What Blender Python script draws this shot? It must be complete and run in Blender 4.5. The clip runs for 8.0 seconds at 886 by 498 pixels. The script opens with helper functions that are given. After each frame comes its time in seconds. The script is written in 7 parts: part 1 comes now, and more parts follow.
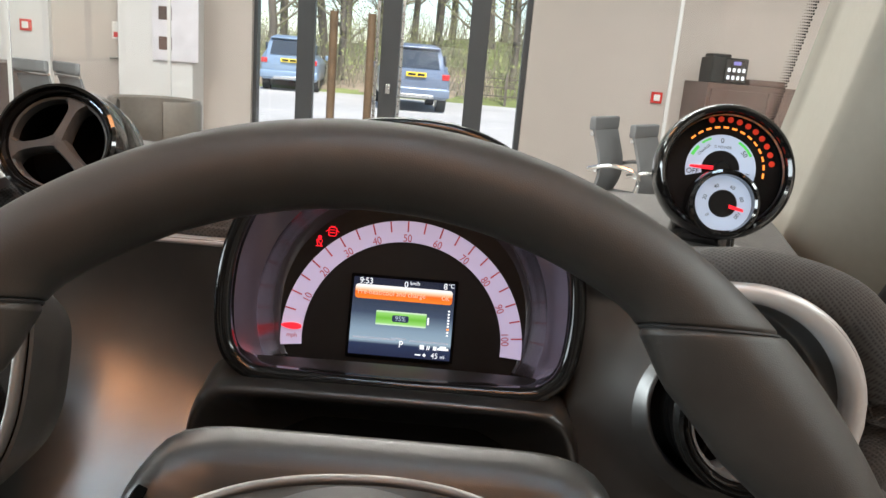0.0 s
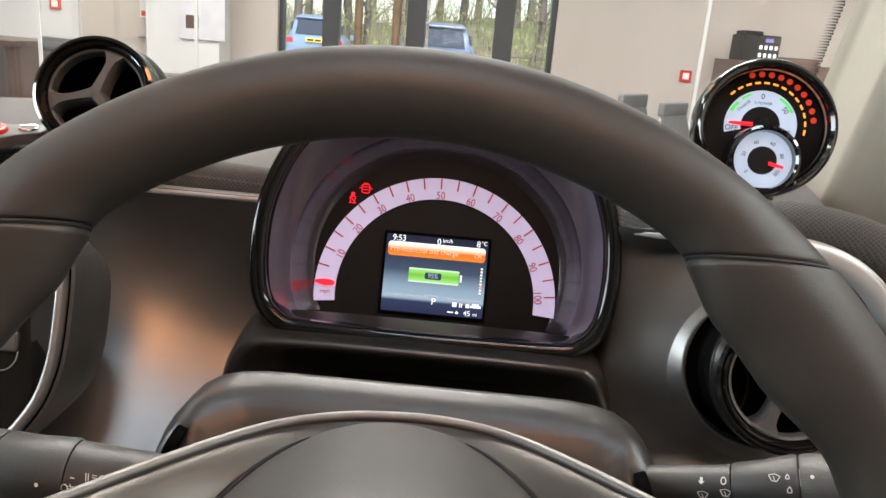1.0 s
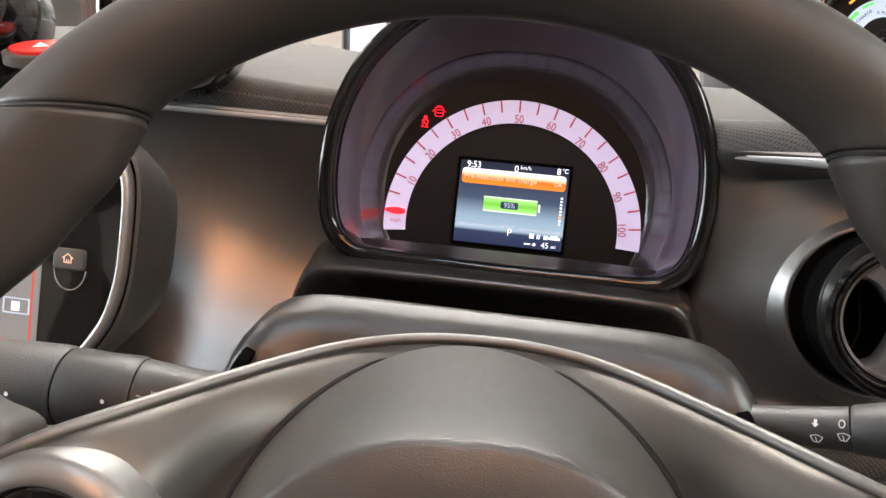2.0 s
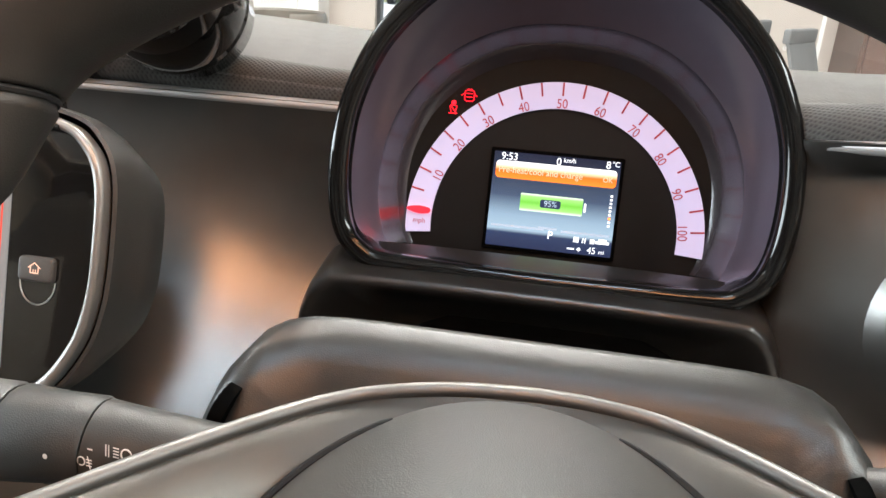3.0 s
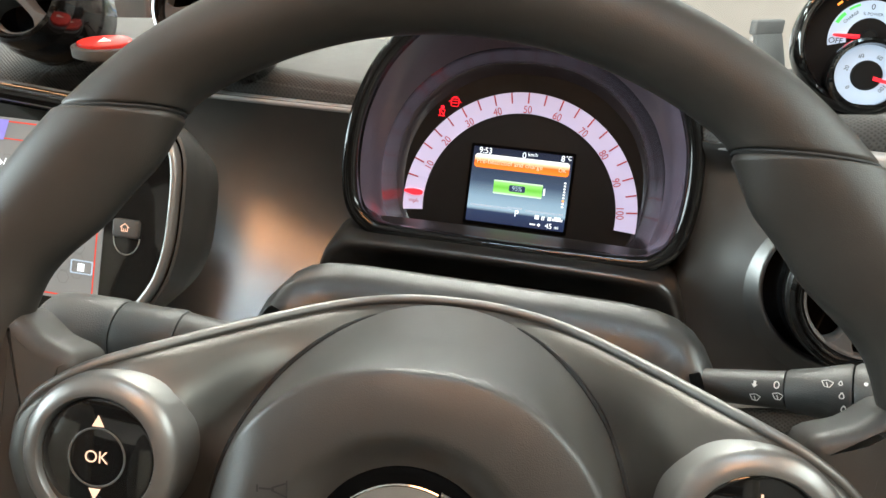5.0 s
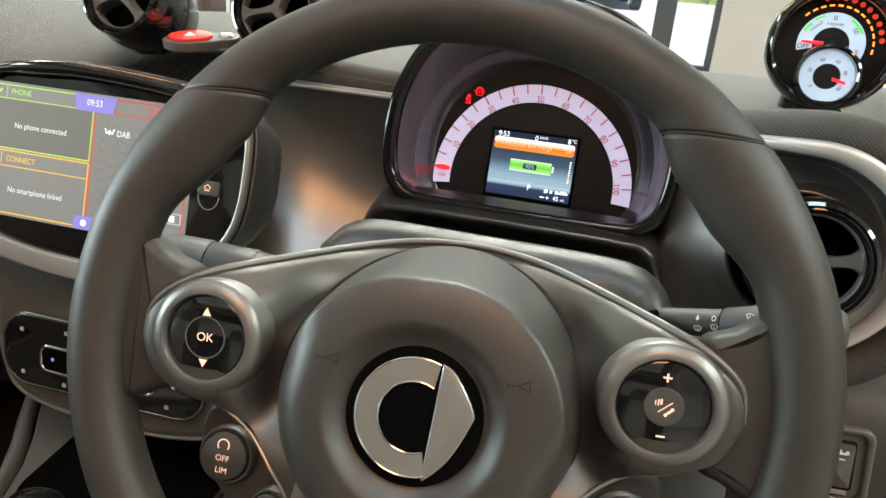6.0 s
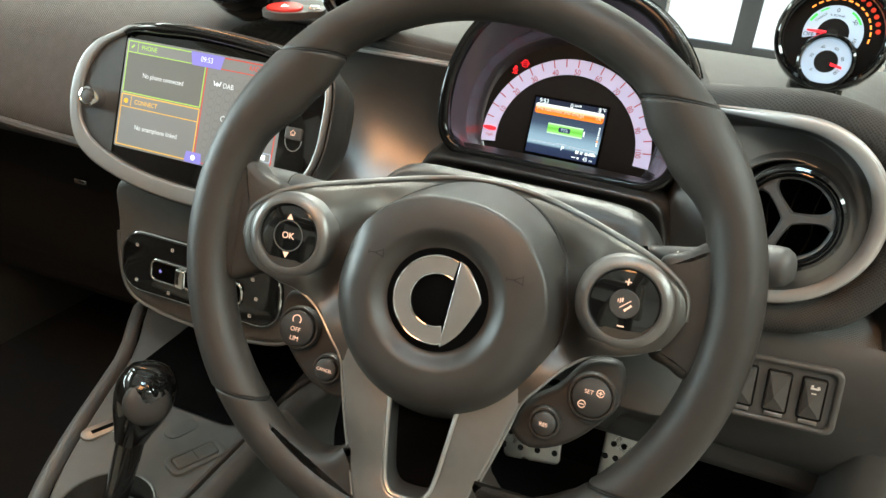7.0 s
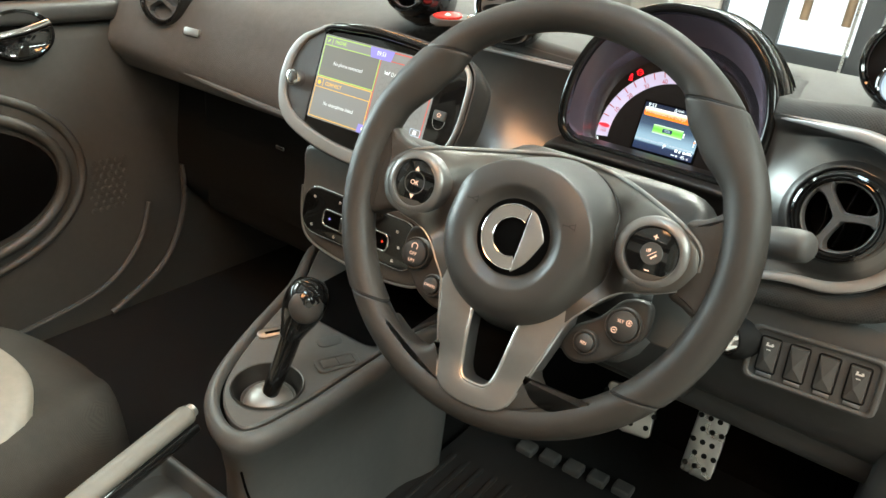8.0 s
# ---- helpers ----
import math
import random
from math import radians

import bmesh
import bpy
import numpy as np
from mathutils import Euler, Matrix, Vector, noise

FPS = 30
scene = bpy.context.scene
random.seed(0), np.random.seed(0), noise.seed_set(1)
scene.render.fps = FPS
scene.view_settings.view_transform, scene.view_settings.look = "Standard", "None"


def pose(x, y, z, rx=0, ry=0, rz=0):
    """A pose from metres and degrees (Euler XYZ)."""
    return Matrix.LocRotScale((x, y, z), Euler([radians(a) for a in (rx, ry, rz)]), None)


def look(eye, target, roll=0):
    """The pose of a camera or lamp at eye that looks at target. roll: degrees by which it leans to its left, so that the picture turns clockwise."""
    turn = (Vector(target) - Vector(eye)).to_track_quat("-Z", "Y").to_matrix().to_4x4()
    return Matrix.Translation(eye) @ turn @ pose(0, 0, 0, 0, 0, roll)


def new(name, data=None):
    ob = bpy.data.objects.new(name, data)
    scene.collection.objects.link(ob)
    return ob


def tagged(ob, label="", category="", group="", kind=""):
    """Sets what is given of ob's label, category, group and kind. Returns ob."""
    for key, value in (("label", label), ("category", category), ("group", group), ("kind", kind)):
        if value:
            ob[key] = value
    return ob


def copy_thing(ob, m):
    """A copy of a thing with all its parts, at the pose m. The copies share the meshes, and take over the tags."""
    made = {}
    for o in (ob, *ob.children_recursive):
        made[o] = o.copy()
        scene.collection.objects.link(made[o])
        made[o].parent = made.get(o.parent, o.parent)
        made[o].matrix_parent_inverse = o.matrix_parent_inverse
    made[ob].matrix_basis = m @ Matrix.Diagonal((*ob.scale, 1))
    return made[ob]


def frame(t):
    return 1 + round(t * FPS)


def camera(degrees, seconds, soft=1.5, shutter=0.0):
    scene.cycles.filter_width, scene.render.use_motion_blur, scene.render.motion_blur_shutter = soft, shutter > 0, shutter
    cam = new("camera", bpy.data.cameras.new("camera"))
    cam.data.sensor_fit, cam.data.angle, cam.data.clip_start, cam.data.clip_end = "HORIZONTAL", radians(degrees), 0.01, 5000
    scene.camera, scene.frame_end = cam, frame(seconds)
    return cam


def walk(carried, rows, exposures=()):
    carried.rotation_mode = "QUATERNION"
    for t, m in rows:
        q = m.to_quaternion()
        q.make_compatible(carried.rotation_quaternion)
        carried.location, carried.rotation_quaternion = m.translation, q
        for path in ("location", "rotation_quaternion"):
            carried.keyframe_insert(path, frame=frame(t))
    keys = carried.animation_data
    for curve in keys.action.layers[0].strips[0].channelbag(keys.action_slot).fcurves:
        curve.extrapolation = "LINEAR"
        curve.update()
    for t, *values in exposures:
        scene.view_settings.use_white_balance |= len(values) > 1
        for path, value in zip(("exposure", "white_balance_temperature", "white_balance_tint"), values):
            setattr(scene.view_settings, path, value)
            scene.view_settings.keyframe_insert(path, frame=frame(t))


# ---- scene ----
cam = camera(61.5, 8.0)
PATH = [
    (0, (0.0160, 0.0561, 1.1972), (0.0200, 1.9956, 0.7087), 4.91),
    (0.5, (0.0140, 0.0560, 1.1932), (-0.0070, 1.9894, 0.6818), 4.87),
    (1, (0.0110, 0.0534, 1.1803), (-0.0440, 1.9778, 0.6382), 4.83),
    (1.5, (0.0090, 0.0597, 1.1640), (-0.1339, 1.9591, 0.5542), 4.71),
    (2, (0.0030, 0.0755, 1.1574), (-0.2070, 1.9446, 0.4775), 4.12),
    (2.2, (-0.0010, 0.0842, 1.1510), (-0.2240, 1.9442, 0.4506), 4.10),
    (3.5, (-0.0040, 0.1550, 1.1440), (-0.3260, 1.9949, 0.4292), 3.16),
    (4, (-0.0060, 0.1549, 1.1430), (-0.3320, 1.9958, 0.4323), 3.26),
    (4.5, (-0.0010, 0.1053, 1.1531), (-0.2861, 1.9482, 0.4301), 3.81),
    (4.7, (0.0140, 0.0737, 1.1624), (-0.2879, 1.9125, 0.4359), 3.89),
    (5.8, (0.0610, -0.0443, 1.1894), (-0.3511, 1.7578, 0.4261), 4.33),
    (6, (0.0680, -0.0611, 1.1941), (-0.3630, 1.7333, 0.4232), 4.60),
    (6.5, (0.0900, -0.1162, 1.2174), (-0.3850, 1.6539, 0.4166), 5.53),
    (7, (0.1250, -0.1624, 1.2124), (-0.4701, 1.5510, 0.3698), 5.85),
    (7.5, (0.1800, -0.2247, 1.2310), (-0.6269, 1.3915, 0.3727), 5.93),
    (8, (0.2520, -0.2783, 1.2412), (-0.7443, 1.2253, 0.3773), 6.45),
]
walk(cam, [(t, look(eye, target, roll)) for t, eye, target, roll in PATH], [(0.0, 0.70, 6350, 9), (2.0, 1.20, 6420, 11), (4.0, 1.34, 6150, 4), (6.0, 1.08, 6250, -1), (7.0, 1.20, 6150, -4), (8.0, 1.43, 6150, -4)])

# ---- world and light ----
world = bpy.data.worlds.new("world")
scene.world = world
world.use_nodes = True
wn = world.node_tree
sky = wn.nodes.new("ShaderNodeTexSky")
sky.sky_type, sky.sun_disc = "NISHITA", False
sky.sun_elevation, sky.sun_rotation = radians(50), radians(163)
sky.dust_density, sky.air_density, sky.ozone_density = 0.6, 1.0, 2.5
wn.nodes["Background"].inputs[1].default_value = 0.15
wn.links.new(sky.outputs[0], wn.nodes["Background"].inputs[0])

sun = new("sun", bpy.data.lights.new("sun", "SUN"))
sun.data.energy, sun.data.angle, sun.data.color = 5.0, radians(12), (1.0, 0.95, 0.88)
sun.matrix_world = look((4, -6, 20), (-1, 10, 0))


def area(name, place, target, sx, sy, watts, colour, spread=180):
    """A rectangular lamp fixed to the showroom's ceiling or standing unseen at its side."""
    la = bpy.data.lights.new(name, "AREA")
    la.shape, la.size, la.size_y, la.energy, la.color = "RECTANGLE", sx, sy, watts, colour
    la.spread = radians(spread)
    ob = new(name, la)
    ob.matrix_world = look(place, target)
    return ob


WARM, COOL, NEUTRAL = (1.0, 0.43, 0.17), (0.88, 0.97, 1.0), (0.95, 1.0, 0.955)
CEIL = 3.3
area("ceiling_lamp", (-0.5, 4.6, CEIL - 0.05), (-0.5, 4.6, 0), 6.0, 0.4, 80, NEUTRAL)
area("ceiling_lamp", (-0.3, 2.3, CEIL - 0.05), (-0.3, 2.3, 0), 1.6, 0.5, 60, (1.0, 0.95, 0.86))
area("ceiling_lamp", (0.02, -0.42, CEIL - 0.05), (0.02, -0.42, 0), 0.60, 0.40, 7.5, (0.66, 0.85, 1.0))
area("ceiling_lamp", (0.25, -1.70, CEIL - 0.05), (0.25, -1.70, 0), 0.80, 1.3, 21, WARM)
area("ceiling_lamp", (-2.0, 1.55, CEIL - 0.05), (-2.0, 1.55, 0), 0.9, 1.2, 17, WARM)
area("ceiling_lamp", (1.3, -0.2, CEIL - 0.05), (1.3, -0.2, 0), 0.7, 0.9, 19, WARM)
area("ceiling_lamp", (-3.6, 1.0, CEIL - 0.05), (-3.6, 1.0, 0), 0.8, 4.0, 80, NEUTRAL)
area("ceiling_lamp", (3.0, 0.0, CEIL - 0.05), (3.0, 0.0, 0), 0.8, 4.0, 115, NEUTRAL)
# Unseen side lamps added to brighten the cabin; the east wall has no window.
area("side_fill", (-5.85, -1.0, 1.7), (0, -1.0, 1.3), 4.0, 2.0, 80, COOL, 100)
area("side_fill", (5.85, -1.6, 1.6), (0, -0.4, 1.1), 4.0, 2.2, 78, NEUTRAL, 100)


# ---- materials ----
def mat(name, colour, rough=0.5, metal=0.0, scale=40.0, vary=0.12, bump=0.0, bump_scale=300.0, coat=0.0, emit=0.0,
        spec=0.5, rough_vary=0.08, weave=0.0, voronoi=False):
    """A node material: base colour varied at two scales, roughness varied, fine relief."""
    m = bpy.data.materials.new(name)
    m.use_nodes = True
    nt = m.node_tree
    b = nt.nodes["Principled BSDF"]
    b.inputs["Roughness"].default_value, b.inputs["Metallic"].default_value = rough, metal
    b.inputs["Specular IOR Level"].default_value = spec
    if coat:
        b.inputs["Coat Weight"].default_value, b.inputs["Coat Roughness"].default_value = coat, 0.03
    tc = nt.nodes.new("ShaderNodeTexCoord")

    def noise_of(s, detail):
        n = nt.nodes.new("ShaderNodeTexNoise")
        n.inputs["Scale"].default_value, n.inputs["Detail"].default_value = s, detail
        nt.links.new(tc.outputs["Object"], n.inputs["Vector"])
        return n.outputs["Fac"]

    def math_node(op, a, c):
        n = nt.nodes.new("ShaderNodeMath")
        n.operation = op
        for i, v in enumerate((a, c)):
            if isinstance(v, (int, float)):
                n.inputs[i].default_value = v
            else:
                nt.links.new(v, n.inputs[i])
        return n.outputs[0]

    big, fine = noise_of(scale * 0.15, 2), noise_of(scale * 2.2, 4)
    both = math_node("ADD", math_node("MULTIPLY", big, 0.6), math_node("MULTIPLY", fine, 0.4))
    ramp = nt.nodes.new("ShaderNodeMix")
    ramp.data_type = "RGBA"
    lo = [c * (1 - vary) for c in colour] + [1]
    hi = [min(1, c * (1 + vary)) for c in colour] + [1]
    ramp.inputs["A"].default_value, ramp.inputs["B"].default_value = lo, hi
    spread = nt.nodes.new("ShaderNodeMapRange")
    spread.inputs["From Min"].default_value, spread.inputs["From Max"].default_value = 0.35, 0.65
    nt.links.new(both, spread.inputs["Value"])
    nt.links.new(spread.outputs[0], ramp.inputs["Factor"])
    nt.links.new(ramp.outputs["Result"], b.inputs["Base Color"])
    if rough_vary:
        nt.links.new(math_node("ADD", rough - rough_vary / 2, math_node("MULTIPLY", big, rough_vary)), b.inputs["Roughness"])
    if emit:
        b.inputs["Emission Color"].default_value, b.inputs["Emission Strength"].default_value = (*colour, 1), emit
    height = None
    if weave:
        cells = nt.nodes.new("ShaderNodeTexVoronoi")
        cells.inputs["Scale"].default_value, cells.inputs["Randomness"].default_value = 0.8 / weave, 0.15
        cells.voronoi_dimensions = "2D"
        axis = nt.nodes.new("ShaderNodeSeparateXYZ")
        nt.links.new(tc.outputs["Object"], axis.inputs[0])
        down = math_node("ADD", axis.outputs["Y"], axis.outputs["Z"])
        knit = nt.nodes.new("ShaderNodeCombineXYZ")
        nt.links.new(math_node("MULTIPLY", math_node("ADD", axis.outputs["X"], down), 0.75), knit.inputs["X"])
        nt.links.new(math_node("MULTIPLY", math_node("SUBTRACT", axis.outputs["X"], down), 0.75), knit.inputs["Y"])
        nt.links.new(knit.outputs[0], cells.inputs["Vector"])
        height = math_node("SUBTRACT", 0.75, math_node("MULTIPLY", cells.outputs["Distance"], 1.6))
        dark = nt.nodes.new("ShaderNodeMix")
        dark.data_type = "RGBA"
        dark.inputs["B"].default_value = [c * 0.30 for c in colour] + [1]
        nt.links.new(ramp.outputs["Result"], dark.inputs["A"])
        pit = nt.nodes.new("ShaderNodeMapRange")
        pit.inputs["From Min"].default_value, pit.inputs["From Max"].default_value = 0.1, 0.8
        nt.links.new(height, pit.inputs["Value"])
        nt.links.new(pit.outputs[0], dark.inputs["Factor"])
        nt.links.new(dark.outputs["Result"], b.inputs["Base Color"])
        height = math_node("MULTIPLY", height, -1.0)
    elif bump and voronoi:
        v = nt.nodes.new("ShaderNodeTexVoronoi")
        v.inputs["Scale"].default_value = bump_scale
        nt.links.new(tc.outputs["Object"], v.inputs["Vector"])
        height = v.outputs["Distance"]
    elif bump:
        height = noise_of(bump_scale, 3)
    if height is not None:
        bn = nt.nodes.new("ShaderNodeBump")
        bn.inputs["Strength"].default_value, bn.inputs["Distance"].default_value = bump, 0.0006
        nt.links.new(height, bn.inputs["Height"])
        nt.links.new(bn.outputs[0], b.inputs["Normal"])
    return m


def glow(name, colour, strength):
    m = bpy.data.materials.new(name)
    m.use_nodes = True
    b = m.node_tree.nodes["Principled BSDF"]
    b.inputs["Base Color"].default_value = (*[c * 0.5 for c in colour], 1)
    b.inputs["Emission Color"].default_value, b.inputs["Emission Strength"].default_value = (*colour, 1), strength
    b.inputs["Roughness"].default_value = 0.3
    return m


def glass(name, tint=(1, 1, 1), rough=0.0, ior=1.45):
    m = bpy.data.materials.new(name)
    m.use_nodes = True
    b = m.node_tree.nodes["Principled BSDF"]
    b.inputs["Base Color"].default_value, b.inputs["Roughness"].default_value = (*tint, 1), rough
    b.inputs["Transmission Weight"].default_value, b.inputs["IOR"].default_value = 1.0, ior
    return m


M = {
    "leather": mat("leather", (0.0270, 0.0243, 0.0212), 0.47, bump=0.10, bump_scale=2600, voronoi=True, spec=0.4),
    "stitch": mat("seam_dark", (0.008, 0.008, 0.008), 0.7),
    "soft": mat("soft_plastic", (0.030, 0.0295, 0.028), 0.48, bump=0.15, bump_scale=2200, voronoi=True),
    "cushion": mat("hub_skin", (0.029, 0.0272, 0.0245), 0.42, spec=0.65, bump=0.12, bump_scale=2400, voronoi=True),
    "fabric": mat("dash_fabric", (0.108, 0.106, 0.103), 0.85, weave=0.0020, bump=0.7, spec=0.2),
    "roll": mat("roll_fabric", (0.062, 0.0605, 0.058), 0.85, weave=0.0019, bump=0.5, spec=0.2),
    "grey": mat("grey_plastic", (0.046, 0.045, 0.043), 0.5, bump=0.3, bump_scale=1500),
    "greylight": mat("pale_grey_plastic", (0.072, 0.071, 0.068), 0.45, bump=0.15, bump_scale=1500),
    "satin": mat("satin_graphite", (0.142, 0.137, 0.131), 0.31, metal=0.85, scale=30, vary=0.06, bump=0.06, bump_scale=2500),
    "spoke": mat("satin_spoke", (0.098, 0.093, 0.086), 0.44, metal=0.95, scale=30, vary=0.05, bump=0.05, bump_scale=2500),
    "ring": mat("satin_ring", (0.30, 0.293, 0.282), 0.32, metal=0.85, scale=60, vary=0.05),
    "podring": mat("satin_pod_ring", (0.19, 0.186, 0.180), 0.38, metal=0.75, scale=60, vary=0.05, bump=0.05, bump_scale=2500),
    "edge": mat("satin_edge", (0.150, 0.146, 0.140), 0.50, metal=0.9, scale=60, vary=0.05),
    "framegrey": mat("satin_frame", (0.27, 0.265, 0.256), 0.38, metal=0.6, scale=60, vary=0.04),
    "lip": mat("pale_satin_lip", (0.46, 0.455, 0.45), 0.45, metal=0.5, scale=60, vary=0.04),
    "silver": mat("satin_silver", (0.52, 0.51, 0.49), 0.30, metal=0.9, scale=60, vary=0.05),
    "chrome": mat("chrome", (0.72, 0.71, 0.70), 0.10, metal=1.0, vary=0.03, rough_vary=0.03),
    "piano": mat("gloss_black", (0.006, 0.006, 0.006), 0.07, vary=0.1, coat=0.6, rough_vary=0.03),
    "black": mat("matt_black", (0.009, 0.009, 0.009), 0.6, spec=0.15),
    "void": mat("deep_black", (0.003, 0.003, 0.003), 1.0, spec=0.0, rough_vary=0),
    "ventgrey": mat("vent_grey", (0.066, 0.065, 0.064), 0.55, spec=0.3),
    "dial": mat("dial_black", (0.0085, 0.0080, 0.0080), 0.6, vary=0.08, spec=0.15),
    # The lilac in this base colour stands for the lit scale's reflection.
    "cone": mat("cone_reflection_tint", (0.062, 0.052, 0.070), 0.24, vary=0.05, spec=0.6),
    "cone_deep": mat("dial_inner_cone", (0.030, 0.026, 0.032), 0.20, vary=0.05, spec=0.9),
    "bezel": mat("bezel_black", (0.006, 0.006, 0.006), 0.08, vary=0.1, spec=0.32, rough_vary=0.03),
    "shroud": mat("column_plastic", (0.018, 0.0175, 0.0165), 0.36, bump=0.10, bump_scale=2200, voronoi=True, spec=0.6),
    "plinth": mat("plinth_black", (0.013, 0.012, 0.011), 0.30, vary=0.1, rough_vary=0.08, spec=0.6),
    "beige": mat("pillar_beige", (0.235, 0.222, 0.190), 0.75, vary=0.04, bump=0.2, bump_scale=900),
    "ivory": mat("ivory_leather", (0.185, 0.170, 0.142), 0.5, bump=0.3, bump_scale=700, voronoi=True),
    "grip": mat("taupe_leather", (0.120, 0.110, 0.094), 0.5, bump=0.2, bump_scale=900, voronoi=True),
    "doorskin": mat("door_plastic", (0.044, 0.0435, 0.040), 0.55, bump=0.2, bump_scale=1500),
    "cloth": mat("seat_cloth", (0.040, 0.038, 0.033), 0.9, weave=0.0011, bump=0.3, spec=0.2),
    "carpet": mat("carpet", (0.013, 0.0125, 0.012), 0.95, bump=0.9, bump_scale=1800, spec=0.1),
    "rubber": mat("rubber", (0.012, 0.012, 0.012), 0.65, spec=0.3),
    "steel": mat("brushed_steel", (0.62, 0.61, 0.59), 0.28, metal=1.0, scale=200, vary=0.08),
    "red_gloss": mat("red_button", (0.55, 0.03, 0.025), 0.25, vary=0.1),
    "print": mat("white_print", (0.75, 0.73, 0.70), 0.6, vary=0.02),
    "red_print": mat("red_print", (0.42, 0.02, 0.035), 0.6, vary=0.02),
    "scale": glow("scale_glow", (0.76, 0.68, 0.98), 0.21),
    "gauge_white": glow("gauge_glow", (0.66, 0.78, 0.98), 0.27),
    "red_glow": glow("red_glow", (1.0, 0.015, 0.03), 0.81),
    "lamp_glow": glow("warning_lamp_glow", (1.0, 0.006, 0.02), 1.2),
    "amber_glow": glow("amber_glow", (1.0, 0.28, 0.04), 0.99),
    "green_glow": glow("green_glow", (0.12, 0.75, 0.12), 0.43),
    "white_glow": glow("white_glow", (0.92, 0.96, 1.0), 0.62),
    "screen_white": glow("screen_white", (0.85, 0.88, 0.90), 0.40),
    "orange_glow": glow("orange_glow", (1.0, 0.22, 0.03), 0.62),
    "peach_glow": glow("peach_glow", (1.0, 0.60, 0.43), 0.44),
    "navy_glow": glow("navy_glow", (0.045, 0.075, 0.14), 1.0),
    "mist_glow": glow("mist_glow", (0.42, 0.55, 0.66), 0.50),
    "navy_dark": glow("navy_dark", (0.012, 0.018, 0.045), 1.0),
    "steel_glow": glow("steel_glow", (0.32, 0.37, 0.45), 0.62),
    "screen_dark": glow("screen_dark", (0.12, 0.115, 0.105), 0.60),
    "screen_mid": glow("screen_mid", (0.15, 0.145, 0.14), 0.68),
    "lime_glow": glow("lime_glow", (0.42, 0.68, 0.08), 0.44),
    "yellow_glow": glow("yellow_glow", (0.85, 0.46, 0.04), 0.48),
    "rust_glow": glow("rust_glow", (0.80, 0.05, 0.02), 0.30),
    "violet_glow": glow("violet_glow", (0.20, 0.17, 0.50), 0.56),
    "wall": mat("wall_paint", (0.47, 0.415, 0.375), 0.8, scale=3, vary=0.04, bump=0.1, bump_scale=200),
    "white_wall": mat("white_paint", (0.62, 0.61, 0.60), 0.7, scale=3, vary=0.03),
    "floor": mat("floor_tile", (0.34, 0.33, 0.31), 0.25, scale=6, vary=0.08),
    "frame": mat("anthracite_frame", (0.035, 0.037, 0.040), 0.45, vary=0.08),
    "oak": mat("handle_oak", (0.22, 0.14, 0.08), 0.5, scale=50, vary=0.25),
    "taupe": mat("taupe_leather", (0.150, 0.132, 0.112), 0.36, scale=20, vary=0.15, bump=0.2, bump_scale=700),
    "mahogany": mat("dark_wood", (0.085, 0.045, 0.035), 0.4, scale=20, vary=0.3),
    "mesh_grey": mat("chair_mesh", (0.14, 0.145, 0.15), 0.7, bump=0.4, bump_scale=500),
    "asphalt": mat("forecourt", (0.43, 0.42, 0.395), 0.85, scale=1.5, vary=0.15, bump=0.3, bump_scale=60),
    "grass": mat("grass", (0.17, 0.20, 0.06), 0.9, scale=2.5, vary=0.45, bump=0.6, bump_scale=30),
    "litter": mat("leaf_litter", (0.24, 0.19, 0.13), 0.95, scale=3, vary=0.4, bump=0.6, bump_scale=20),
    "bark": mat("bark", (0.105, 0.09, 0.07), 0.9, scale=6, vary=0.35, bump=0.6, bump_scale=30),
    "twig": mat("twigs", (0.17, 0.155, 0.10), 0.9, vary=0.3),
    "car_blue": mat("car_paint_blue", (0.15, 0.19, 0.26), 0.30, metal=0.3, coat=0.5, vary=0.04),
    "bud": mat("young_leaves", (0.26, 0.29, 0.10), 0.8, scale=3, vary=0.4),
    "car_silver": mat("car_paint_silver", (0.20, 0.28, 0.38), 0.35, metal=0.2, coat=0.5, vary=0.04),
    "car_glass": mat("car_glass_dark", (0.03, 0.04, 0.05), 0.08, coat=0.5),
    "plate": mat("yellow_plate", (0.75, 0.55, 0.03), 0.5),
    "tyre": mat("tyre", (0.02, 0.02, 0.02), 0.8),
    "lamp_red": mat("tail_lamp", (0.45, 0.02, 0.02), 0.2, coat=0.5),
    "blue": mat("blue_plastic", (0.03, 0.16, 0.55), 0.5),
    "paper": mat("poster_paper", (0.62, 0.60, 0.64), 0.6),
    "frost": glass("clear_glass"),
}


# ---- building helpers ----
def part(name, bm, material, parent=None, label="", smooth=40.0, m=None):
    """Links a bmesh as one mesh object under a thing or a part."""
    me = bpy.data.meshes.new(name)
    bmesh.ops.recalc_face_normals(bm, faces=bm.faces)
    bm.to_mesh(me)
    bm.free()
    me.materials.append(M[material])
    if smooth:
        me.shade_smooth()
        me.set_sharp_from_angle(angle=radians(smooth))
    ob = new(name, me)
    if parent is not None:
        ob.parent = parent
    if m is not None:
        ob.matrix_basis = m
    return tagged(ob, label)


def thing(name, m, label, category, group="", kind=""):
    ob = new(name)
    ob.empty_display_size = 0.02
    ob.matrix_basis = m
    return tagged(ob, label, category, group, kind)


def facing(x, y, z, tilt=0.0, yaw=0.0, roll=0.0):
    """A frame that faces the driver: its x to the right, its y up the face, its z out of the face."""
    return pose(x, y, z, 90 - tilt, 0, yaw) @ pose(0, 0, 0, 0, 0, roll)


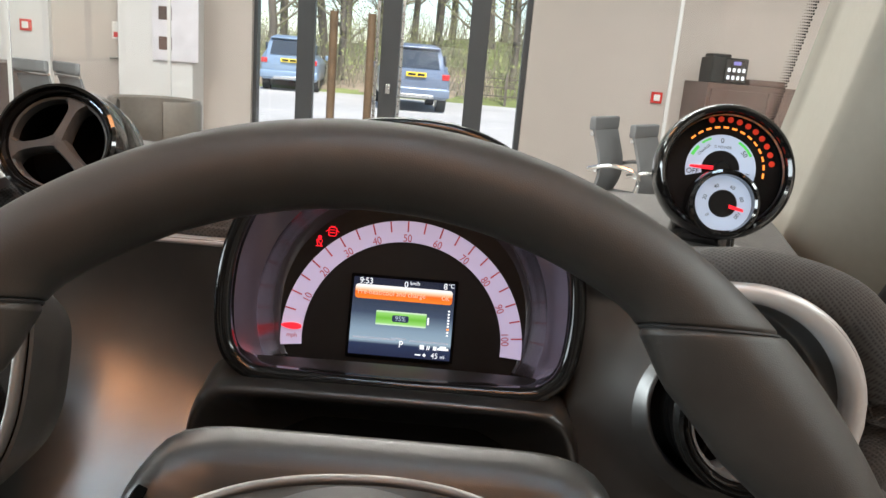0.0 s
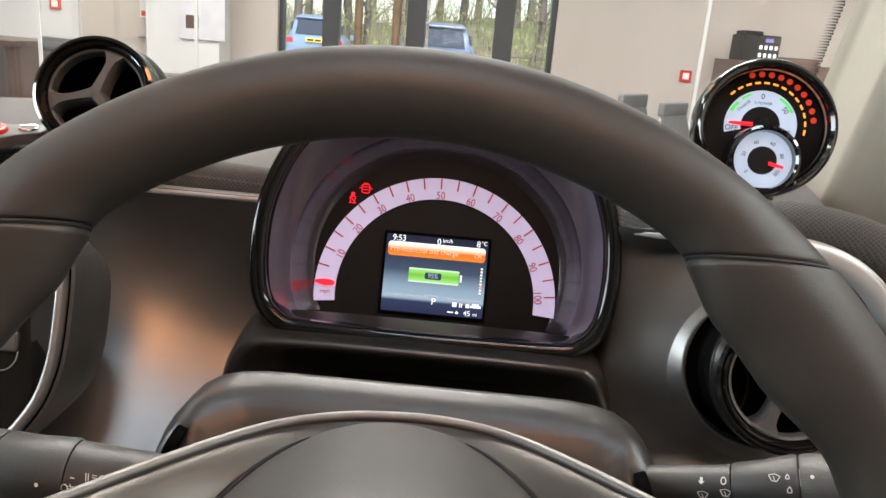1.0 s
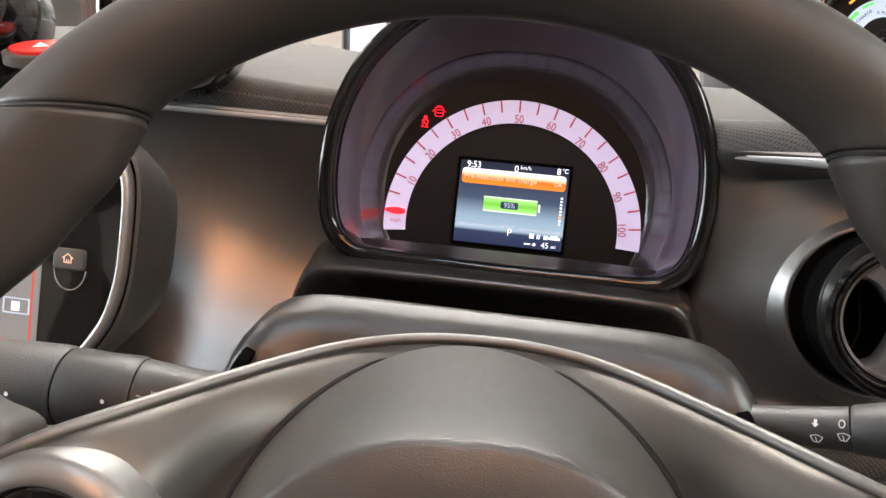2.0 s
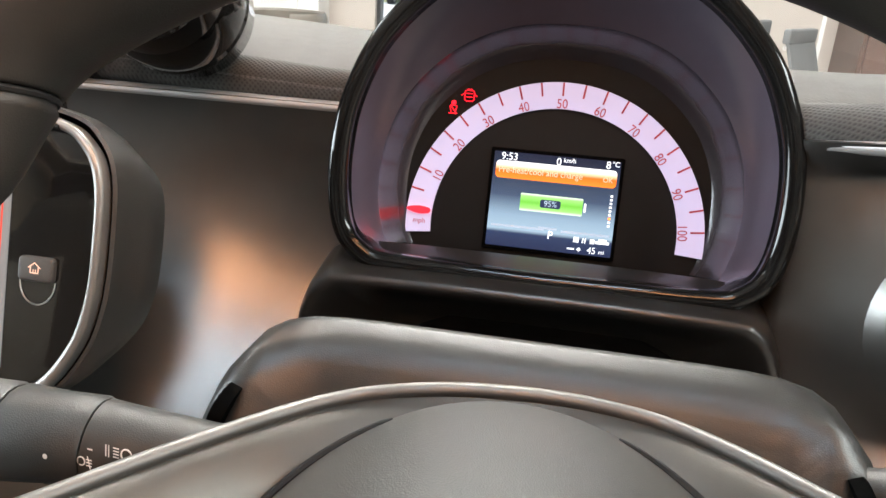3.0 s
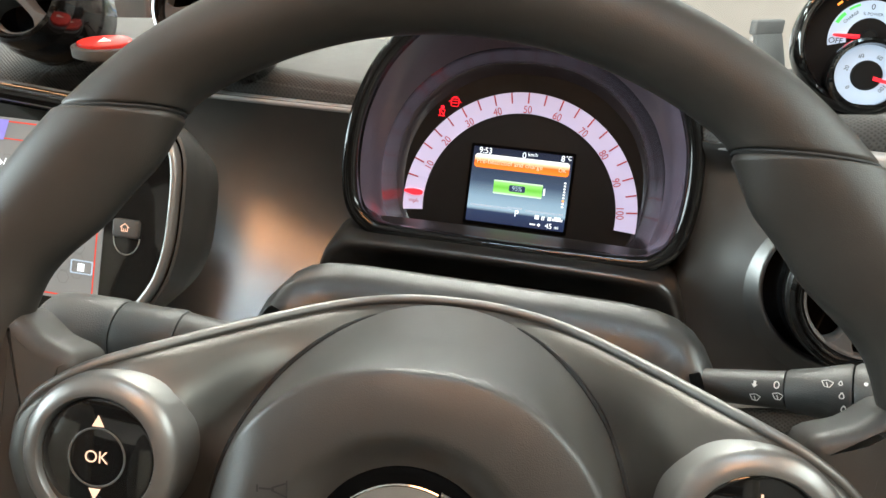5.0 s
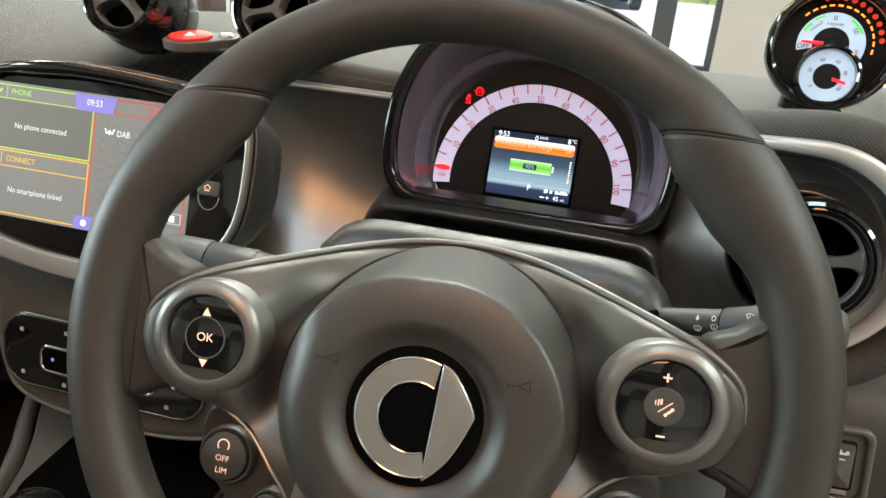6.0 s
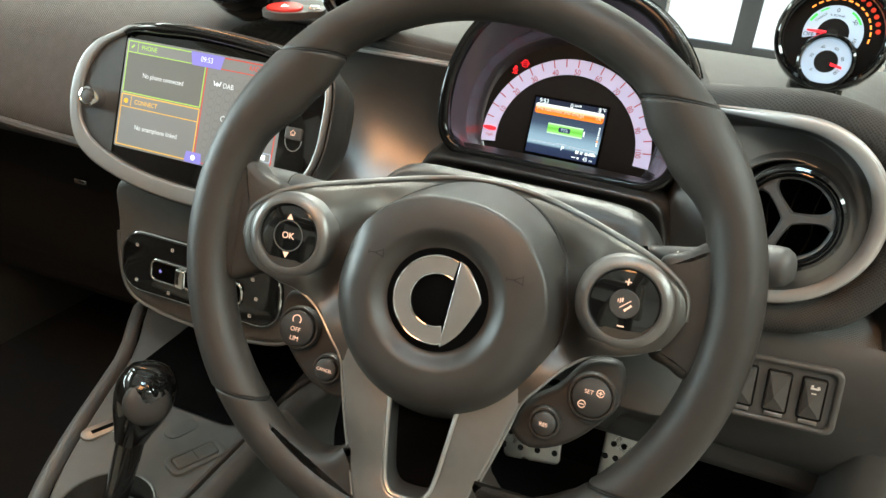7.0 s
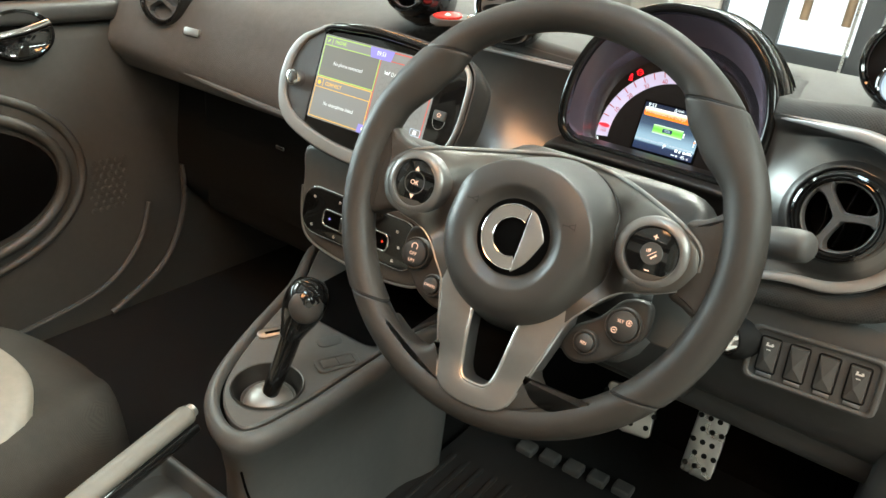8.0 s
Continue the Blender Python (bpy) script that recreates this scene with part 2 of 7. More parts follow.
def ring_pts(r, n=48, a0=0.0, a1=360.0, ry=None, cx=0.0, cy=0.0):
    closed = abs(a1 - a0 - 360) < 1e-6
    return [(cx + r * math.cos(radians(a0 + (a1 - a0) * i / (n if closed else n - 1))),
             cy + (ry or r) * math.sin(radians(a0 + (a1 - a0) * i / (n if closed else n - 1)))) for i in range(n)]


def rrect(w, h, r, n=5, cx=0.0, cy=0.0):
    out = []
    for sx, sy, a in ((1, 1, 0), (-1, 1, 90), (-1, -1, 180), (1, -1, 270)):
        for i in range(n + 1):
            t = radians(a + 90 * i / n)
            out.append((cx + sx * (w / 2 - r) + r * math.cos(t), cy + sy * (h / 2 - r) + r * math.sin(t)))
    return out


def spline(pts, n=8, closed=True):
    """Catmull-Rom through points of any dimension."""
    out, k = [], len(pts)
    pts = [Vector(p) for p in pts]
    for i in range(k if closed else k - 1):
        if closed:
            a, b, c, d = pts[i - 1], pts[i], pts[(i + 1) % k], pts[(i + 2) % k]
        else:
            a, b, c, d = pts[max(i - 1, 0)], pts[i], pts[i + 1], pts[min(i + 2, k - 1)]
        for j in range(n):
            t = j / n
            out.append(0.5 * (2 * b + (c - a) * t + (2 * a - 5 * b + 4 * c - d) * t * t + (3 * b - a - 3 * c + d) * t ** 3))
    if not closed:
        out.append(pts[-1])
    return [tuple(p) for p in out]


def inset(pts, d):
    """A closed outline, counter-clockwise, moved inwards by d."""
    out, k = [], len(pts)
    for i in range(k):
        p, q, r = Vector(pts[i - 1][:2]), Vector(pts[i][:2]), Vector(pts[(i + 1) % k][:2])
        e, f = (q - p), (r - q)
        e = e.normalized() if e.length > 1e-9 else f.normalized()
        f = f.normalized() if f.length > 1e-9 else e
        nrm = Vector((-e.y - f.y, e.x + f.x))
        nrm = nrm.normalized() if nrm.length > 1e-6 else Vector((-e.y, e.x))
        out.append(tuple(q + nrm * d / max(0.5, nrm.dot(Vector((-e.y, e.x))))))
    return out


def add_rings(bm, rings, cap0=True, cap1=True, wrap=True):
    """Joins rings of 3D points into a skin."""
    vs = [[bm.verts.new(p) for p in r] for r in rings]
    n = len(vs[0])
    for a, b in zip(vs, vs[1:]):
        for i in range(n if wrap else n - 1):
            j = (i + 1) % n
            bm.faces.new((a[i], a[j], b[j], b[i]))
    if cap0:
        bm.faces.new(vs[0][::-1])
    if cap1:
        bm.faces.new(vs[-1])
    return bm


def skin(rings, cap0=True, cap1=True, wrap=True):
    return add_rings(bmesh.new(), rings, cap0, cap1, wrap)


def slab(outline, z0, z1, r=0.001, seg=3, bm=None):
    """An outline raised from z0 to z1 with a rounded upper edge."""
    bm = bm or bmesh.new()
    rings = [[(x, y, z0) for x, y in outline]]
    for i in range(seg + 1):
        a = math.pi / 2 * i / seg
        o = inset(outline, r * (1 - math.cos(a)))
        rings.append([(x, y, z1 - r + r * math.sin(a)) for x, y in o])
    return add_rings(bm, rings)


def collar(outer, inner, z0, z1, r=0.001, seg=3):
    """A band between two outlines of the same count, rounded on its front edges."""
    rings = [[(x, y, z0) for x, y in outer]]
    for i in range(seg + 1):
        a = math.pi / 2 * i / seg
        rings.append([(x, y, z1 - r + r * math.sin(a)) for x, y in inset(outer, r * (1 - math.cos(a)))])
    for i in range(seg, -1, -1):
        a = math.pi / 2 * i / seg
        rings.append([(x, y, z1 - r + r * math.sin(a)) for x, y in inset(inner, -r * (1 - math.cos(a)))])
    rings.append([(x, y, z0) for x, y in inner])
    rings.append(rings[0])
    bm = skin(rings, False, False)
    bmesh.ops.remove_doubles(bm, verts=bm.verts, dist=1e-6)
    return bm


def lathe(profile, n=48, cap0=False, cap1=False, a0=0.0, a1=360.0):
    """A profile of (radius, height) turned round z."""
    rings = [[(r * c, r * s, z) for c, s in ring_pts(1, n)] for r, z in profile]
    bm = skin(rings, cap0, cap1)
    bmesh.ops.remove_doubles(bm, verts=bm.verts, dist=1e-6)
    return bm


def tube(path, r, n=10, closed=False, flat=1.0, up=(0, 0, 1), bm=None):
    """A round or flattened bar along a path. r may be a number or one radius per point."""
    bm = bm or bmesh.new()
    pts = [Vector(p) for p in path]
    k = len(pts)
    rings = []
    for i, p in enumerate(pts):
        if closed:
            d = pts[(i + 1) % k] - pts[i - 1]
        else:
            d = pts[min(i + 1, k - 1)] - pts[max(i - 1, 0)]
        d.normalize()
        s = d.cross(Vector(up))
        s = s.normalized() if s.length > 1e-4 else d.orthogonal().normalized()
        u = s.cross(d)
        rr = r[i] if isinstance(r, (list, tuple)) else r
        rings.append([tuple(p + s * rr * math.cos(2 * math.pi * j / n) + u * rr * flat * math.sin(2 * math.pi * j / n)) for j in range(n)])
    if closed:
        rings.append(rings[0])
        add_rings(bm, rings, False, False)
        bmesh.ops.remove_doubles(bm, verts=bm.verts, dist=1e-7)
        return bm
    return add_rings(bm, rings)


def box(x0, x1, y0, y1, z0, z1, r=0.0, bm=None):
    """A box between six planes, with its edges rounded by r."""
    bm = bm or bmesh.new()
    if r <= 0:
        vs = [bm.verts.new((x, y, z)) for z in (z0, z1) for x, y in ((x0, y0), (x1, y0), (x1, y1), (x0, y1))]
        for f in ((0, 3, 2, 1), (4, 5, 6, 7), (0, 1, 5, 4), (1, 2, 6, 5), (2, 3, 7, 6), (3, 0, 4, 7)):
            bm.faces.new([vs[i] for i in f])
        return bm
    rings = []
    for i in range(4):
        a = math.pi / 2 * i / 3
        rings.append((r * (1 - math.sin(a)), z0 + r * (1 - math.cos(a))))
    for i in range(4):
        a = math.pi / 2 * i / 3
        rings.append((r * (1 - math.cos(a)), z1 - r + r * math.sin(a)))
    w, h, cx, cy = x1 - x0, y1 - y0, (x0 + x1) / 2, (y0 + y1) / 2
    return add_rings(bm, [[(x, y, z) for x, y in rrect(w - 2 * d, h - 2 * d, max(r - d, 0.0002), 3, cx, cy)] for d, z in rings])


def sheet(f, nu, nv):
    """A grid of points f(u, v), u and v from 0 to 1."""
    bm = bmesh.new()
    vs = [[bm.verts.new(f(i / nu, j / nv)) for j in range(nv + 1)] for i in range(nu + 1)]
    for i in range(nu):
        for j in range(nv):
            bm.faces.new((vs[i][j], vs[i + 1][j], vs[i + 1][j + 1], vs[i][j + 1]))
    return bm


def thick(bm, d):
    """Gives a sheet a thickness d, against its normals."""
    bmesh.ops.recalc_face_normals(bm, faces=bm.faces)
    bmesh.ops.solidify(bm, geom=bm.faces[:], thickness=d)
    return bm


def words(body, size, material, parent, x, y, z, turn=0.0, name="lettering", wide=1.0, align="CENTER"):
    """Lettering in the built-in font, as a flat mesh part."""
    cu = bpy.data.curves.new(name, "FONT")
    cu.body, cu.size, cu.align_x, cu.align_y = body, size, align, "CENTER"
    tmp = new("tmp", cu)
    me = bpy.data.meshes.new_from_object(tmp.evaluated_get(bpy.context.evaluated_depsgraph_get()))
    bpy.data.objects.remove(tmp)
    me.materials.clear()
    me.materials.append(M[material])
    ob = new(name, me)
    ob.parent = parent
    ob.matrix_basis = pose(x, y, z, 0, 0, turn) @ Matrix.Diagonal((wide, 1, 1, 1))
    return ob


def flat(pts, z=0.0, bm=None):
    bm = bm or bmesh.new()
    bm.faces.new([bm.verts.new((p[0], p[1], z)) for p in pts])
    return bm


def arc_band(r0, r1, a0, a1, z, n=40, bm=None):
    bm = bm or bmesh.new()
    a, b = ring_pts(r0, n, a0, a1), ring_pts(r1, n, a0, a1)
    return add_rings(bm, [[(x, y, z) for x, y in a], [(x, y, z) for x, y in b]], False, False, False)


def bars(rects, z, bm=None):
    """Flat rectangles (x, y, width, height, turn)."""
    bm = bm or bmesh.new()
    for x, y, w, h, a in rects:
        c, s = math.cos(radians(a)), math.sin(radians(a))
        bm.faces.new([bm.verts.new((x + p * c - q * s, y + p * s + q * c, z)) for p, q in ((-w / 2, -h / 2), (w / 2, -h / 2), (w / 2, h / 2), (-w / 2, h / 2))])
    return bm

# ---- showroom ----
def setting(name, bm, material, label, smooth=0.0):
    return tagged(part(name, bm, material, None, "", smooth), label, name.split("_")[0], "", "structure")


FY = 7.0          # the inner face of the front wall
DL, DR, DTOP = -1.85, 0.65, 2.75
setting("floor", box(-6, 5, -6, FY + 0.3, -0.12, 0.0), "floor", "pale grey polished showroom floor tiles")
setting("ceiling", box(-6, 5, -6, FY + 0.3, CEIL, CEIL + 0.15), "white_wall", "plain white showroom ceiling")
front = box(-6, DL, FY, FY + 0.3, 0, CEIL)
box(DR, 5, FY, FY + 0.3, 0, CEIL, bm=front)
box(DL, DR, FY, FY + 0.3, DTOP, CEIL, bm=front)
setting("wall_north", front, "wall", "warm beige painted showroom wall beside the glazed doors")
setting("wall_south", box(-6, 5, -6.3, -6, 0, CEIL), "white_wall", "plain white back wall")
setting("wall_east", box(5, 5.3, -6, FY, 0, CEIL), "wall", "plain beige side wall")
west = box(-6.3, -6, -6, -3.0, 0, CEIL)
box(-6.3, -6, 1.0, FY, 0, CEIL, bm=west)
box(-6.3, -6, -3.0, 1.0, 0, 0.7, bm=west)
box(-6.3, -6, -3.0, 1.0, 2.7, CEIL, bm=west)
setting("wall_west", west, "white_wall", "white side wall with a wide window opening")
w1 = tagged(thing("window_1", pose(-6.15, -1.0, 1.7), "wide side window with anthracite frame", "window"), kind="structure")
for yy in (-1.98, -0.66, 0.66, 1.98):
    part("window_frame", box(-0.04, 0.04, yy - 0.03, yy + 0.03, -1.0, 1.0), "frame", w1, smooth=0)
for z0 in (-1.0, 0.94):
    part("window_frame", box(-0.04, 0.04, -2.0, 2.0, z0, z0 + 0.06), "frame", w1, smooth=0)

# glazed entrance: fixed side lights and a pair of doors with wooden pull bars
d1 = tagged(thing("door_1", pose(0, FY + 0.12, 0), "glazed entrance doors with anthracite frames and wooden pull bars", "door"), kind="structure")
for x0, x1, dd in ((DL, DL + 0.035, 0.06), (-1.456, -1.302, 0.05), (-0.689, -0.521, 0.05), (0.105, 0.278, 0.05), (0.60, DR, 0.06)):
    part("door_frame", box(x0, x1, -dd, dd, 0.0, DTOP, 0.004), "frame", d1, smooth=0)
part("door_frame", box(DL, DR, -0.05, 0.05, DTOP - 0.09, DTOP, 0.004), "frame", d1, smooth=0)
part("door_rail", box(DL + 0.036, DR - 0.051, -0.045, 0.045, 0.092, 0.30, 0.004), "frame", d1, "deep anthracite bottom rail", smooth=0)
part("door_sill", box(DL, DR, -0.05, 0.05, 0.0, 0.09, 0.004), "frame", d1, smooth=0)
for x0 in (-1.116, -0.776):
    part("pull_bar", tube([(x0, -0.11, 0.55), (x0, -0.11, 1.55)], 0.038, 12), "oak", d1, "round wooden pull bar")
    for zz in (0.7, 1.4):
        part("bar_mount", tube([(x0, -0.11, zz), (x0, 0.0, zz)], 0.012, 8), "steel", d1)
for x0 in (-0.725, -0.50):
    part("edge_strip", box(x0 - 0.012, x0 + 0.012, -0.06, -0.02, 0.09, DTOP - 0.09), "steel", d1, smooth=0)
for x0, x1 in ((DL + 0.035, -1.456), (-1.302, -0.74), (-0.485, 0.105), (0.278, 0.60)):
    p = part("pane", box(x0, x1, -0.004, 0.004, 0.09, DTOP - 0.09), "frost", d1, smooth=0)
    p.visible_shadow = False
part("lock_plate", box(-0.625, -0.585, -0.07, -0.05, 0.86, 0.95, 0.004), "steel", d1)

# white pillar, office door, glass screens
setting("trim_pillar", box(-2.93, -2.28, FY - 0.30, FY, 0, CEIL, 0.01), "white_wall", "white square pillar against the wall")
setting("trim_office", box(-5.9, -3.62, FY - 0.12, FY, 0, CEIL), "white_wall", "white office wall panel")
d2 = tagged(thing("door_2", pose(-3.2, FY - 0.02, 0), "pale grey flush office door with a red notice", "door"), kind="structure")
part("door_leaf", box(-0.42, 0.26, -0.05, 0.0, 0, 2.1, 0.004), "wall", d2, smooth=0)
part("door_handle", tube([(0.22, -0.10, 0.98), (0.12, -0.10, 0.98)], 0.012, 8), "steel", d2)
for x0, yy, nm in ((-2.07, 5.6, "a"), (1.62, 5.8, "b"), (-3.24, 5.6, "c")):
    g = thing("glass_screen", pose(x0, yy, 0), "tall frameless clear glass partition panel", "partition", "glass partitions")
    wdt = 1.15 if nm != "b" else 1.7
    sx = -1 if nm != "b" else 1
    pane = part("pane", box(min(0, sx * wdt), max(0, sx * wdt), -0.006, 0.006, 0, 2.6), "frost", g, smooth=0)
    pane.visible_shadow = False
    part("edge", box(-0.012, 0.012, -0.008, 0.008, 0, 2.6), "white_wall", g, "pale polished glass edge", smooth=0)


def wall_plate(name, m, w, h, material, label, category, extra=None):
    t = thing(name, m, label, category)
    part("plate", box(-w / 2, w / 2, -0.02, 0.0, -h / 2, h / 2, 0.003), material, t, smooth=0)
    if extra:
        extra(t)
    return t


def call_face(t):
    part("face", box(-0.028, 0.028, -0.028, -0.02, -0.028, 0.028, 0.003), "print", t)


wall_plate("fire_call_point", pose(-3.82, FY - 0.12, 1.20), 0.10, 0.10, "red_gloss", "small red fire alarm call point on the white wall", "alarm", call_face)
wall_plate("fire_call_point", pose(1.845, FY, 1.035), 0.10, 0.10, "red_gloss", "small red fire alarm call point on the beige wall", "alarm", call_face)
wall_plate("door_notice", pose(-3.0, FY - 0.075, 1.22), 0.14, 0.15, "print", "white notice with a red band on the office door", "sign",
           lambda t: part("band", box(-0.055, 0.055, -0.024, -0.02, -0.06, -0.015), "red_gloss", t, smooth=0))


def poster_prints(t):
    for zz in (-0.27, -0.02, 0.26):
        part("picture", box(-0.14, -0.03, -0.024, -0.02, zz, zz + 0.11), "mahogany", t, "small dark printed picture", smooth=0)


wall_plate("poster", pose(-2.42, FY - 0.31, 1.36), 0.40, 0.72, "paper", "pale lilac poster with two small pictures on the pillar", "poster", poster_prints)


def office_chair():
    t = thing("office_chair", pose(0, 0, 0), "grey mesh office chair with chrome frame beside the desk", "chair", "grey mesh chairs")
    back = [(0.03, 0.46), (-0.015, 0.55), (-0.020, 0.66), (0.02, 0.78), (0.075, 0.92)]
    prof = spline([(a, b) for a, b in back], 5, False)
    part("backrest", thick(sheet(lambda u, v: (-0.2 + 0.4 * u, prof[round(v * (len(prof) - 1))][0], prof[round(v * (len(prof) - 1))][1]), 6, len(prof) - 1), 0.02), "mesh_grey", t)
    part("headband", box(-0.21, 0.21, 0.045, 0.092, 0.85, 0.93, 0.012), "mesh_grey", t)
    part("crossbar", tube([(-0.22, 0.060, 0.83), (0.22, 0.060, 0.83)], 0.013, 8), "chrome", t)
    part("crossbar", tube([(-0.22, 0.005, 0.62), (0.22, 0.005, 0.62)], 0.012, 8), "chrome", t)
    for sx in (-0.22, 0.22):
        part("armrest", tube(spline([(sx, 0.06, 0.62), (sx, -0.12, 0.66), (sx, -0.3, 0.62), (sx, -0.28, 0.45)], 6, False), 0.014, 8), "chrome", t)
    part("seat", box(-0.23, 0.23, -0.42, 0.05, 0.42, 0.47, 0.02), "mesh_grey", t)
    part("stem", tube([(0, -0.2, 0.08), (0, -0.2, 0.42)], 0.025, 10), "chrome", t)
    for k in range(5):
        a = 2 * math.pi * k / 5
        part("foot", tube([(0, -0.2, 0.10), (0.28 * math.cos(a), -0.2 + 0.28 * math.sin(a), 0.05)], 0.018, 8), "chrome", t)
        part("castor", tube([(0.28 * math.cos(a) - 0.012, -0.2 + 0.28 * math.sin(a), 0.025), (0.28 * math.cos(a) + 0.012, -0.2 + 0.28 * math.sin(a), 0.025)], 0.025, 10), "black", t)
    return t


ch = office_chair()
ch.matrix_basis = pose(1.02, 4.75, 0.0, 0, 0, 56) @ Matrix.Diagonal((0.9, 0.9, 1.02, 1))
copy_thing(ch, pose(1.26, 4.70, 0.0, 0, 0, 54) @ Matrix.Diagonal((1, 1, 0.97, 1)))
copy_thing(ch, pose(-3.20, 5.90, 0.0, 0, 0, 155))
copy_thing(ch, pose(-2.94, 5.95, 0.0, 0, 0, 142))


def tub_chair(m):
    t = thing("tub_chair", m, "low taupe leather tub armchair behind glass", "armchair")
    out = [(0.34 * math.cos(radians(a)), 0.32 * math.sin(radians(a))) for a in range(-60, 241, 10)]
    rings = []
    for r, z in ((1.0, 0.18), (1.04, 0.5), (1.05, 0.76), (1.0, 0.795), (0.94, 0.78), (0.90, 0.5), (0.88, 0.36)):
        rings.append([(x * r, y * r, z) for x, y in out])
    part("back_shell", skin(rings, False, False, False), "taupe", t, "curved taupe leather back")
    part("seat", slab(ring_pts(0.30, 32), 0.16, 0.42, 0.04), "taupe", t)
    for a in (45, 135, 225, 315):
        part("leg", tube([(0.24 * math.cos(radians(a)), 0.24 * math.sin(radians(a)), 0.0), (0.22 * math.cos(radians(a)), 0.22 * math.sin(radians(a)), 0.18)], 0.018, 8), "black", t)
    return t


tub_chair(pose(-2.06, 5.30, -0.0, 0, 0, 0) @ Matrix.Diagonal((0.88, 0.9, 0.98, 1)))


def desk(m, w, label):
    t = thing("desk", m, label, "desk")
    part("desktop", box(-w / 2, w / 2, -0.4, 0.4, 0.87, 0.91, 0.004), "mahogany", t, smooth=0)
    for sx in (-w / 2 + 0.05, w / 2 - 0.05):
        part("leg_panel", box(sx - 0.02, sx + 0.02, -0.36, 0.36, 0, 0.87, 0.003), "mahogany", t, smooth=0)
    part("front_panel", box(-w / 2 + 0.07, w / 2 - 0.07, 0.2, 0.22, 0.25, 0.87), "mahogany", t, smooth=0)
    return t


desk(pose(-3.95, 5.9, 0.0), 1.1, "dark wooden office desk with a blue pot on it")
pot = thing("desk_pot", pose(-3.80, 5.9, 0.91), "small blue plastic pot standing on the desk", "pot")
part("cup", lathe([(0, 0), (0.034, 0), (0.04, 0.11), (0.036, 0.11), (0.032, 0.01), (0, 0.01)], 20), "blue", pot)
phone = thing("desk_phone", pose(-3.98, 5.85, 0.91), "dark office telephone standing on the desk", "telephone")
part("base", box(-0.09, 0.09, -0.08, 0.08, 0.0, 0.06, 0.01), "black", phone)
part("receiver", box(-0.1, -0.04, -0.09, 0.09, 0.06, 0.1, 0.012), "black", phone)

cab = thing("coffee_cabinet", pose(2.45, FY - 0.42, 0), "dark wooden drinks cabinet against the wall", "cabinet")
part("carcass", box(-0.38, 0.62, -0.25, 0.4, 0.0, 1.21, 0.006), "mahogany", cab, smooth=0)
for x0, x1 in ((-0.35, 0.09), (0.12, 0.59)):
    part("cabinet_door", box(x0, x1, -0.272, -0.25, 0.08, 1.16, 0.004), "mahogany", cab, smooth=0)
    part("handle", tube([(x1 - 0.05, -0.29, 0.75), (x1 - 0.05, -0.29, 0.95)], 0.008, 8), "steel", cab)
cm = thing("coffee_machine", pose(2.21, FY - 0.55, 1.21), "black coffee machine with lit buttons on the cabinet", "machine")
part("body", box(-0.12, 0.17, -0.1, 0.22, 0.0, 0.205, 0.012), "black", cm)
part("front_face", box(-0.02, 0.165, -0.112, -0.1, 0.015, 0.195, 0.004), "piano", cm, smooth=0)
for zz in (0.035, 0.095):
    for k in range(4):
        part("lit_button", box(0.003 + 0.040 * k, 0.026 + 0.040 * k, -0.118, -0.112, zz, zz + 0.030, 0.003), "white_glow", cm, smooth=0)
part("logo_light", box(0.045, 0.105, -0.116, -0.112, 0.150, 0.178), "violet_glow", cm, smooth=0)
part("hopper", box(-0.10, 0.06, 0.0, 0.2, 0.205, 0.235, 0.012), "black", cm)
jar = thing("dark_crate", pose(2.58, FY - 0.5, 1.21), "dark storage box standing on the cabinet", "box")
part("shell", box(-0.15, 0.15, -0.1, 0.2, 0.0, 0.05, 0.01), "mahogany", jar)

# ---- outdoors ----
def ground_z(x, y):
    bank = 0.0
    if y > 27:
        bank = min(2.6, (y - 27) * 0.20) * (0.55 + 0.45 * min(1.0, max(0.0, (x + 9) / 9)))
    return bank + (0.12 * noise.noise(Vector((x * 0.3, y * 0.3, 0))) if y > 27 else 0.0) - 0.22



setting("ground", sheet(lambda u, v: (-260 + 520 * (0.5 + 0.5 * (2 * u - 1) * abs(2 * u - 1)), FY + 0.31 + 900 * v ** 3, ground_z(-260 + 520 * (0.5 + 0.5 * (2 * u - 1) * abs(2 * u - 1)), FY + 0.31 + 900 * v ** 3)), 60, 90),
        "grass", "grass bank behind the forecourt", 60)
setting("road", box(-40, 40, FY + 0.31, 27.2, -0.4, -0.2), "asphalt", "pale dry concrete forecourt")
setting("trim_litter", sheet(lambda u, v: (-9 + 10.5 * u, 27.2 + 5.5 * v, ground_z(-9 + 10.5 * u, 27.2 + 5.5 * v) + 0.05 + 0.05 * noise.noise(Vector((u * 30, v * 20, 2)))), 40, 24),
        "litter", "brown leaf litter along the bank", 60)

fence = thing("post_fence", pose(2.2, 26.9, -0.2), "weathered post and wire fence by the bank", "fence")
for k in range(7):
    part("post", box(-1.5 + k * 1.1 - 0.04, -1.5 + k * 1.1 + 0.04, -0.04, 0.04, 0.0, 1.15), "bark", fence, smooth=0)
for zz in (0.35, 0.65, 0.95):
    part("rail", tube([(-1.6, 0, zz), (5.3, 0, zz)], 0.02, 6), "bark", fence)


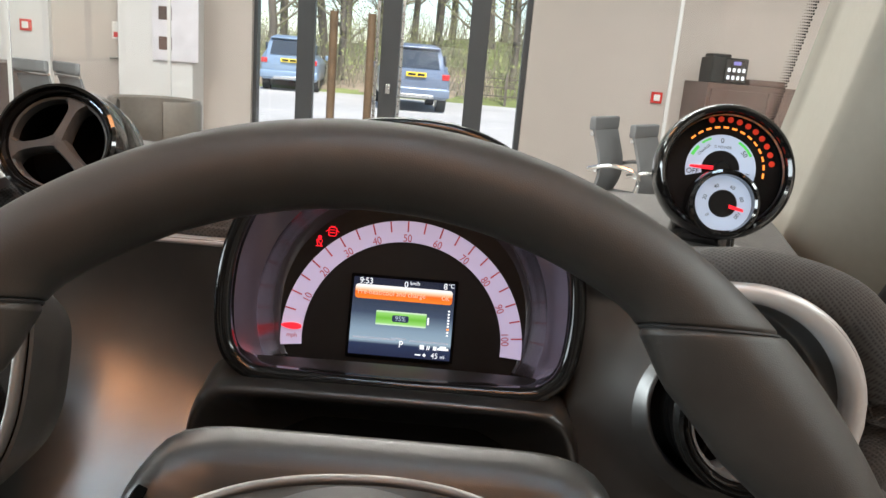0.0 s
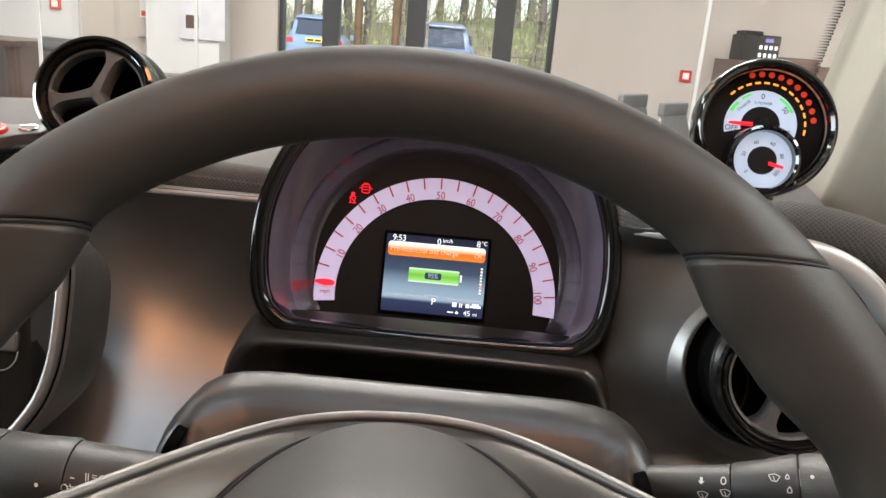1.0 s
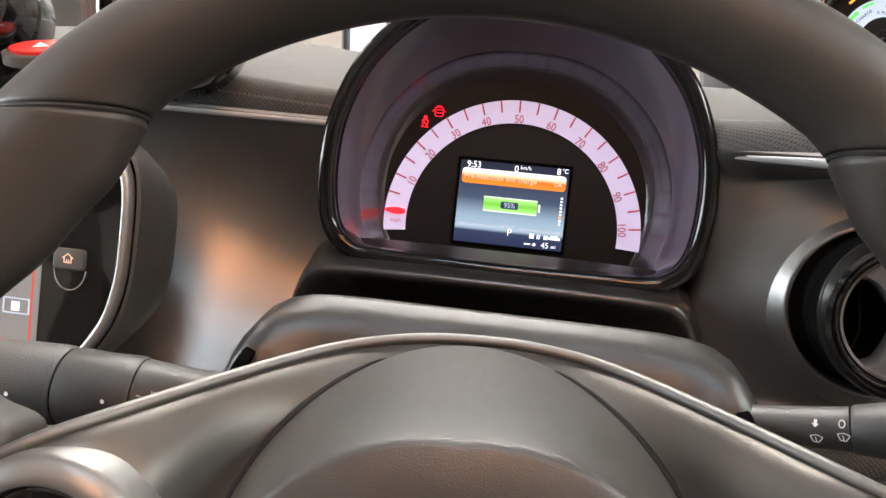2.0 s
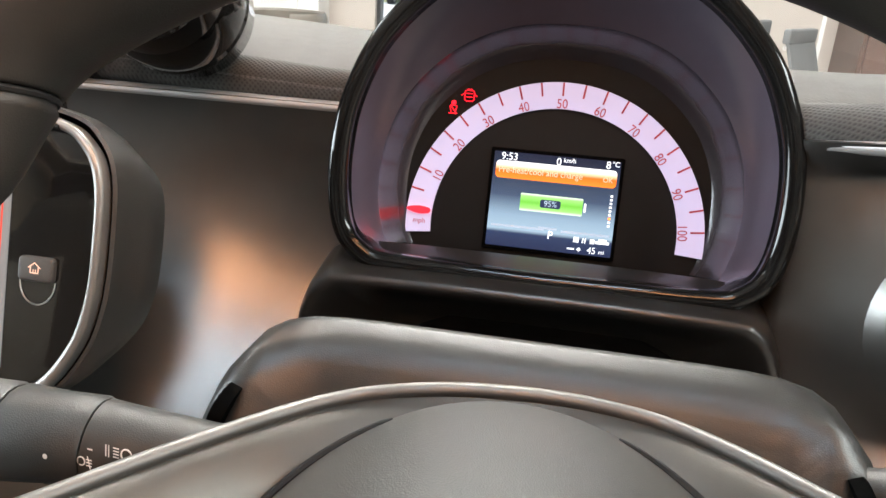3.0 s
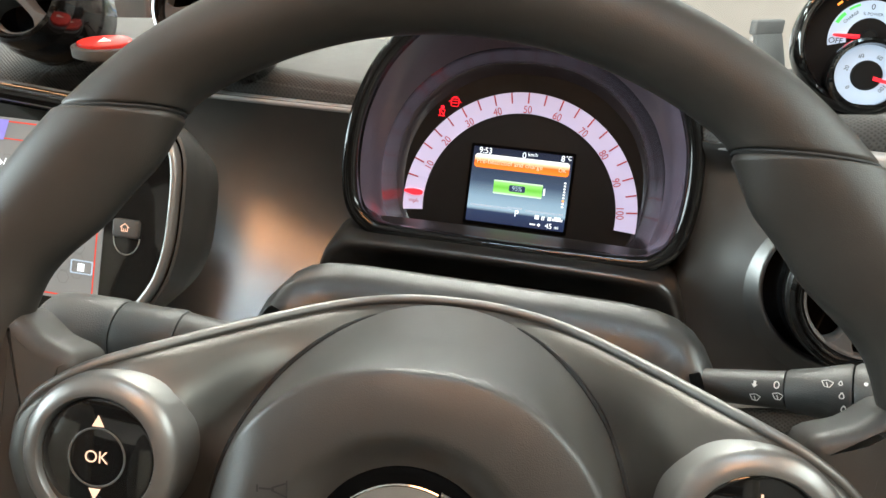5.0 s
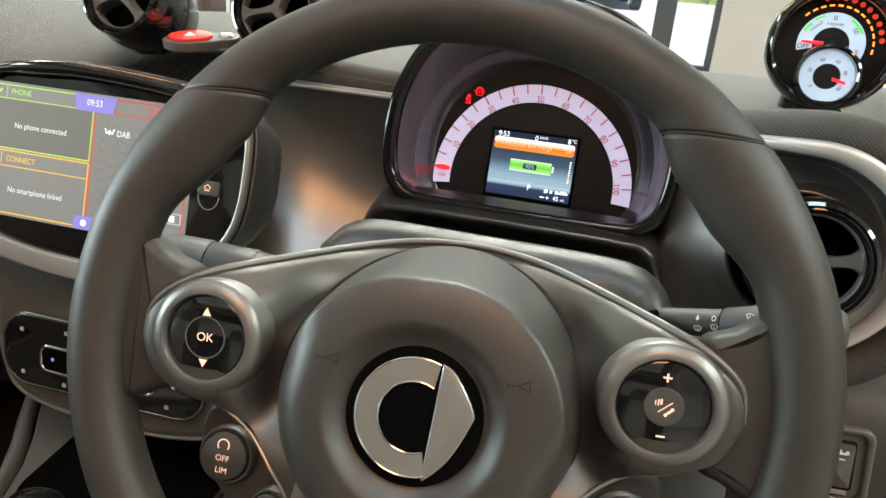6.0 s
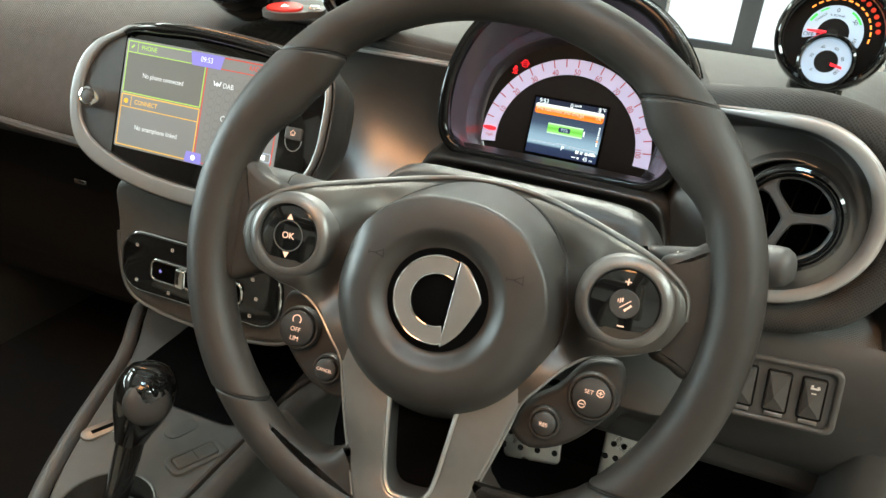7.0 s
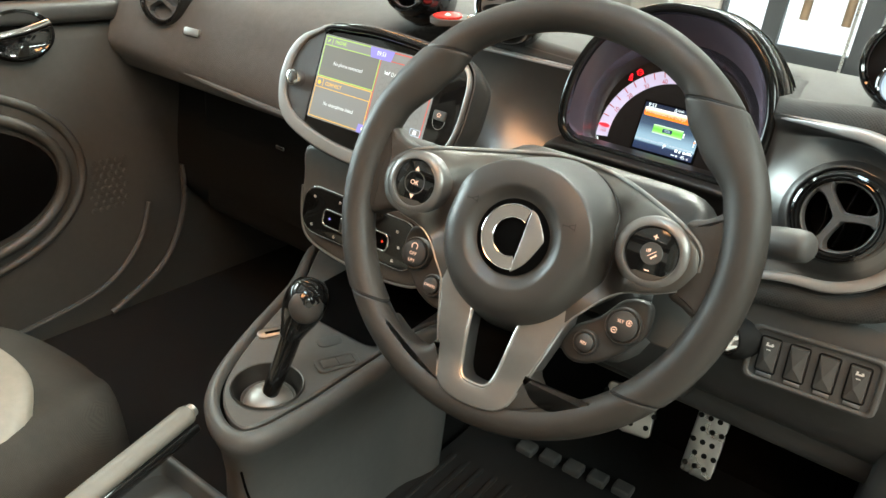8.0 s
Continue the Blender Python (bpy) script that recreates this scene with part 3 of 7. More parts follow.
def limb(bm, p, d, length, r, level, rng):
    pts = [p]
    for k in range(4):
        d = (d + Vector((rng.uniform(-0.14, 0.14), rng.uniform(-0.14, 0.14), rng.uniform(-0.03, 0.12)))).normalized()
        pts.append(pts[-1] + d * length / 4)
    tube(pts, [r * (1 - 0.6 * k / 4) for k in range(5)], 5 if level else 8, bm=bm)
    return pts, d


def tree(seed, label):
    rng = random.Random(seed)
    t = thing("tree", pose(0, 0, 0), label, "tree", "bare trees on the bank")
    trunk, crown, leaves = bmesh.new(), bmesh.new(), bmesh.new()
    pts, d = limb(trunk, Vector((0, 0, -0.3)), Vector((rng.uniform(-0.06, 0.06), 0, 1)), 9.0, 0.19, 0, rng)
    for k in range(16):
        h = 0.22 + 0.75 * k / 16
        i = min(3, int(h * 4))
        p = pts[i].lerp(pts[i + 1], h * 4 - i)
        a = rng.uniform(0, 6.28)
        b, bd = limb(crown, p, Vector((math.cos(a), math.sin(a), rng.uniform(0.3, 0.9))).normalized(), rng.uniform(1.4, 3.2) * (1.1 - h * 0.5), 0.06 * (1.1 - h * 0.6), 1, rng)
        for q in b[1:]:
            for s in range(3):
                a2 = rng.uniform(0, 6.28)
                c, cd = limb(crown, q, Vector((math.cos(a2), math.sin(a2), rng.uniform(0, 0.8))).normalized(), rng.uniform(0.5, 1.2), 0.014, 2, rng)
                for e in range(7):
                    o = c[-1] + Vector((rng.gauss(0, 0.25), rng.gauss(0, 0.25), rng.gauss(0, 0.25)))
                    w = rng.uniform(0.03, 0.08)
                    n1 = Vector((rng.gauss(0, 1), rng.gauss(0, 1), rng.gauss(0, 1))).normalized()
                    n2 = n1.orthogonal().normalized()
                    leaves.faces.new([leaves.verts.new(o + n1 * w * x + n2 * w * y) for x, y in ((-1, 0), (0, -0.5), (1, 0), (0, 0.5))])
    part("trunk", trunk, "bark", t)
    part("crown", crown, "twig", t, "fine bare branches")
    part("leaves", leaves, "bud", t, "sparse young leaves")
    return t


kinds = [tree(s, "bare deciduous tree with thin upright trunk on the bank") for s in (3, 8, 14)]
rt = random.Random(5)
spots = [(-7.2, 30, 1.0), (-5.6, 33, 1.1), (-4.4, 29, 0.8), (-3.1, 34, 1.0), (-2.2, 31, 0.9), (-1.0, 36, 1.2), (0.6, 32, 1.0), (1.6, 38, 1.2), (2.2, 30, 0.9), (3.4, 34, 1.0), (4.6, 40, 1.2),
         (-8.6, 38, 1.2), (-6.4, 44, 1.3), (-3.8, 46, 1.4), (-0.4, 47, 1.3), (2.8, 48, 1.4), (-10, 33, 1.0), (6.5, 46, 1.3), (-7.8, 52, 1.3), (-5.2, 50, 1.2), (-2.4, 41, 1.1), (0.9, 44, 1.2), (3.8, 52, 1.4), (-9.4, 46, 1.3), (5.6, 37, 1.1)]
for k, (x, y, s) in enumerate(spots):
    mm = pose(x, y, ground_z(x, y), 0, 0, rt.uniform(0, 360)) @ Matrix.Diagonal((s, s, s, 1))
    if k < 3:
        kinds[k].matrix_basis = mm
    else:
        c = copy_thing(kinds[k % 3], mm)
        c.matrix_basis = mm


scrub, buds = bmesh.new(), bmesh.new()
rs = random.Random(21)
for k in range(2600):
    x, y = rs.uniform(-13, 9), 27.6 + 16 * rs.random() ** 1.6
    h, w = rs.uniform(0.5, 2.3), rs.uniform(0.008, 0.022)
    z = ground_z(x, y) - 0.05
    lean, side = rs.gauss(0, 0.28), rs.gauss(0, 0.28)
    mid = Vector((x + lean * h * 0.5, y + side * h * 0.5, z + h * 0.55))
    tip = Vector((x + lean * h * 1.2, y + side * h, z + h))
    a, c = scrub.verts.new((x - w, y, z)), scrub.verts.new((x + w, y, z))
    d, e = scrub.verts.new(mid + Vector((w * 0.6, 0, 0))), scrub.verts.new(mid - Vector((w * 0.6, 0, 0)))
    f = scrub.verts.new(tip)
    scrub.faces.new((a, c, d, e))
    scrub.faces.new((e, d, f))
    for q in range(4):
        o = mid.lerp(tip, rs.random()) + Vector((rs.gauss(0, 0.16), rs.gauss(0, 0.16), rs.gauss(0, 0.12)))
        r_ = rs.uniform(0.02, 0.06)
        n1 = Vector((rs.gauss(0, 1), rs.gauss(0, 1), rs.gauss(0, 1))).normalized()
        n2 = n1.orthogonal().normalized()
        buds.faces.new([buds.verts.new(o + n1 * r_ * i + n2 * r_ * j) for i, j in ((-1, 0), (0, -0.6), (1, 0), (0, 0.6))])
sb = tagged(part("scrub", scrub, "twig", None, "", 0), "thicket of thin bare twigs on the bank", "scrub", "", "stuff")
part("scrub_leaves", buds, "bud", sb, "young yellow-green leaves", 0)


def suv(m, label, paint):
    """A parked off-roader seen from behind: y runs forwards from its tail."""
    t = thing("parked_car", m, label, "car", "parked cars")
    rings = []
    for y, w, zb, zs, zt, wt in ((0.0, 0.86, 0.42, 0.98, 1.05, 0.74), (0.10, 0.93, 0.36, 1.02, 1.50, 0.70), (0.30, 0.96, 0.34, 1.05, 1.74, 0.64), (1.2, 0.97, 0.34, 1.06, 1.80, 0.64),
                                 (2.4, 0.97, 0.34, 1.05, 1.74, 0.62), (3.1, 0.97, 0.34, 1.04, 1.20, 0.78), (4.3, 0.93, 0.36, 0.96, 1.02, 0.80), (4.7, 0.82, 0.42, 0.85, 0.90, 0.70)):
        half = [(w * 0.9, zb), (w, zb + 0.12), (w, zs - 0.15), (w * 0.97, zs), (wt + 0.03, (zs + zt) / 2 + 0.06 * (zt - zs)), (wt, zt - 0.05), (wt - 0.08, zt)]
        rings.append([(x, y, z) for x, z in half] + [(-x, y, z) for x, z in half[::-1]])
    part("body", skin(rings), paint, t, smooth=50)
    part("rear_window", thick(sheet(lambda u, v: ((-0.62 + 1.24 * u) * (1 - 0.12 * v), 0.045 + 0.10 * v + 0.02 * v * v - 0.05 + 0.0, 1.16 + 0.44 * v), 6, 4), 0.02), "car_glass", t)
    part("spoiler", box(-0.62, 0.62, 0.08, 0.36, 1.66, 1.71, 0.02), paint, t)
    for sx in (-1, 1):
        part("tail_lamp", box(min(sx * 0.70, sx * 0.90), max(sx * 0.70, sx * 0.90), -0.03, 0.14, 0.88, 1.04, 0.02), "lamp_red", t)
        part("side_window", box(min(sx * 0.80, sx * 0.84), max(sx * 0.80, sx * 0.84), 0.5, 2.6, 1.14, 1.52, 0.012), "car_glass", t)
        part("mirror", box(min(sx * 0.98, sx * 1.16), max(sx * 0.98, sx * 1.16), 2.5, 2.6, 1.05, 1.22, 0.03), paint, t)
    part("bumper", box(-0.93, 0.93, -0.06, 0.2, 0.40, 0.66, 0.05), paint, t)
    part("skid_plate", box(-0.5, 0.5, -0.075, 0.0, 0.38, 0.48, 0.02), "steel", t)
    pl = part("number_plate", box(-0.27, 0.27, -0.075, -0.02, 0.93, 1.05, 0.005), "plate", t, "yellow number plate with dark bars")
    part("plate_bars", box(-0.22, -0.02, -0.079, -0.075, 0.96, 1.02), "black", pl, smooth=0)
    part("plate_bars", box(0.03, 0.22, -0.079, -0.075, 0.96, 1.02), "black", pl, smooth=0)
    for sx in (-0.80, 0.80):
        for yy in (0.85, 3.75):
            wl = part("wheel", tube([(sx - 0.12, yy, 0.36), (sx + 0.12, yy, 0.36)], 0.36, 28), "tyre", t)
            part("rim", tube([(sx - 0.125, yy, 0.36), (sx + 0.125, yy, 0.36)], 0.24, 20), "steel", wl)
    return t


suv(pose(-5.45, 25.0, -0.2, 0, 0, 6), "light blue off-road car parked tail first outside", "car_silver")
suv(pose(-1.05, 20.4, -0.2, 0, 0, 8), "dark grey-blue off-road car parked on the forecourt", "car_blue")
# ---- car shell ----
XL, XR = -0.97, 0.36            # inner faces of the two doors
shell = thing("car_shell", pose(0, 0, 0), "dark small car cabin shell with windscreen and pale pillars", "car cabin")
part("floor_pan", box(XL - 0.08, XR + 0.08, -1.05, 1.0, 0.36, 0.42, 0.01), "carpet", shell, "black carpeted floor")
part("firewall", box(XL - 0.06, XR + 0.06, 0.98, 1.02, 0.42, 1.05), "carpet", shell)
# Unseen: wall height and upper bar added to darken the band's reflection.
part("rear_wall", box(XL - 0.06, XR + 0.06, -1.06, -1.0, 0.42, 1.18, 0.01), "carpet", shell)
part("rear_light_block", box(XL - 0.06, XR + 0.06, -1.06, -1.0, 1.46, 1.60, 0.01), "carpet", shell)
for x0, x1, y0, y1 in ((XL + 0.02, XL + 0.14, -0.98, 0.66), (XR - 0.14, XR - 0.02, -0.98, 0.66), (XL + 0.14, XR - 0.14, -0.98, -0.80), (XL + 0.14, XR - 0.14, 0.46, 0.66)):
    part("roof_lining", box(x0, x1, y0, y1, 1.59, 1.62, 0.006), "beige", shell, "pale grey roof lining")
rg = part("roof_glass", box(XL + 0.13, XR - 0.13, -0.81, 0.47, 1.625, 1.63), "frost", shell, "clear panoramic roof pane", smooth=0)
rg.visible_shadow = False


def wind_y(z):
    return 0.877 - (z - 1.173) * 0.51


def pillar(x_in, sx, name="pillar"):
    rings = []
    for z in (0.98, 1.06, 1.18, 1.32, 1.46, 1.60):
        yf = wind_y(z)
        dep = 0.14 + 0.02 * (1.6 - z)
        lean = -0.10 * max(0, z - 1.1)
        pts = [(0.0, 0.012), (0.004, 0.0), (0.002, -0.02), (-0.030, -dep), (-0.031, -dep - 0.010), (-0.026, -dep - 0.022), (0.018, -dep - 0.115), (0.030, -dep - 0.125), (0.09, -dep - 0.12), (0.105, -0.02), (0.07, 0.03), (0.01, 0.03)]
        rings.append([(x_in + sx * px + sx * lean * 0.35, yf + py, z) for px, py in pts])
    return part(name, skin(rings), "beige", shell, "pale beige windscreen pillar trim", smooth=60)


pillar(XR + 0.022, 1)
pillar(XL - 0.022, -1)
fr = bmesh.new()
for row, z in enumerate(np.arange(1.05, 1.58, 0.0028)):
    for k in range(5):
        w = 0.00095 * (1 - k / 6.5)
        x = XR + 0.017 - 0.0022 * k - (0.0011 if row % 2 else 0) - 0.035 * max(0, z - 1.1)
        y = wind_y(z) + 0.026
        fr.faces.new([fr.verts.new((x + a * w, y - b * w * 0.45, z + b * w)) for a, b in ((-1, -1), (1, -1), (1, 1), (-1, 1))])
part("screen_dots", fr, "void", shell, "black printed dots along the windscreen edge", smooth=0)
screen = part("windscreen", thick(sheet(lambda u, v: (XL - 0.04 + (XR - XL + 0.08) * u, wind_y(1.04 + 0.56 * v) + 0.03 + 0.05 * math.sin(math.pi * u), 1.04 + 0.56 * v), 24, 10), 0.005), "frost", shell, "clear curved windscreen")
screen.visible_shadow = False
part("windscreen_header", box(XL, XR, wind_y(1.60) - 0.03, wind_y(1.60) + 0.05, 1.57, 1.63, 0.015), "beige", shell)
for sx, x0 in ((1, XR), (-1, XL)):
    part("roof_rail", box(min(x0, x0 + sx * 0.08), max(x0, x0 + sx * 0.08), -1.0, 0.70, 1.55, 1.62, 0.02), "beige", shell)
    part("rear_pillar", box(min(x0, x0 + sx * 0.08), max(x0, x0 + sx * 0.08), -1.05, -0.62, 0.95, 1.58, 0.03), "beige", shell)


def open_door():
    """The driver's door, swung open on its front hinge."""
    t = thing("driver_door", pose(XR + 0.04, 0.78, 0.0, 0, 0, 68), "dark grey driver's door standing wide open", "car door")
    part("panel", box(0.0, 0.07, -1.15, 0.02, 0.40, 0.985, 0.03), "grey", t)
    part("window_sill", box(-0.012, 0.07, -1.15, 0.02, 0.985, 1.02, 0.012), "soft", t)
    part("window_frame", tube(spline([(0.04, 0.0, 1.02), (0.04, -0.14, 1.20), (0.04, -0.34, 1.48), (0.04, -0.50, 1.56), (0.04, -0.95, 1.56), (0.04, -1.12, 1.40), (0.04, -1.13, 1.02)], 8, False), 0.018, 10), "black", t, "black window frame")
    part("arm_rest", box(-0.05, 0.01, -0.80, -0.35, 0.72, 0.80, 0.02), "soft", t)
    return t


def door_card(x0, sx, label):
    t = part("door", box(min(x0, x0 + sx * 0.07), max(x0, x0 + sx * 0.07), -0.65, 1.0, 0.38, 0.985, 0.03), "doorskin", shell, label)
    part("window_seal", box(min(x0 + sx * 0.012, x0 + sx * 0.05), max(x0 + sx * 0.012, x0 + sx * 0.05), -0.62, wind_y(1.05) - 0.16, 1.018, 1.04, 0.006), "void", t)
    part("window_sill", box(min(x0 - sx * 0.012, x0 + sx * 0.07), max(x0 - sx * 0.012, x0 + sx * 0.07), -0.65, 0.80, 0.985, 1.02, 0.012), "soft", t)
    return t


part("sill_trim", box(XR + 0.0, XR + 0.09, -0.65, 0.80, 0.36, 0.47, 0.02), "grey", shell, "dark door sill")
part("door_seal", tube(spline([(XR + 0.045, 0.70, 0.48), (XR + 0.045, 0.76, 0.75), (XR + 0.045, 0.68, 1.0), (XR + 0.050, 0.585, 1.15), (XR + 0.045, 0.48, 1.36), (XR + 0.035, 0.36, 1.53)], 8, False), 0.016, 10), "rubber", shell, "black rubber door seal")
part("foot_side", box(XR - 0.005, XR + 0.07, 0.62, 1.0, 0.42, 1.0, 0.02), "grey", shell, "dark footwell side trim")

nose = []
for y, w, top, bot in ((1.02, 0.74, 0.95, 0.24), (1.20, 0.76, 0.92, 0.22), (1.45, 0.74, 0.85, 0.22), (1.62, 0.66, 0.74, 0.24), (1.68, 0.52, 0.62, 0.30)):
    nose.append([((XL + XR) / 2 + w * cx, y, (top + bot) / 2 + (top - bot) / 2 * cz) for cx, cz in rrect(2, 2, 0.35, 5)])
part("front_body", skin(nose), "car_blue", shell, "rounded dark car nose", smooth=60)
for sx in (XL - 0.05, XR + 0.05):
    part("side_sill", box(sx - 0.06, sx + 0.06, -1.05, 1.02, 0.22, 0.38, 0.03), "car_blue", shell, smooth=40)
    for yy in (1.28, -0.98):
        wheel = part("wheel", tube([(sx - 0.085, yy, 0.29), (sx - 0.08, yy, 0.29), (sx + 0.08, yy, 0.29), (sx + 0.085, yy, 0.29)], [0.26, 0.29, 0.29, 0.26], 32), "tyre", shell)
        part("hub_cap", tube([(sx - 0.09, yy, 0.29), (sx + 0.09, yy, 0.29)], 0.18, 24), "steel", wheel)

# ---- dashboard ----
def smooth(a, b, x):
    t = min(1, max(0, (x - a) / (b - a)))
    return t * t * (3 - 2 * t)


DRV = [(1.00, 1.02), (0.93, 1.062), (0.80, 1.080), (0.66, 1.084), (0.58, 1.082), (0.550, 1.077), (0.545, 1.070), (0.575, 1.060), (0.585, 0.98), (0.56, 0.915), (0.50, 0.912), (0.480, 0.902), (0.470, 0.880), (0.472, 0.845), (0.49, 0.785), (0.53, 0.745), (0.66, 0.70)]
PAS = [(1.00, 1.02), (0.93, 1.062), (0.80, 1.080), (0.68, 1.086), (0.60, 1.080), (0.54, 1.062), (0.505, 1.035), (0.485, 0.995), (0.474, 0.950), (0.478, 0.918), (0.495, 0.902), (0.56, 0.895), (0.60, 0.875), (0.60, 0.84), (0.59, 0.74), (0.60, 0.66), (0.66, 0.60)]


def dash_at(x):
    k = smooth(-0.52, -0.30, x)
    sec = [(a[0] * k + b[0] * (1 - k), a[1] * k + b[1] * (1 - k)) for a, b in zip(DRV, PAS)]
    rise = 0.014 * math.exp(-((x + 0.33) / 0.16) ** 2)
    fwd = -0.075 * smooth(0.12, 0.30, x) - 0.02 * smooth(-0.7, -0.95, -abs(x + 0.32) - 0.3)
    hole = 0.13 * smooth(0.112, 0.085, abs(x + 0.0065))
    sec = [(y + hole * smooth(0.70, 0.62, y) * smooth(0.89, 0.93, z), z - 0.02 * (hole > 0.06) * (y < 0.60)) for y, z in sec]
    lift = 0.008 * smooth(0.05, 0.16, x)
    sec = [(y, z + lift * smooth(0.80, 0.60, y) * smooth(1.03, 1.06, z)) for y, z in sec]
    bend = max(0.0, x - 0.19)
    fall = min(0.07, 0.105 - math.sqrt(max(0.0, 0.105 ** 2 - bend ** 2)))
    sec = [(y, z - fall * smooth(0.80, 0.62, y) * smooth(1.0, 1.05, z)) for y, z in sec]
    return [(x, y + fwd * min(1, max(0, (0.8 - y) / 0.2)) * smooth(0.912, 0.945, z), z + rise * smooth(1.03, 1.08, z)) for y, z in sec]


dash = thing("dashboard", pose(0, 0, 0), "dark fabric-covered dashboard with satin graphite instrument band", "dashboard")
xs = np.linspace(XL, XR - 0.03, 120)
rows = [spline(dash_at(x), 4, False) for x in xs]
CUT = 44
part("dash_pad", thick(sheet(lambda u, v: rows[round(u * 119)][round(v * CUT)], 119, CUT), 0.012), "fabric", dash, "black mesh fabric dash pad", smooth=60)
SPLIT = 42
NL = len(rows[0]) - 1 - CUT
part("lower_dash", thick(sheet(lambda u, v: rows[SPLIT + round(u * (119 - SPLIT))][CUT + round(v * NL)], 119 - SPLIT, NL), 0.010), "grey", dash, "dark grey lower dash", smooth=60)
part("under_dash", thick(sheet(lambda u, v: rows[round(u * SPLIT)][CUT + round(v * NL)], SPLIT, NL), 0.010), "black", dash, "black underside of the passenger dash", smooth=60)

def keep(bm, test):
    """Leaves only the faces whose middle passes the test."""
    bmesh.ops.delete(bm, geom=[f for f in bm.faces if not test(f.calc_center_median())], context="FACES")
    return bm


# satin band: a long shallow bowl whose right end is round
PX0, PXC, PXR = -0.30, 0.188, 0.267
VX, VZ = 0.198, 1.0185          # middle of the air vent at the band's round end


def band(u, s):
    """u along the band from 0 to 1, s from -1 (bottom) to 1 (top)."""
    x = PX0 + (PXR - PX0) * (1 - (1 - u) ** 1.35)
    k = max(0.0, (x - PXC) / (PXR - PXC))
    hgt = math.sqrt(max(0.0, 1 - k * k))
    near = smooth(0.04, 0.19, x)
    top, bot = 1.069 + 0.023 * near, 0.899 + 0.037 * near
    mid = (top + bot) / 2
    z = mid + (top - bot) / 2 * hgt * s
    yt, yb = 0.540 - 0.088 * near, 0.462 - 0.012 * near
    q = min(1.0, max(0.0, (z - bot) / (top - bot)))
    y = yb + (yt - yb) * (1 - (1 - q) ** 3.8) + 0.010 * max(0, 1 - s * s) * hgt
    r = math.hypot(x - 0.192, z - 1.008)
    edge = math.hypot(k, s * hgt) if k else abs(s)
    lip_y = 0.466 - 0.176 * (x - 0.192) + 0.268 * (z - 1.008)
    d = 0.012 - 0.50 * (r - 0.0455)
    well = lip_y + 0.012 - (d + math.sqrt(d * d + 0.000025)) / 2
    y += (well - y) * smooth(0.03, 0.14, x) * smooth(1.0, 0.72, edge)
    y -= 0.050 * smooth(-0.10, -0.25, x) * smooth(1.07, 0.92, z)
    y += 0.14 * smooth(0.114, 0.098, abs(x + 0.0065)) * smooth(0.965, 0.985, z)
    return (x, y, z)


part("graphite_band", thick(keep(sheet(lambda u, v: band(u, 1 - 2 * v), 220, 90), lambda c: math.hypot(c.x - 0.192, c.z - 1.008) > 0.0462), 0.003), "satin", dash, "satin graphite trim panel", smooth=60)
part("bowl_lip", lathe([(0.0545, -0.0056), (0.0500, -0.0022), (0.0466, 0.0004), (0.0453, 0.0012), (0.0443, 0.0010), (0.0436, -0.001), (0.0433, -0.022)], 72), "satin", dash, "thin satin lip round the vent", 60, facing(0.1915, 0.4605, 1.0093, 15, -10))
edge_pts = [band(u, 1) for u in np.linspace(0, 1, 90)] + [band(u, -1) for u in np.linspace(1, 0, 90)[1:]]


def ribbon(pts, wide, prof):
    """A moulded strip along a path in the upright plane; prof gives inward share and depth."""
    rings = []
    for i, p in enumerate(pts):
        a, b = Vector(pts[max(i - 2, 0)]), Vector(pts[min(i + 2, len(pts) - 1)])
        d = b - a
        n = Vector((d.z, 0, -d.x)).normalized()
        n = -n if n.dot(Vector((PXC, 0, VZ)) - Vector((min(p[0], PXC), 0, p[2]))) < 0 else n
        w = wide(p)
        rings.append([(p[0] + n.x * a_ * w, p[1] + b_, p[2] + n.z * a_ * w) for a_, b_ in prof])
    return skin(rings, True, True)


lip = lambda p: 0.0060 + 0.0065 * smooth(0.10, 0.24, p[0])
part("band_edge", ribbon(edge_pts, lip, ((0, 0.008), (-0.04, 0.0), (0.06, -0.0022), (0.30, -0.0036), (0.70, -0.0030), (0.94, -0.0008), (1.0, 0.003), (1.0, 0.008))), "lip", dash, "pale satin silver edge strip", smooth=60)
roll = [(x + 0.020 * smooth(0.19, 0.265, x), y + 0.016, z + (0.014 * math.exp(-((x + 0.33) / 0.16) ** 2) + 0.005 * smooth(0.12, 0.21, x) if z > VZ else -0.017) * (1 - 0.95 * smooth(0.235, 0.267, x))) for x, y, z in edge_pts if x > (-0.29 if z > VZ else 0.06)]
part("fabric_surround", tube(roll, [0.0132 + 0.0028 * (smooth(0.20, 0.26, p[0]) if p[2] > VZ else 1) for p in roll], 16), "roll", dash, "black mesh fabric roll along the band's edge", smooth=60)
block = [(-0.123, 0.90), (-0.122, 0.955), (-0.1155, 0.981), (-0.106, 0.993), (-0.088, 0.997), (0, 0.998)]
block = [(x - 0.0105, z) for x, z in block + [(-x, z) for x, z in block[-2::-1]]]
block = spline(block, 5, False)
rc = thing("cluster_plinth", pose(0, 0, 0), "gloss black plinth under the instrument cluster", "trim")


def shrunk(pts, d):
    return [(-0.0105 + (x + 0.0105) * (1 - d / 0.12), 0.9 + (z - 0.9) * (1 - d / 0.098)) for x, z in pts]


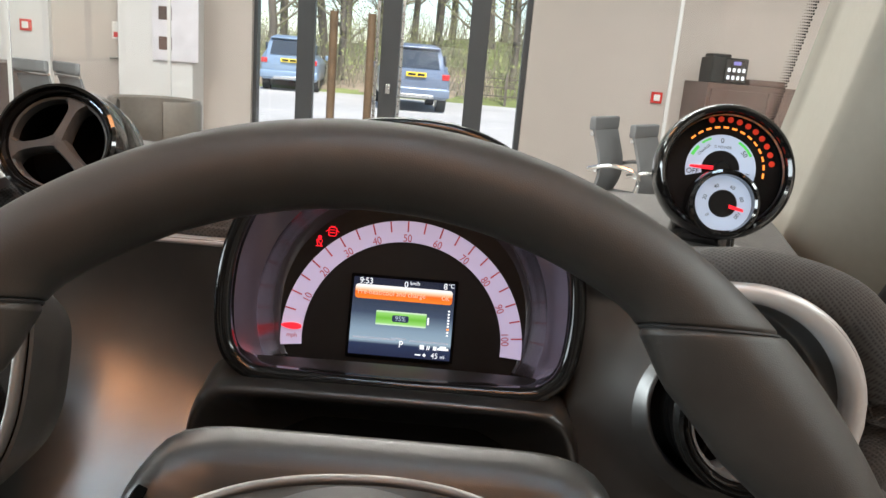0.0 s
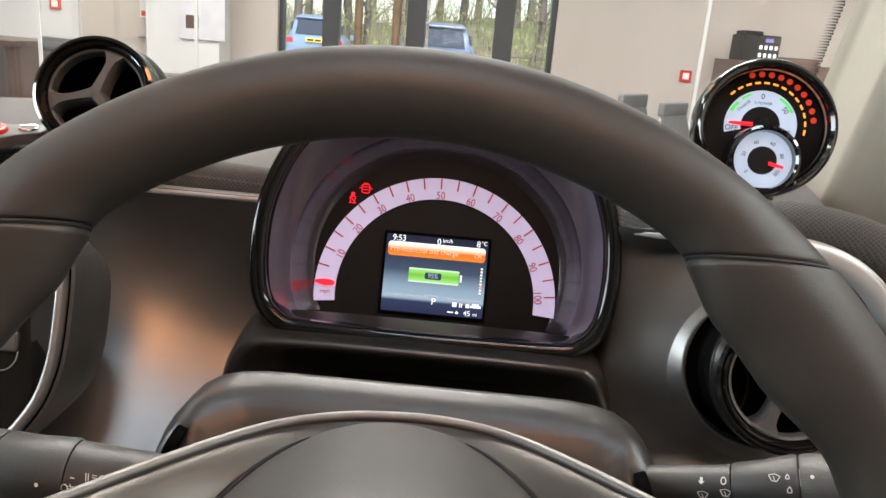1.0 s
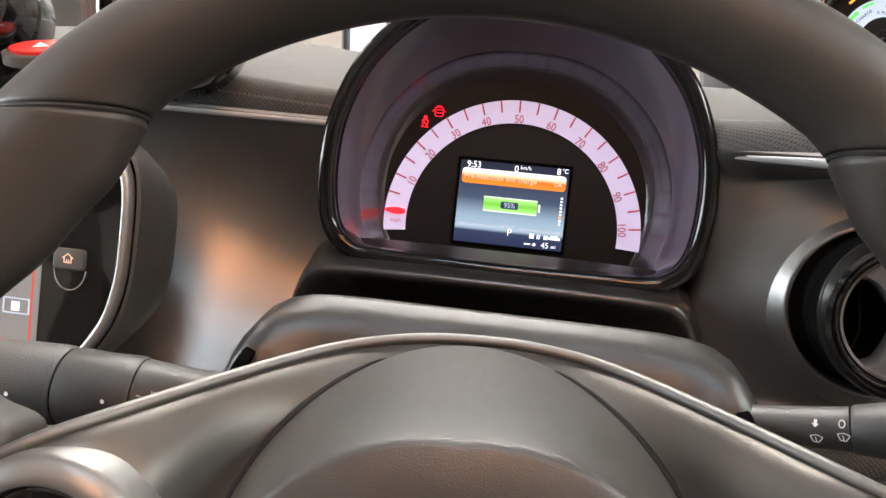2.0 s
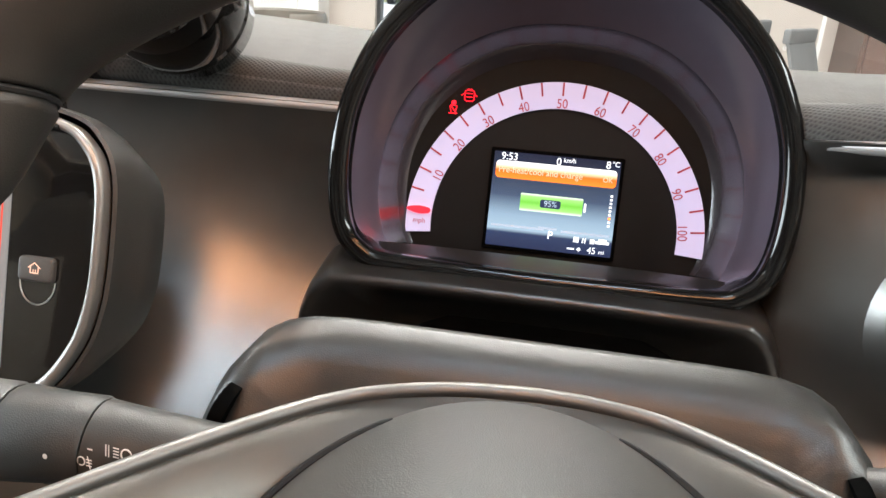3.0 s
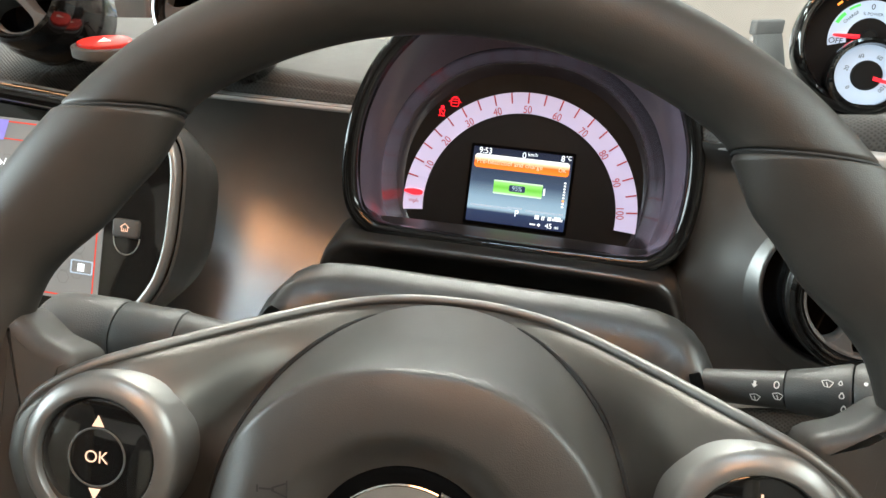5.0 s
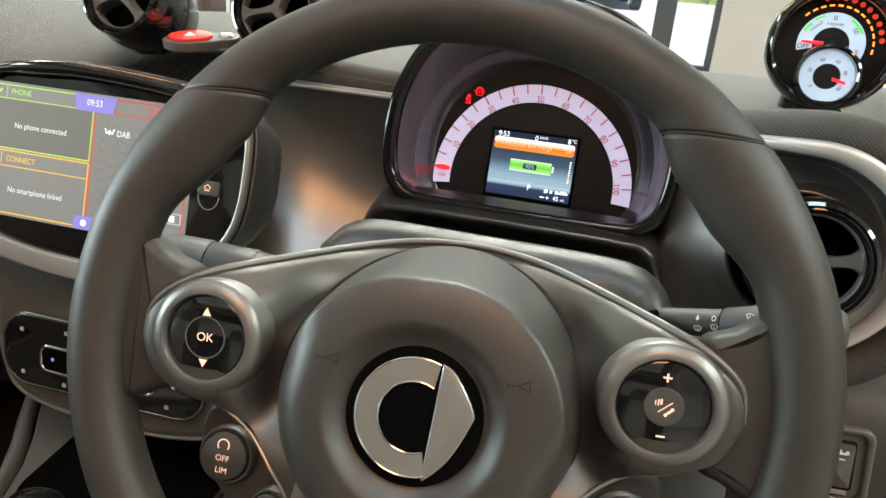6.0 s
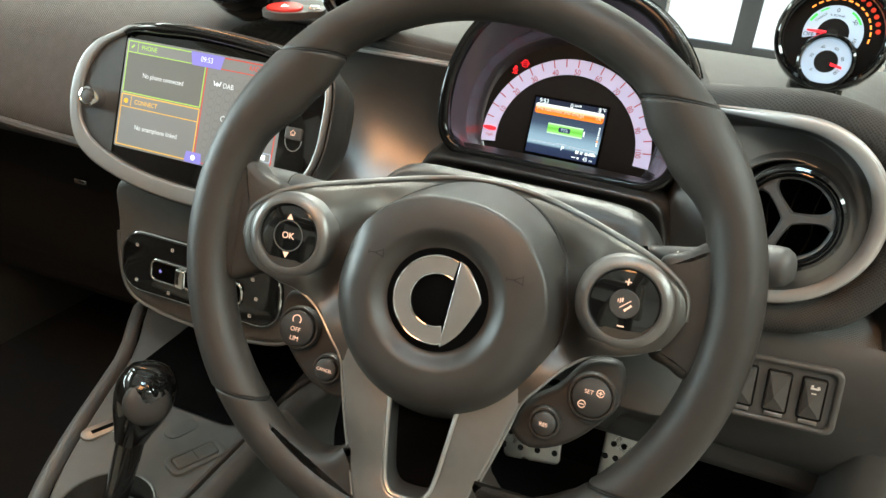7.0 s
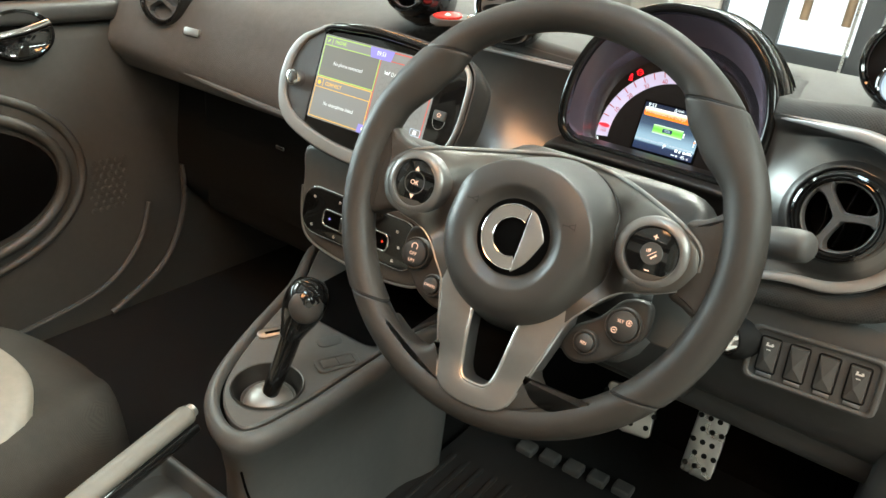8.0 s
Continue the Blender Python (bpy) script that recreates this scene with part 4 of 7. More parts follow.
rings = [[(x, y, z) for x, z in shrunk(block, d)] for y, d in ((0.510, -0.004), (0.478, -0.002), (0.471, 0.0), (0.468, 0.002), (0.4685, 0.005), (0.472, 0.009), (0.484, 0.024), (0.490, 0.045))]
part("plinth_face", skin(rings, False, True), "plinth", rc, "gloss black hollow face", smooth=70)
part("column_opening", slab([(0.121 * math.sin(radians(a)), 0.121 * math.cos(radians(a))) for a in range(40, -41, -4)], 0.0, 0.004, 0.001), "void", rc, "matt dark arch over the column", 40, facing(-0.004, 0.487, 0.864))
part("knee_panel", box(-0.20, XR - 0.02, 0.515, 0.57, 0.705, 0.775, 0.02), "grey", dash, "dark lower dash panel")
lid = part("fuse_lid", slab(rrect(0.125, 0.048, 0.005), -0.004, 0.0025, 0.0015), "grey", dash, "dark rectangular fuse cover", 40, facing(0.212, 0.486, 0.795, -14, -2, 4))
part("lid_joint", collar(rrect(0.129, 0.052, 0.006), rrect(0.125, 0.048, 0.005), -0.004, 0.0008, 0.0003), "void", lid)
part("side_panel", box(0.300, XR - 0.005, 0.47, 0.62, 0.60, 0.93, 0.02), "grey", dash)

# ---- instrument cluster ----
CL = facing(-0.0065, 0.5433, 0.9996, 16.4)
cl = thing("instrument_cluster", CL, "gloss black instrument cluster with lit white speed scale", "instruments")
half = [(0, 151), (38, 146.5), (71, 130), (98, 101), (112, 68), (116, 38), (114, 10), (108, -7), (97, -17), (84, -21.5), (45, -22.5), (0, -23)]
hood = [(x / 1000, y / 1000) for x, y in spline([(-x, y) for x, y in half] + half[-2:0:-1], 6)]
rim_in = inset(hood, 0.0105)
step_edge = [(x * 0.835, 0.006 + (y - 0.006) * (0.765 if y > 0 else 1.0)) for x, y in hood]
dial_edge = [(x * 0.735, 0.006 + (y - 0.006) * (0.665 if y > 0 else 1.0)) for x, y in hood]
part("bezel", collar(hood, rim_in, 0.040, 0.062, 0.0046, 6), "bezel", cl, "gloss black rim")
def hood_ring(d, z, lift=0.0):
    return [(x, y + lift * max(0.0, y), z) for x, y in inset(hood, -d)]


part("hood", skin([hood_ring(-0.001, 0.0445), hood_ring(0.0012, 0.0425), hood_ring(0.0040, 0.0370), hood_ring(0.0066, 0.0250), hood_ring(0.0076, 0.0), hood_ring(0.0070, -0.035, -0.02), hood_ring(0.0030, -0.070, -0.08), hood_ring(-0.012, -0.095, -0.20)], False, True), "bezel", cl, "gloss black hood", 60)
for k in range(3):
    z = 0.018 - 0.020 * k
    rib = [(x, y, z) for x, y in inset(hood, -0.0074) if y > 0.02]
    rib.sort(key=lambda p: math.atan2(p[1], p[0]))
    part("hood_rib", tube(rib, 0.0009, 6), "bezel", cl, "fine raised rib across the hood")

def between(a, b, f):
    return [(p[0] * (1 - f) + q[0] * f, p[1] * (1 - f) + q[1] * f) for p, q in zip(a, b)]


cone_top = inset(hood, 0.0100)
def outer_cone():
    return skin([[(x, y, z) for x, y in between(cone_top, step_edge, f)] for f, z in ((0, 0.053), (0.25, 0.0435), (0.5, 0.036), (0.75, 0.0300), (0.96, 0.0262), (1.0, 0.0250))], False, False)


def inner_cone():
    return skin([[(x, y, z) for x, y in between(step_edge, dial_edge, f)] for f, z in ((-0.02, 0.0250), (0.0, 0.0238), (0.12, 0.0200), (0.35, 0.0130), (0.6, 0.0080), (0.85, 0.0045), (1.0, 0.0032))], False, False)


part("inner_wall", keep(outer_cone(), lambda c: c.y > -0.010), "cone", cl, "satin outer cone with the scale's lilac reflection in its colour", 60)
part("inner_step", keep(inner_cone(), lambda c: c.y > -0.010), "cone_deep", cl, "dark inner cone round the scale", 60)
part("inner_sill", keep(outer_cone(), lambda c: c.y <= -0.010), "piano", cl, "gloss black sill below the dial", 60)
part("sill_step", keep(inner_cone(), lambda c: c.y <= -0.010), "piano", cl, "gloss black step below the dial", 60)
part("dial_plate", slab([(x, y) for x, y in inset(dial_edge, -0.004)], -0.004, 0.003, 0.001), "dial", cl, "matt black dial plate")
SC0 = 0.006
sc = part("speed_scale", arc_band(0.0690, 0.0838, -4.0, 186.0, 0.0048, 90), "scale", cl, "glowing lilac-white half-ring scale", 0, pose(0, SC0, 0))
for v in range(0, 101, 5):
    a = 176.5 - 1.705 * v
    c, n = math.cos(radians(a)), math.sin(radians(a))
    part("tick_mark", bars([(0.0799 * c, 0.0799 * n, 0.0075, 0.0010, a)], 0.0051), "red_print", sc, "", 0)
for v in range(10, 101, 10):
    a = 176.5 - 1.705 * v
    words(str(v), 0.0074, "red_print", sc, 0.0716 * math.cos(radians(a)), 0.0716 * math.sin(radians(a)), 0.0052, a - 90, "numeral", 0.85)
words("mph", 0.0042, "red_print", sc, -0.0758, -0.0015, 0.0052, 0, "lettering", 1.0)
part("needle", slab(spline([(-0.0822, 0.0056), (-0.076, 0.0066), (-0.0705, 0.0058), (-0.0705, 0.0038), (-0.076, 0.0030), (-0.0820, 0.0044)], 4), 0.0052, 0.0066, 0.0005), "red_glow", sc, "red needle tip")
# warning lamps
wl = part("door_warning_lamp", collar(rrect(0.0058, 0.0064, 0.0015), rrect(0.0050, 0.0056, 0.001), 0.0030, 0.0036, 0.0002, 1), "lamp_glow", cl, "red open-door symbol", 0, pose(-0.054, 0.078, 0.0015))
part("symbol_bar", bars([(0, 0.0036, 0.003, 0.0004, 0), (0.0038, 0.0004, 0.0018, 0.0004, -35), (-0.0038, 0.0004, 0.0018, 0.0004, 35), (0, -0.0008, 0.0038, 0.0004, 0), (0, 0.0012, 0.0038, 0.0004, 0)], 0.0037), "lamp_glow", wl, "", 0)
wb = part("belt_warning_lamp", flat(ring_pts(0.0013, 14, cy=0.0029), 0.0036), "lamp_glow", cl, "red seat-belt symbol", 0, pose(-0.0625, 0.0706, 0.0015))
part("symbol_bar", bars([(0, -0.0008, 0.00045, 0.0056, 40), (0.0016, -0.0008, 0.0004, 0.0040, -14), (-0.0016, -0.0008, 0.0004, 0.0040, 14), (0, 0.0013, 0.0030, 0.0004, 0), (0, -0.0032, 0.0050, 0.00045, 0)], 0.0037), "lamp_glow", wb, "", 0)

# trip display
dp = part("display", slab(rrect(0.0745, 0.0575, 0.001), 0.003, 0.0050, 0.0004), "void", cl, "black framed colour display", 30, pose(-0.0008, 0.0220, 0))


def grad(name, strength, stops):
    """A lit panel whose colour runs from its foot to its head."""
    m = bpy.data.materials.new(name)
    m.use_nodes = True
    nt = m.node_tree
    b = nt.nodes["Principled BSDF"]
    tc, sep, rp = nt.nodes.new("ShaderNodeTexCoord"), nt.nodes.new("ShaderNodeSeparateXYZ"), nt.nodes.new("ShaderNodeValToRGB")
    nt.links.new(tc.outputs["Generated"], sep.inputs[0])
    nt.links.new(sep.outputs[1], rp.inputs[0])
    while len(rp.color_ramp.elements) < len(stops):
        rp.color_ramp.elements.new(0.5)
    for e, (p, c) in zip(rp.color_ramp.elements, stops):
        e.position, e.color = p, (*c, 1)
    nt.links.new(rp.outputs[0], b.inputs["Emission Color"])
    b.inputs["Emission Strength"].default_value = strength
    b.inputs["Base Color"].default_value = (0.01, 0.01, 0.01, 1)
    b.inputs["Roughness"].default_value = 0.25
    return m


M["lcd"] = grad("lcd_ground", 0.62, [(0.0, (0.012, 0.02, 0.06)), (0.15, (0.02, 0.035, 0.09)), (0.19, (0.34, 0.45, 0.54)), (0.34, (0.26, 0.36, 0.46)), (0.55, (0.05, 0.075, 0.13)), (0.8, (0.02, 0.03, 0.06)), (1.0, (0.006, 0.01, 0.03))])
M["lcd_orange"] = grad("lcd_banner", 0.75, [(0.0, (0.95, 0.22, 0.02)), (0.45, (0.85, 0.13, 0.01)), (0.60, (1.0, 0.45, 0.22)), (0.85, (1.0, 0.85, 0.78)), (1.0, (1.0, 0.95, 0.92))])
M["lcd_green"] = grad("lcd_battery", 0.62, [(0.0, (0.85, 1.0, 0.8)), (0.15, (0.35, 0.75, 0.18)), (0.5, (0.18, 0.55, 0.05)), (0.85, (0.35, 0.75, 0.18)), (1.0, (0.85, 1.0, 0.8))])
part("lcd_ground", flat(rrect(0.0705, 0.0535, 0.0006), 0.0053), "lcd", dp, "lit dark blue screen", 0)
part("banner", flat(rrect(0.0675, 0.0098, 0.0022, cy=0.0168), 0.0056), "lcd_orange", dp, "orange message banner", 0)
part("battery_bar", flat(rrect(0.035, 0.0098, 0.0006, cy=-0.0005, cx=-0.0005), 0.0056), "lcd_green", dp, "green battery charge bar", 0)
part("battery_cap", flat(rrect(0.0012, 0.005, 0.0003, cx=0.0183, cy=-0.0005), 0.0056), "white_glow", dp, "", 0)
part("battery_label", flat(rrect(0.0115, 0.0046, 0.0012, cx=-0.001, cy=-0.0005), 0.0059), "navy_dark", dp, "", 0)
for body, size, x, y, mt in (("9:53", 0.0058, -0.0265, 0.0240, "white_glow"), ("0", 0.0060, 0.0012, 0.0235, "white_glow"), ("km/h", 0.0036, 0.0072, 0.0247, "white_glow"), ("8", 0.0058, 0.0285, 0.0242, "white_glow"),
                             ("\u00b0C", 0.0040, 0.0325, 0.0250, "white_glow"), ("Pre-heat/cool and charge", 0.0049, -0.0085, 0.0165, "peach_glow"), ("OK", 0.0040, 0.0290, 0.0160, "peach_glow"), ("95%", 0.0046, -0.001, -0.0005, "mist_glow"),
                             ("P", 0.0066, 0.0008, -0.0180, "white_glow"), ("45", 0.0052, 0.0245, -0.0240, "white_glow"), ("mi", 0.0034, 0.0300, -0.0243, "white_glow")):
    words(body, size, mt, dp, x, y, 0.0062, 0, "lettering", 0.95)
part("level_dots", bars([(0.0322, 0.0075 - 0.0021 * k, 0.0014, 0.0012, 0) for k in range(9)], 0.0058), "white_glow", dp, "", 0)
part("level_dot_lit", bars([(0.0322, -0.0051, 0.0015, 0.0013, 0)], 0.0060), "amber_glow", dp, "", 0)
part("divider", bars([(-0.018, -0.0150, 0.030, 0.0013, 0), (0.020, -0.0150, 0.027, 0.0013, 0), (-0.001, -0.0142, 0.0105, 0.0012, 0)], 0.0057), "steel_glow", dp, "", 0)
part("range_symbol", bars([(0.0245, -0.0188, 0.0025, 0.0026, 0), (0.0205, -0.0188, 0.0007, 0.0028, -8), (0.0192, -0.0188, 0.0007, 0.0028, -8), (0.0155, -0.0186, 0.003, 0.003, 0), (0.030, -0.0190, 0.0075, 0.0016, 0), (0.030, -0.0178, 0.0045, 0.0016, 0), (0.0130, -0.0240, 0.004, 0.0009, 0), (0.0175, -0.0240, 0.0018, 0.0018, 45)], 0.0058), "white_glow", dp, "", 0)

# ---- steering column shroud and stalks ----
col = thing("steering_column", pose(0, 0, 0), "grey grained steering column cover behind the wheel", "steering column")


def shroud(y, w, top, bot, drop):
    pts = []
    for i in range(25):
        a = math.pi * i / 24
        x = -w * math.cos(a)
        back = 0.017 * smooth(0.108, 0.080, abs(x))
        crown = min(top, float(np.interp(y - back, [c[0] for c in cover], [c[2] for c in cover])))
        pts.append((-0.005 + x, y, crown - drop * abs(math.cos(a)) ** 9))
    return [(x, y, z) for x, y, z in pts] + [(-0.005 + w, y, bot), (-0.005 - w, y, bot)]


cover = [(0.262, 0.092, 0.964, 0.040), (0.272, 0.106, 0.972, 0.040), (0.30, 0.114, 0.977, 0.036), (0.325, 0.118, 0.981, 0.034), (0.336, 0.119, 0.987, 0.035), (0.342, 0.120, 0.996, 0.036), (0.347, 0.1205, 1.006, 0.037), (0.354, 0.1215, 1.0135, 0.037), (0.366, 0.122, 1.0175, 0.037), (0.384, 0.121, 1.0175, 0.036), (0.397, 0.118, 1.010, 0.034), (0.404, 0.112, 0.996, 0.030)]
cy, cw, ct, cd = zip(*cover)
part("upper_cover", skin([shroud(y, np.interp(y, cy, cw), np.interp(y, cy, ct), 0.93, np.interp(y, cy, cd)) for y in sorted(list(cy) + list(np.linspace(0.345, 0.381, 10)))]), "shroud", col, "grey grained upper cover", smooth=70)
part("lower_cover", box(-0.10, 0.095, 0.27, 0.50, 0.87, 0.94, 0.03), "grey", col, "grey grained lower cover")
# Black discs on the cover; the holes' inner shade is put into their colour.
for sx in (-1, 1):
    part("stalk_hole_shade", slab(ring_pts(0.0075, 28, ry=0.0095), -0.004, 0.0012, 0.001), "void", col, "black disc for the shaded hole at the stalk's root", 40, pose(-0.005 + sx * 0.1075, 0.348, 0.9955, 0, sx * 68, 0))
part("paddle_plate", slab(rrect(0.046, 0.052, 0.014), -0.006, 0.0, 0.002), "greylight", col, "plain grey plate beside the column", 40, facing(0.122, 0.268, 0.950, 24, 6))
part("gaiter", lathe([(0.095, 0.0), (0.10, 0.03), (0.088, 0.05), (0.06, 0.06)], 40, True, True), "void", col, "black rubber gaiter", m=facing(-0.005, 0.47, 0.955, -60))


def stalk(root, tip, label, thick_=1.0, arm=(0.0085, 0.0098, 0.0122, 0.0130)):
    t = thing("control_stalk", pose(0, 0, 0), label, "stalk", "steering column stalks")
    a, b = Vector(root), Vector(tip)
    d = b - a
    part("arm", tube([a, a + d * 0.25, a + d * 0.45, a + d * 0.5], [r * thick_ for r in arm], 24, flat=0.9), "soft", t)
    part("sleeve", tube([a + d * 0.505, a + d * 0.515, a + d * 0.61, a + d * 0.70, a + d * 0.712], [r * thick_ for r in (arm[3], arm[3] + 0.0008, (arm[3] + 0.0146) / 2, 0.0146, 0.0140)], 24, flat=0.9), "soft", t)
    part("end_knob", tube([a + d * 0.718, a + d * 0.73, a + d * 0.90, a + d * 0.96, a + d * 0.99, b], [r * thick_ for r in (0.0140, 0.0149, 0.0150, 0.0138, 0.0105, 0.004)], 24, flat=0.9), "grey", t, "grey end knob")
    return t


def arrow(x, y, s, turn=0):
    c, n = math.cos(radians(turn)), math.sin(radians(turn))
    return [(x + s * (p * c - q * n), y + s * (p * n + q * c)) for p, q in ((0, -1), (0.8, -0.1), (0.35, -0.1), (0.35, 0.9), (-0.35, 0.9), (-0.35, -0.1), (-0.8, -0.1))]


stR = stalk((0.080, 0.366, 0.986), (0.194, 0.324, 1.0215), "dark grey wiper stalk with white symbols", 1.0, (0.0075, 0.0082, 0.0090, 0.0094))
stL = stalk((-0.072, 0.331, 0.988), (-0.215, 0.318, 0.992), "dark grey light stalk with white symbols", 1.18)


def mark(parent, m, bm):
    part("symbol", bm, "print", parent, "", 0, m)


def washer(bm, x, y, s):
    add = [(x + s * p, y + s * q) for p, q in ((-1, 0.5), (0, 0.85), (1, 0.5), (0.45, -0.5), (-0.45, -0.5))]
    n = len(add)
    for i in range(n):
        (x0, y0), (x1, y1) = add[i], add[(i + 1) % n]
        bars([((x0 + x1) / 2, (y0 + y1) / 2, math.hypot(x1 - x0, y1 - y0), 0.00035, math.degrees(math.atan2(y1 - y0, x1 - x0)))], 0, bm)
    bars([(x, y - 0.1 * s, 0.00035, s, 20)], 0, bm)
    return bm


def drop(s):
    o = spline([(0, 1.2), (0.75, 0.0), (0.55, -0.8), (-0.55, -0.8), (-0.75, 0.0)], 3)
    return collar([(x * s, y * s) for x, y in o], [(x * s * 0.68, y * s * 0.68 - 0.05 * s) for x, y in o], -0.0001, 0.0001, 0.00005, 1)


def on_arm(x, y, z, tilt, turn=-25):
    return facing(x, y - 0.0006, z + 0.0003, tilt, turn, 9)


mark(stR, on_arm(0.1225, 0.3428, 1.0057, 30), flat(arrow(0, 0, 0.0016), 0))
mark(stR, on_arm(0.1305, 0.3395, 1.0086, 30), collar(ring_pts(0.0012, 14, ry=0.0017), ring_pts(0.0008, 14, ry=0.0012), -0.0001, 0.0001, 0.00005, 1))
mark(stR, on_arm(0.1234, 0.3404, 1.0001, 4), washer(bmesh.new(), 0, 0, 0.0022))
mark(stR, on_arm(0.1314, 0.3371, 1.0041, 8), washer(bmesh.new(), 0, 0, 0.0022))
mark(stR, on_arm(0.1471, 0.3310, 1.0172, 36), washer(bmesh.new(), 0, 0, 0.0022))
for x, y, z, tilt, size in ((0.1512, 0.3289, 1.0196, 38, 0.0010), (0.1517, 0.3257, 1.0156, 22, 0.0013), (0.1531, 0.3237, 1.0108, 4, 0.0014), (0.1556, 0.3237, 1.0056, -16, 0.0014)):
    mark(stR, on_arm(x, y, z, tilt), drop(size))
mark(stR, on_arm(0.1592, 0.3255, 1.0228, 38), flat(ring_pts(0.0008, 14), 0))
fl_ = facing(-0.1320, 0.3090, 0.9960, 10, -8, 1)
mark(stL, fl_, bars([(0.0040, 0.0048 - 0.0010 * k, 0.0022, 0.0004, 0) for k in range(4)] + [(0.0013, 0.0033, 0.0004, 0.0040, 0), (0.0002, 0.0033, 0.0004, 0.0040, 0)], 0))
mark(stL, fl_, collar(ring_pts(0.0022, 16, cx=0.0078, cy=0.0033), ring_pts(0.0017, 16, cx=0.0078, cy=0.0033), -0.0001, 0.0001, 0.00005, 1))
mark(stL, fl_, flat(arrow(0.0018, -0.0028, 0.0016, -90), 0))
mark(stL, fl_, flat(arrow(0.0066, -0.0028, 0.0016, 90), 0))
mark(stL, fl_, bars([(-0.0062, -0.0025 - 0.0010 * k + 0.001, 0.0022, 0.0004, 0) for k in range(3)] + [(-0.0062, -0.0025, 0.0004, 0.0044, 15), (-0.0058, 0.0022, 0.0020, 0.0005, 0)], 0))
mark(stL, fl_, collar(ring_pts(0.0016, 16, cx=-0.0092, cy=-0.0025), ring_pts(0.0012, 16, cx=-0.0092, cy=-0.0025), -0.0001, 0.0001, 0.00005, 1))
mark(stL, facing(-0.1500, 0.3055, 0.9965, 12, -6, 1), flat(ring_pts(0.0009, 14), 0))
mark(stL, facing(-0.1860, 0.3005, 0.9975, 12, -6, 1), flat(ring_pts(0.0009, 14), 0))

# ---- steering wheel ----
SW = facing(-0.003, 0.207, 0.9997, 22.4, 3.5, 1.4)
sw = thing("steering_wheel", SW, "black leather three-spoke steering wheel with satin spokes", "steering wheel")
RIM, RZ, RCX, RCY = 0.1672, -0.0200, -0.0008, 0.0172


SEAM_TOP, SEAM_FOOT = 0.1350, -0.0920      # heights of the level seams in the rim


def thumb_rest(a):
    """How far the padded grip swells inwards at the angle a."""
    deg = math.degrees(a) % 360
    off = deg - 90 if deg < 270 else 450 - deg
    off = abs(off)
    return 0.0100 * smooth(35, 47, off) * (1 - smooth(55, 70, off))


def rim_point(a, t, dent=0.0):
    """A point of the rim's skin: a round the wheel, t round the tube."""
    bulge = thumb_rest(a)
    deg = math.degrees(a) % 360
    grip = math.exp(-(((deg - 12 + 180) % 360 - 180) / 26) ** 2) + math.exp(-(((deg - 168 + 180) % 360 - 180) / 26) ** 2)
    rr, rz = 0.0152 + 0.0010 * grip + bulge / 2 - dent, 0.0158 + 0.0008 * grip - dent
    r = RIM - bulge / 2 + rr * math.cos(t)
    return (RCX + r * math.cos(a), RCY + r * math.sin(a), RZ + rz * math.sin(t) * (1 - 0.25 * bulge / 0.0100 * max(0, -math.cos(t))))


NT = 28
turns = [2 * math.pi * j / NT for j in range(NT)]


def level_cut(height, t):
    """The angle, on the right half, at which the rim's skin reaches a height."""
    lo, hi = (radians(15), radians(89)) if height > 0 else (radians(-89), radians(-10))
    for _ in range(26):
        mid = (lo + hi) / 2
        lo, hi = (mid, hi) if rim_point(mid, t)[1] < height else (lo, mid)
    return lo


cuts = {h: [level_cut(h, t) for t in turns] for h in (SEAM_TOP, SEAM_FOOT)}
marks = []                       # each seam's middle angle and how far it strays from it round the tube
for h, row in cuts.items():
    mid = sum(row) / NT
    marks.append((mid, [a - mid for a in row]))
    marks.append((math.pi - mid, [mid - a for a in row]))
steps = set(2 * math.pi * k / 240 for k in range(240))
for mid, _ in marks:
    steps = {a for a in steps if abs((a - mid + math.pi) % (2 * math.pi) - math.pi) > radians(1.6)}
    steps |= {(mid + radians(d)) % (2 * math.pi) for d in (-1.5, -0.85, -0.55, -0.32, -0.15, 0.0, 0.15, 0.32, 0.55, 0.85, 1.5)}
rings = []
for a in sorted(steps):
    ring_ = []
    for j, t in enumerate(turns):
        turn, dent = a, 0.0007
        for mid, stray in marks:
            d = (a - mid + math.pi) % (2 * math.pi) - math.pi
            turn += stray[j] * (1 - smooth(radians(2), radians(26), abs(d)))
            dent += 0.0017 * (1 - smooth(radians(0.12), radians(0.65), abs(d)))
        side = a % (2 * math.pi)
        padded = min(abs(((side - m + math.pi) % (2 * math.pi)) - math.pi) for m in (0.0, math.pi)) < (marks[0][0] if side < math.pi else -marks[2][0])
        ring_.append(rim_point(turn, t, dent - (0.0007 if padded else 0)))
    rings.append(ring_)
rings.append(rings[0])
bm = skin(rings, False, False)
bmesh.ops.remove_doubles(bm, verts=bm.verts, dist=1e-6)
part("rim", bm, "leather", sw, "black leather rim with stitched seams", smooth=70)
for mid, stray in marks:
    part("seam", tube([rim_point(mid + d, t, 0.0016) for t, d in zip(turns, stray)], 0.0008, 6, True, up=(0, 1, 0)), "stitch", sw, "dark stitched seam")


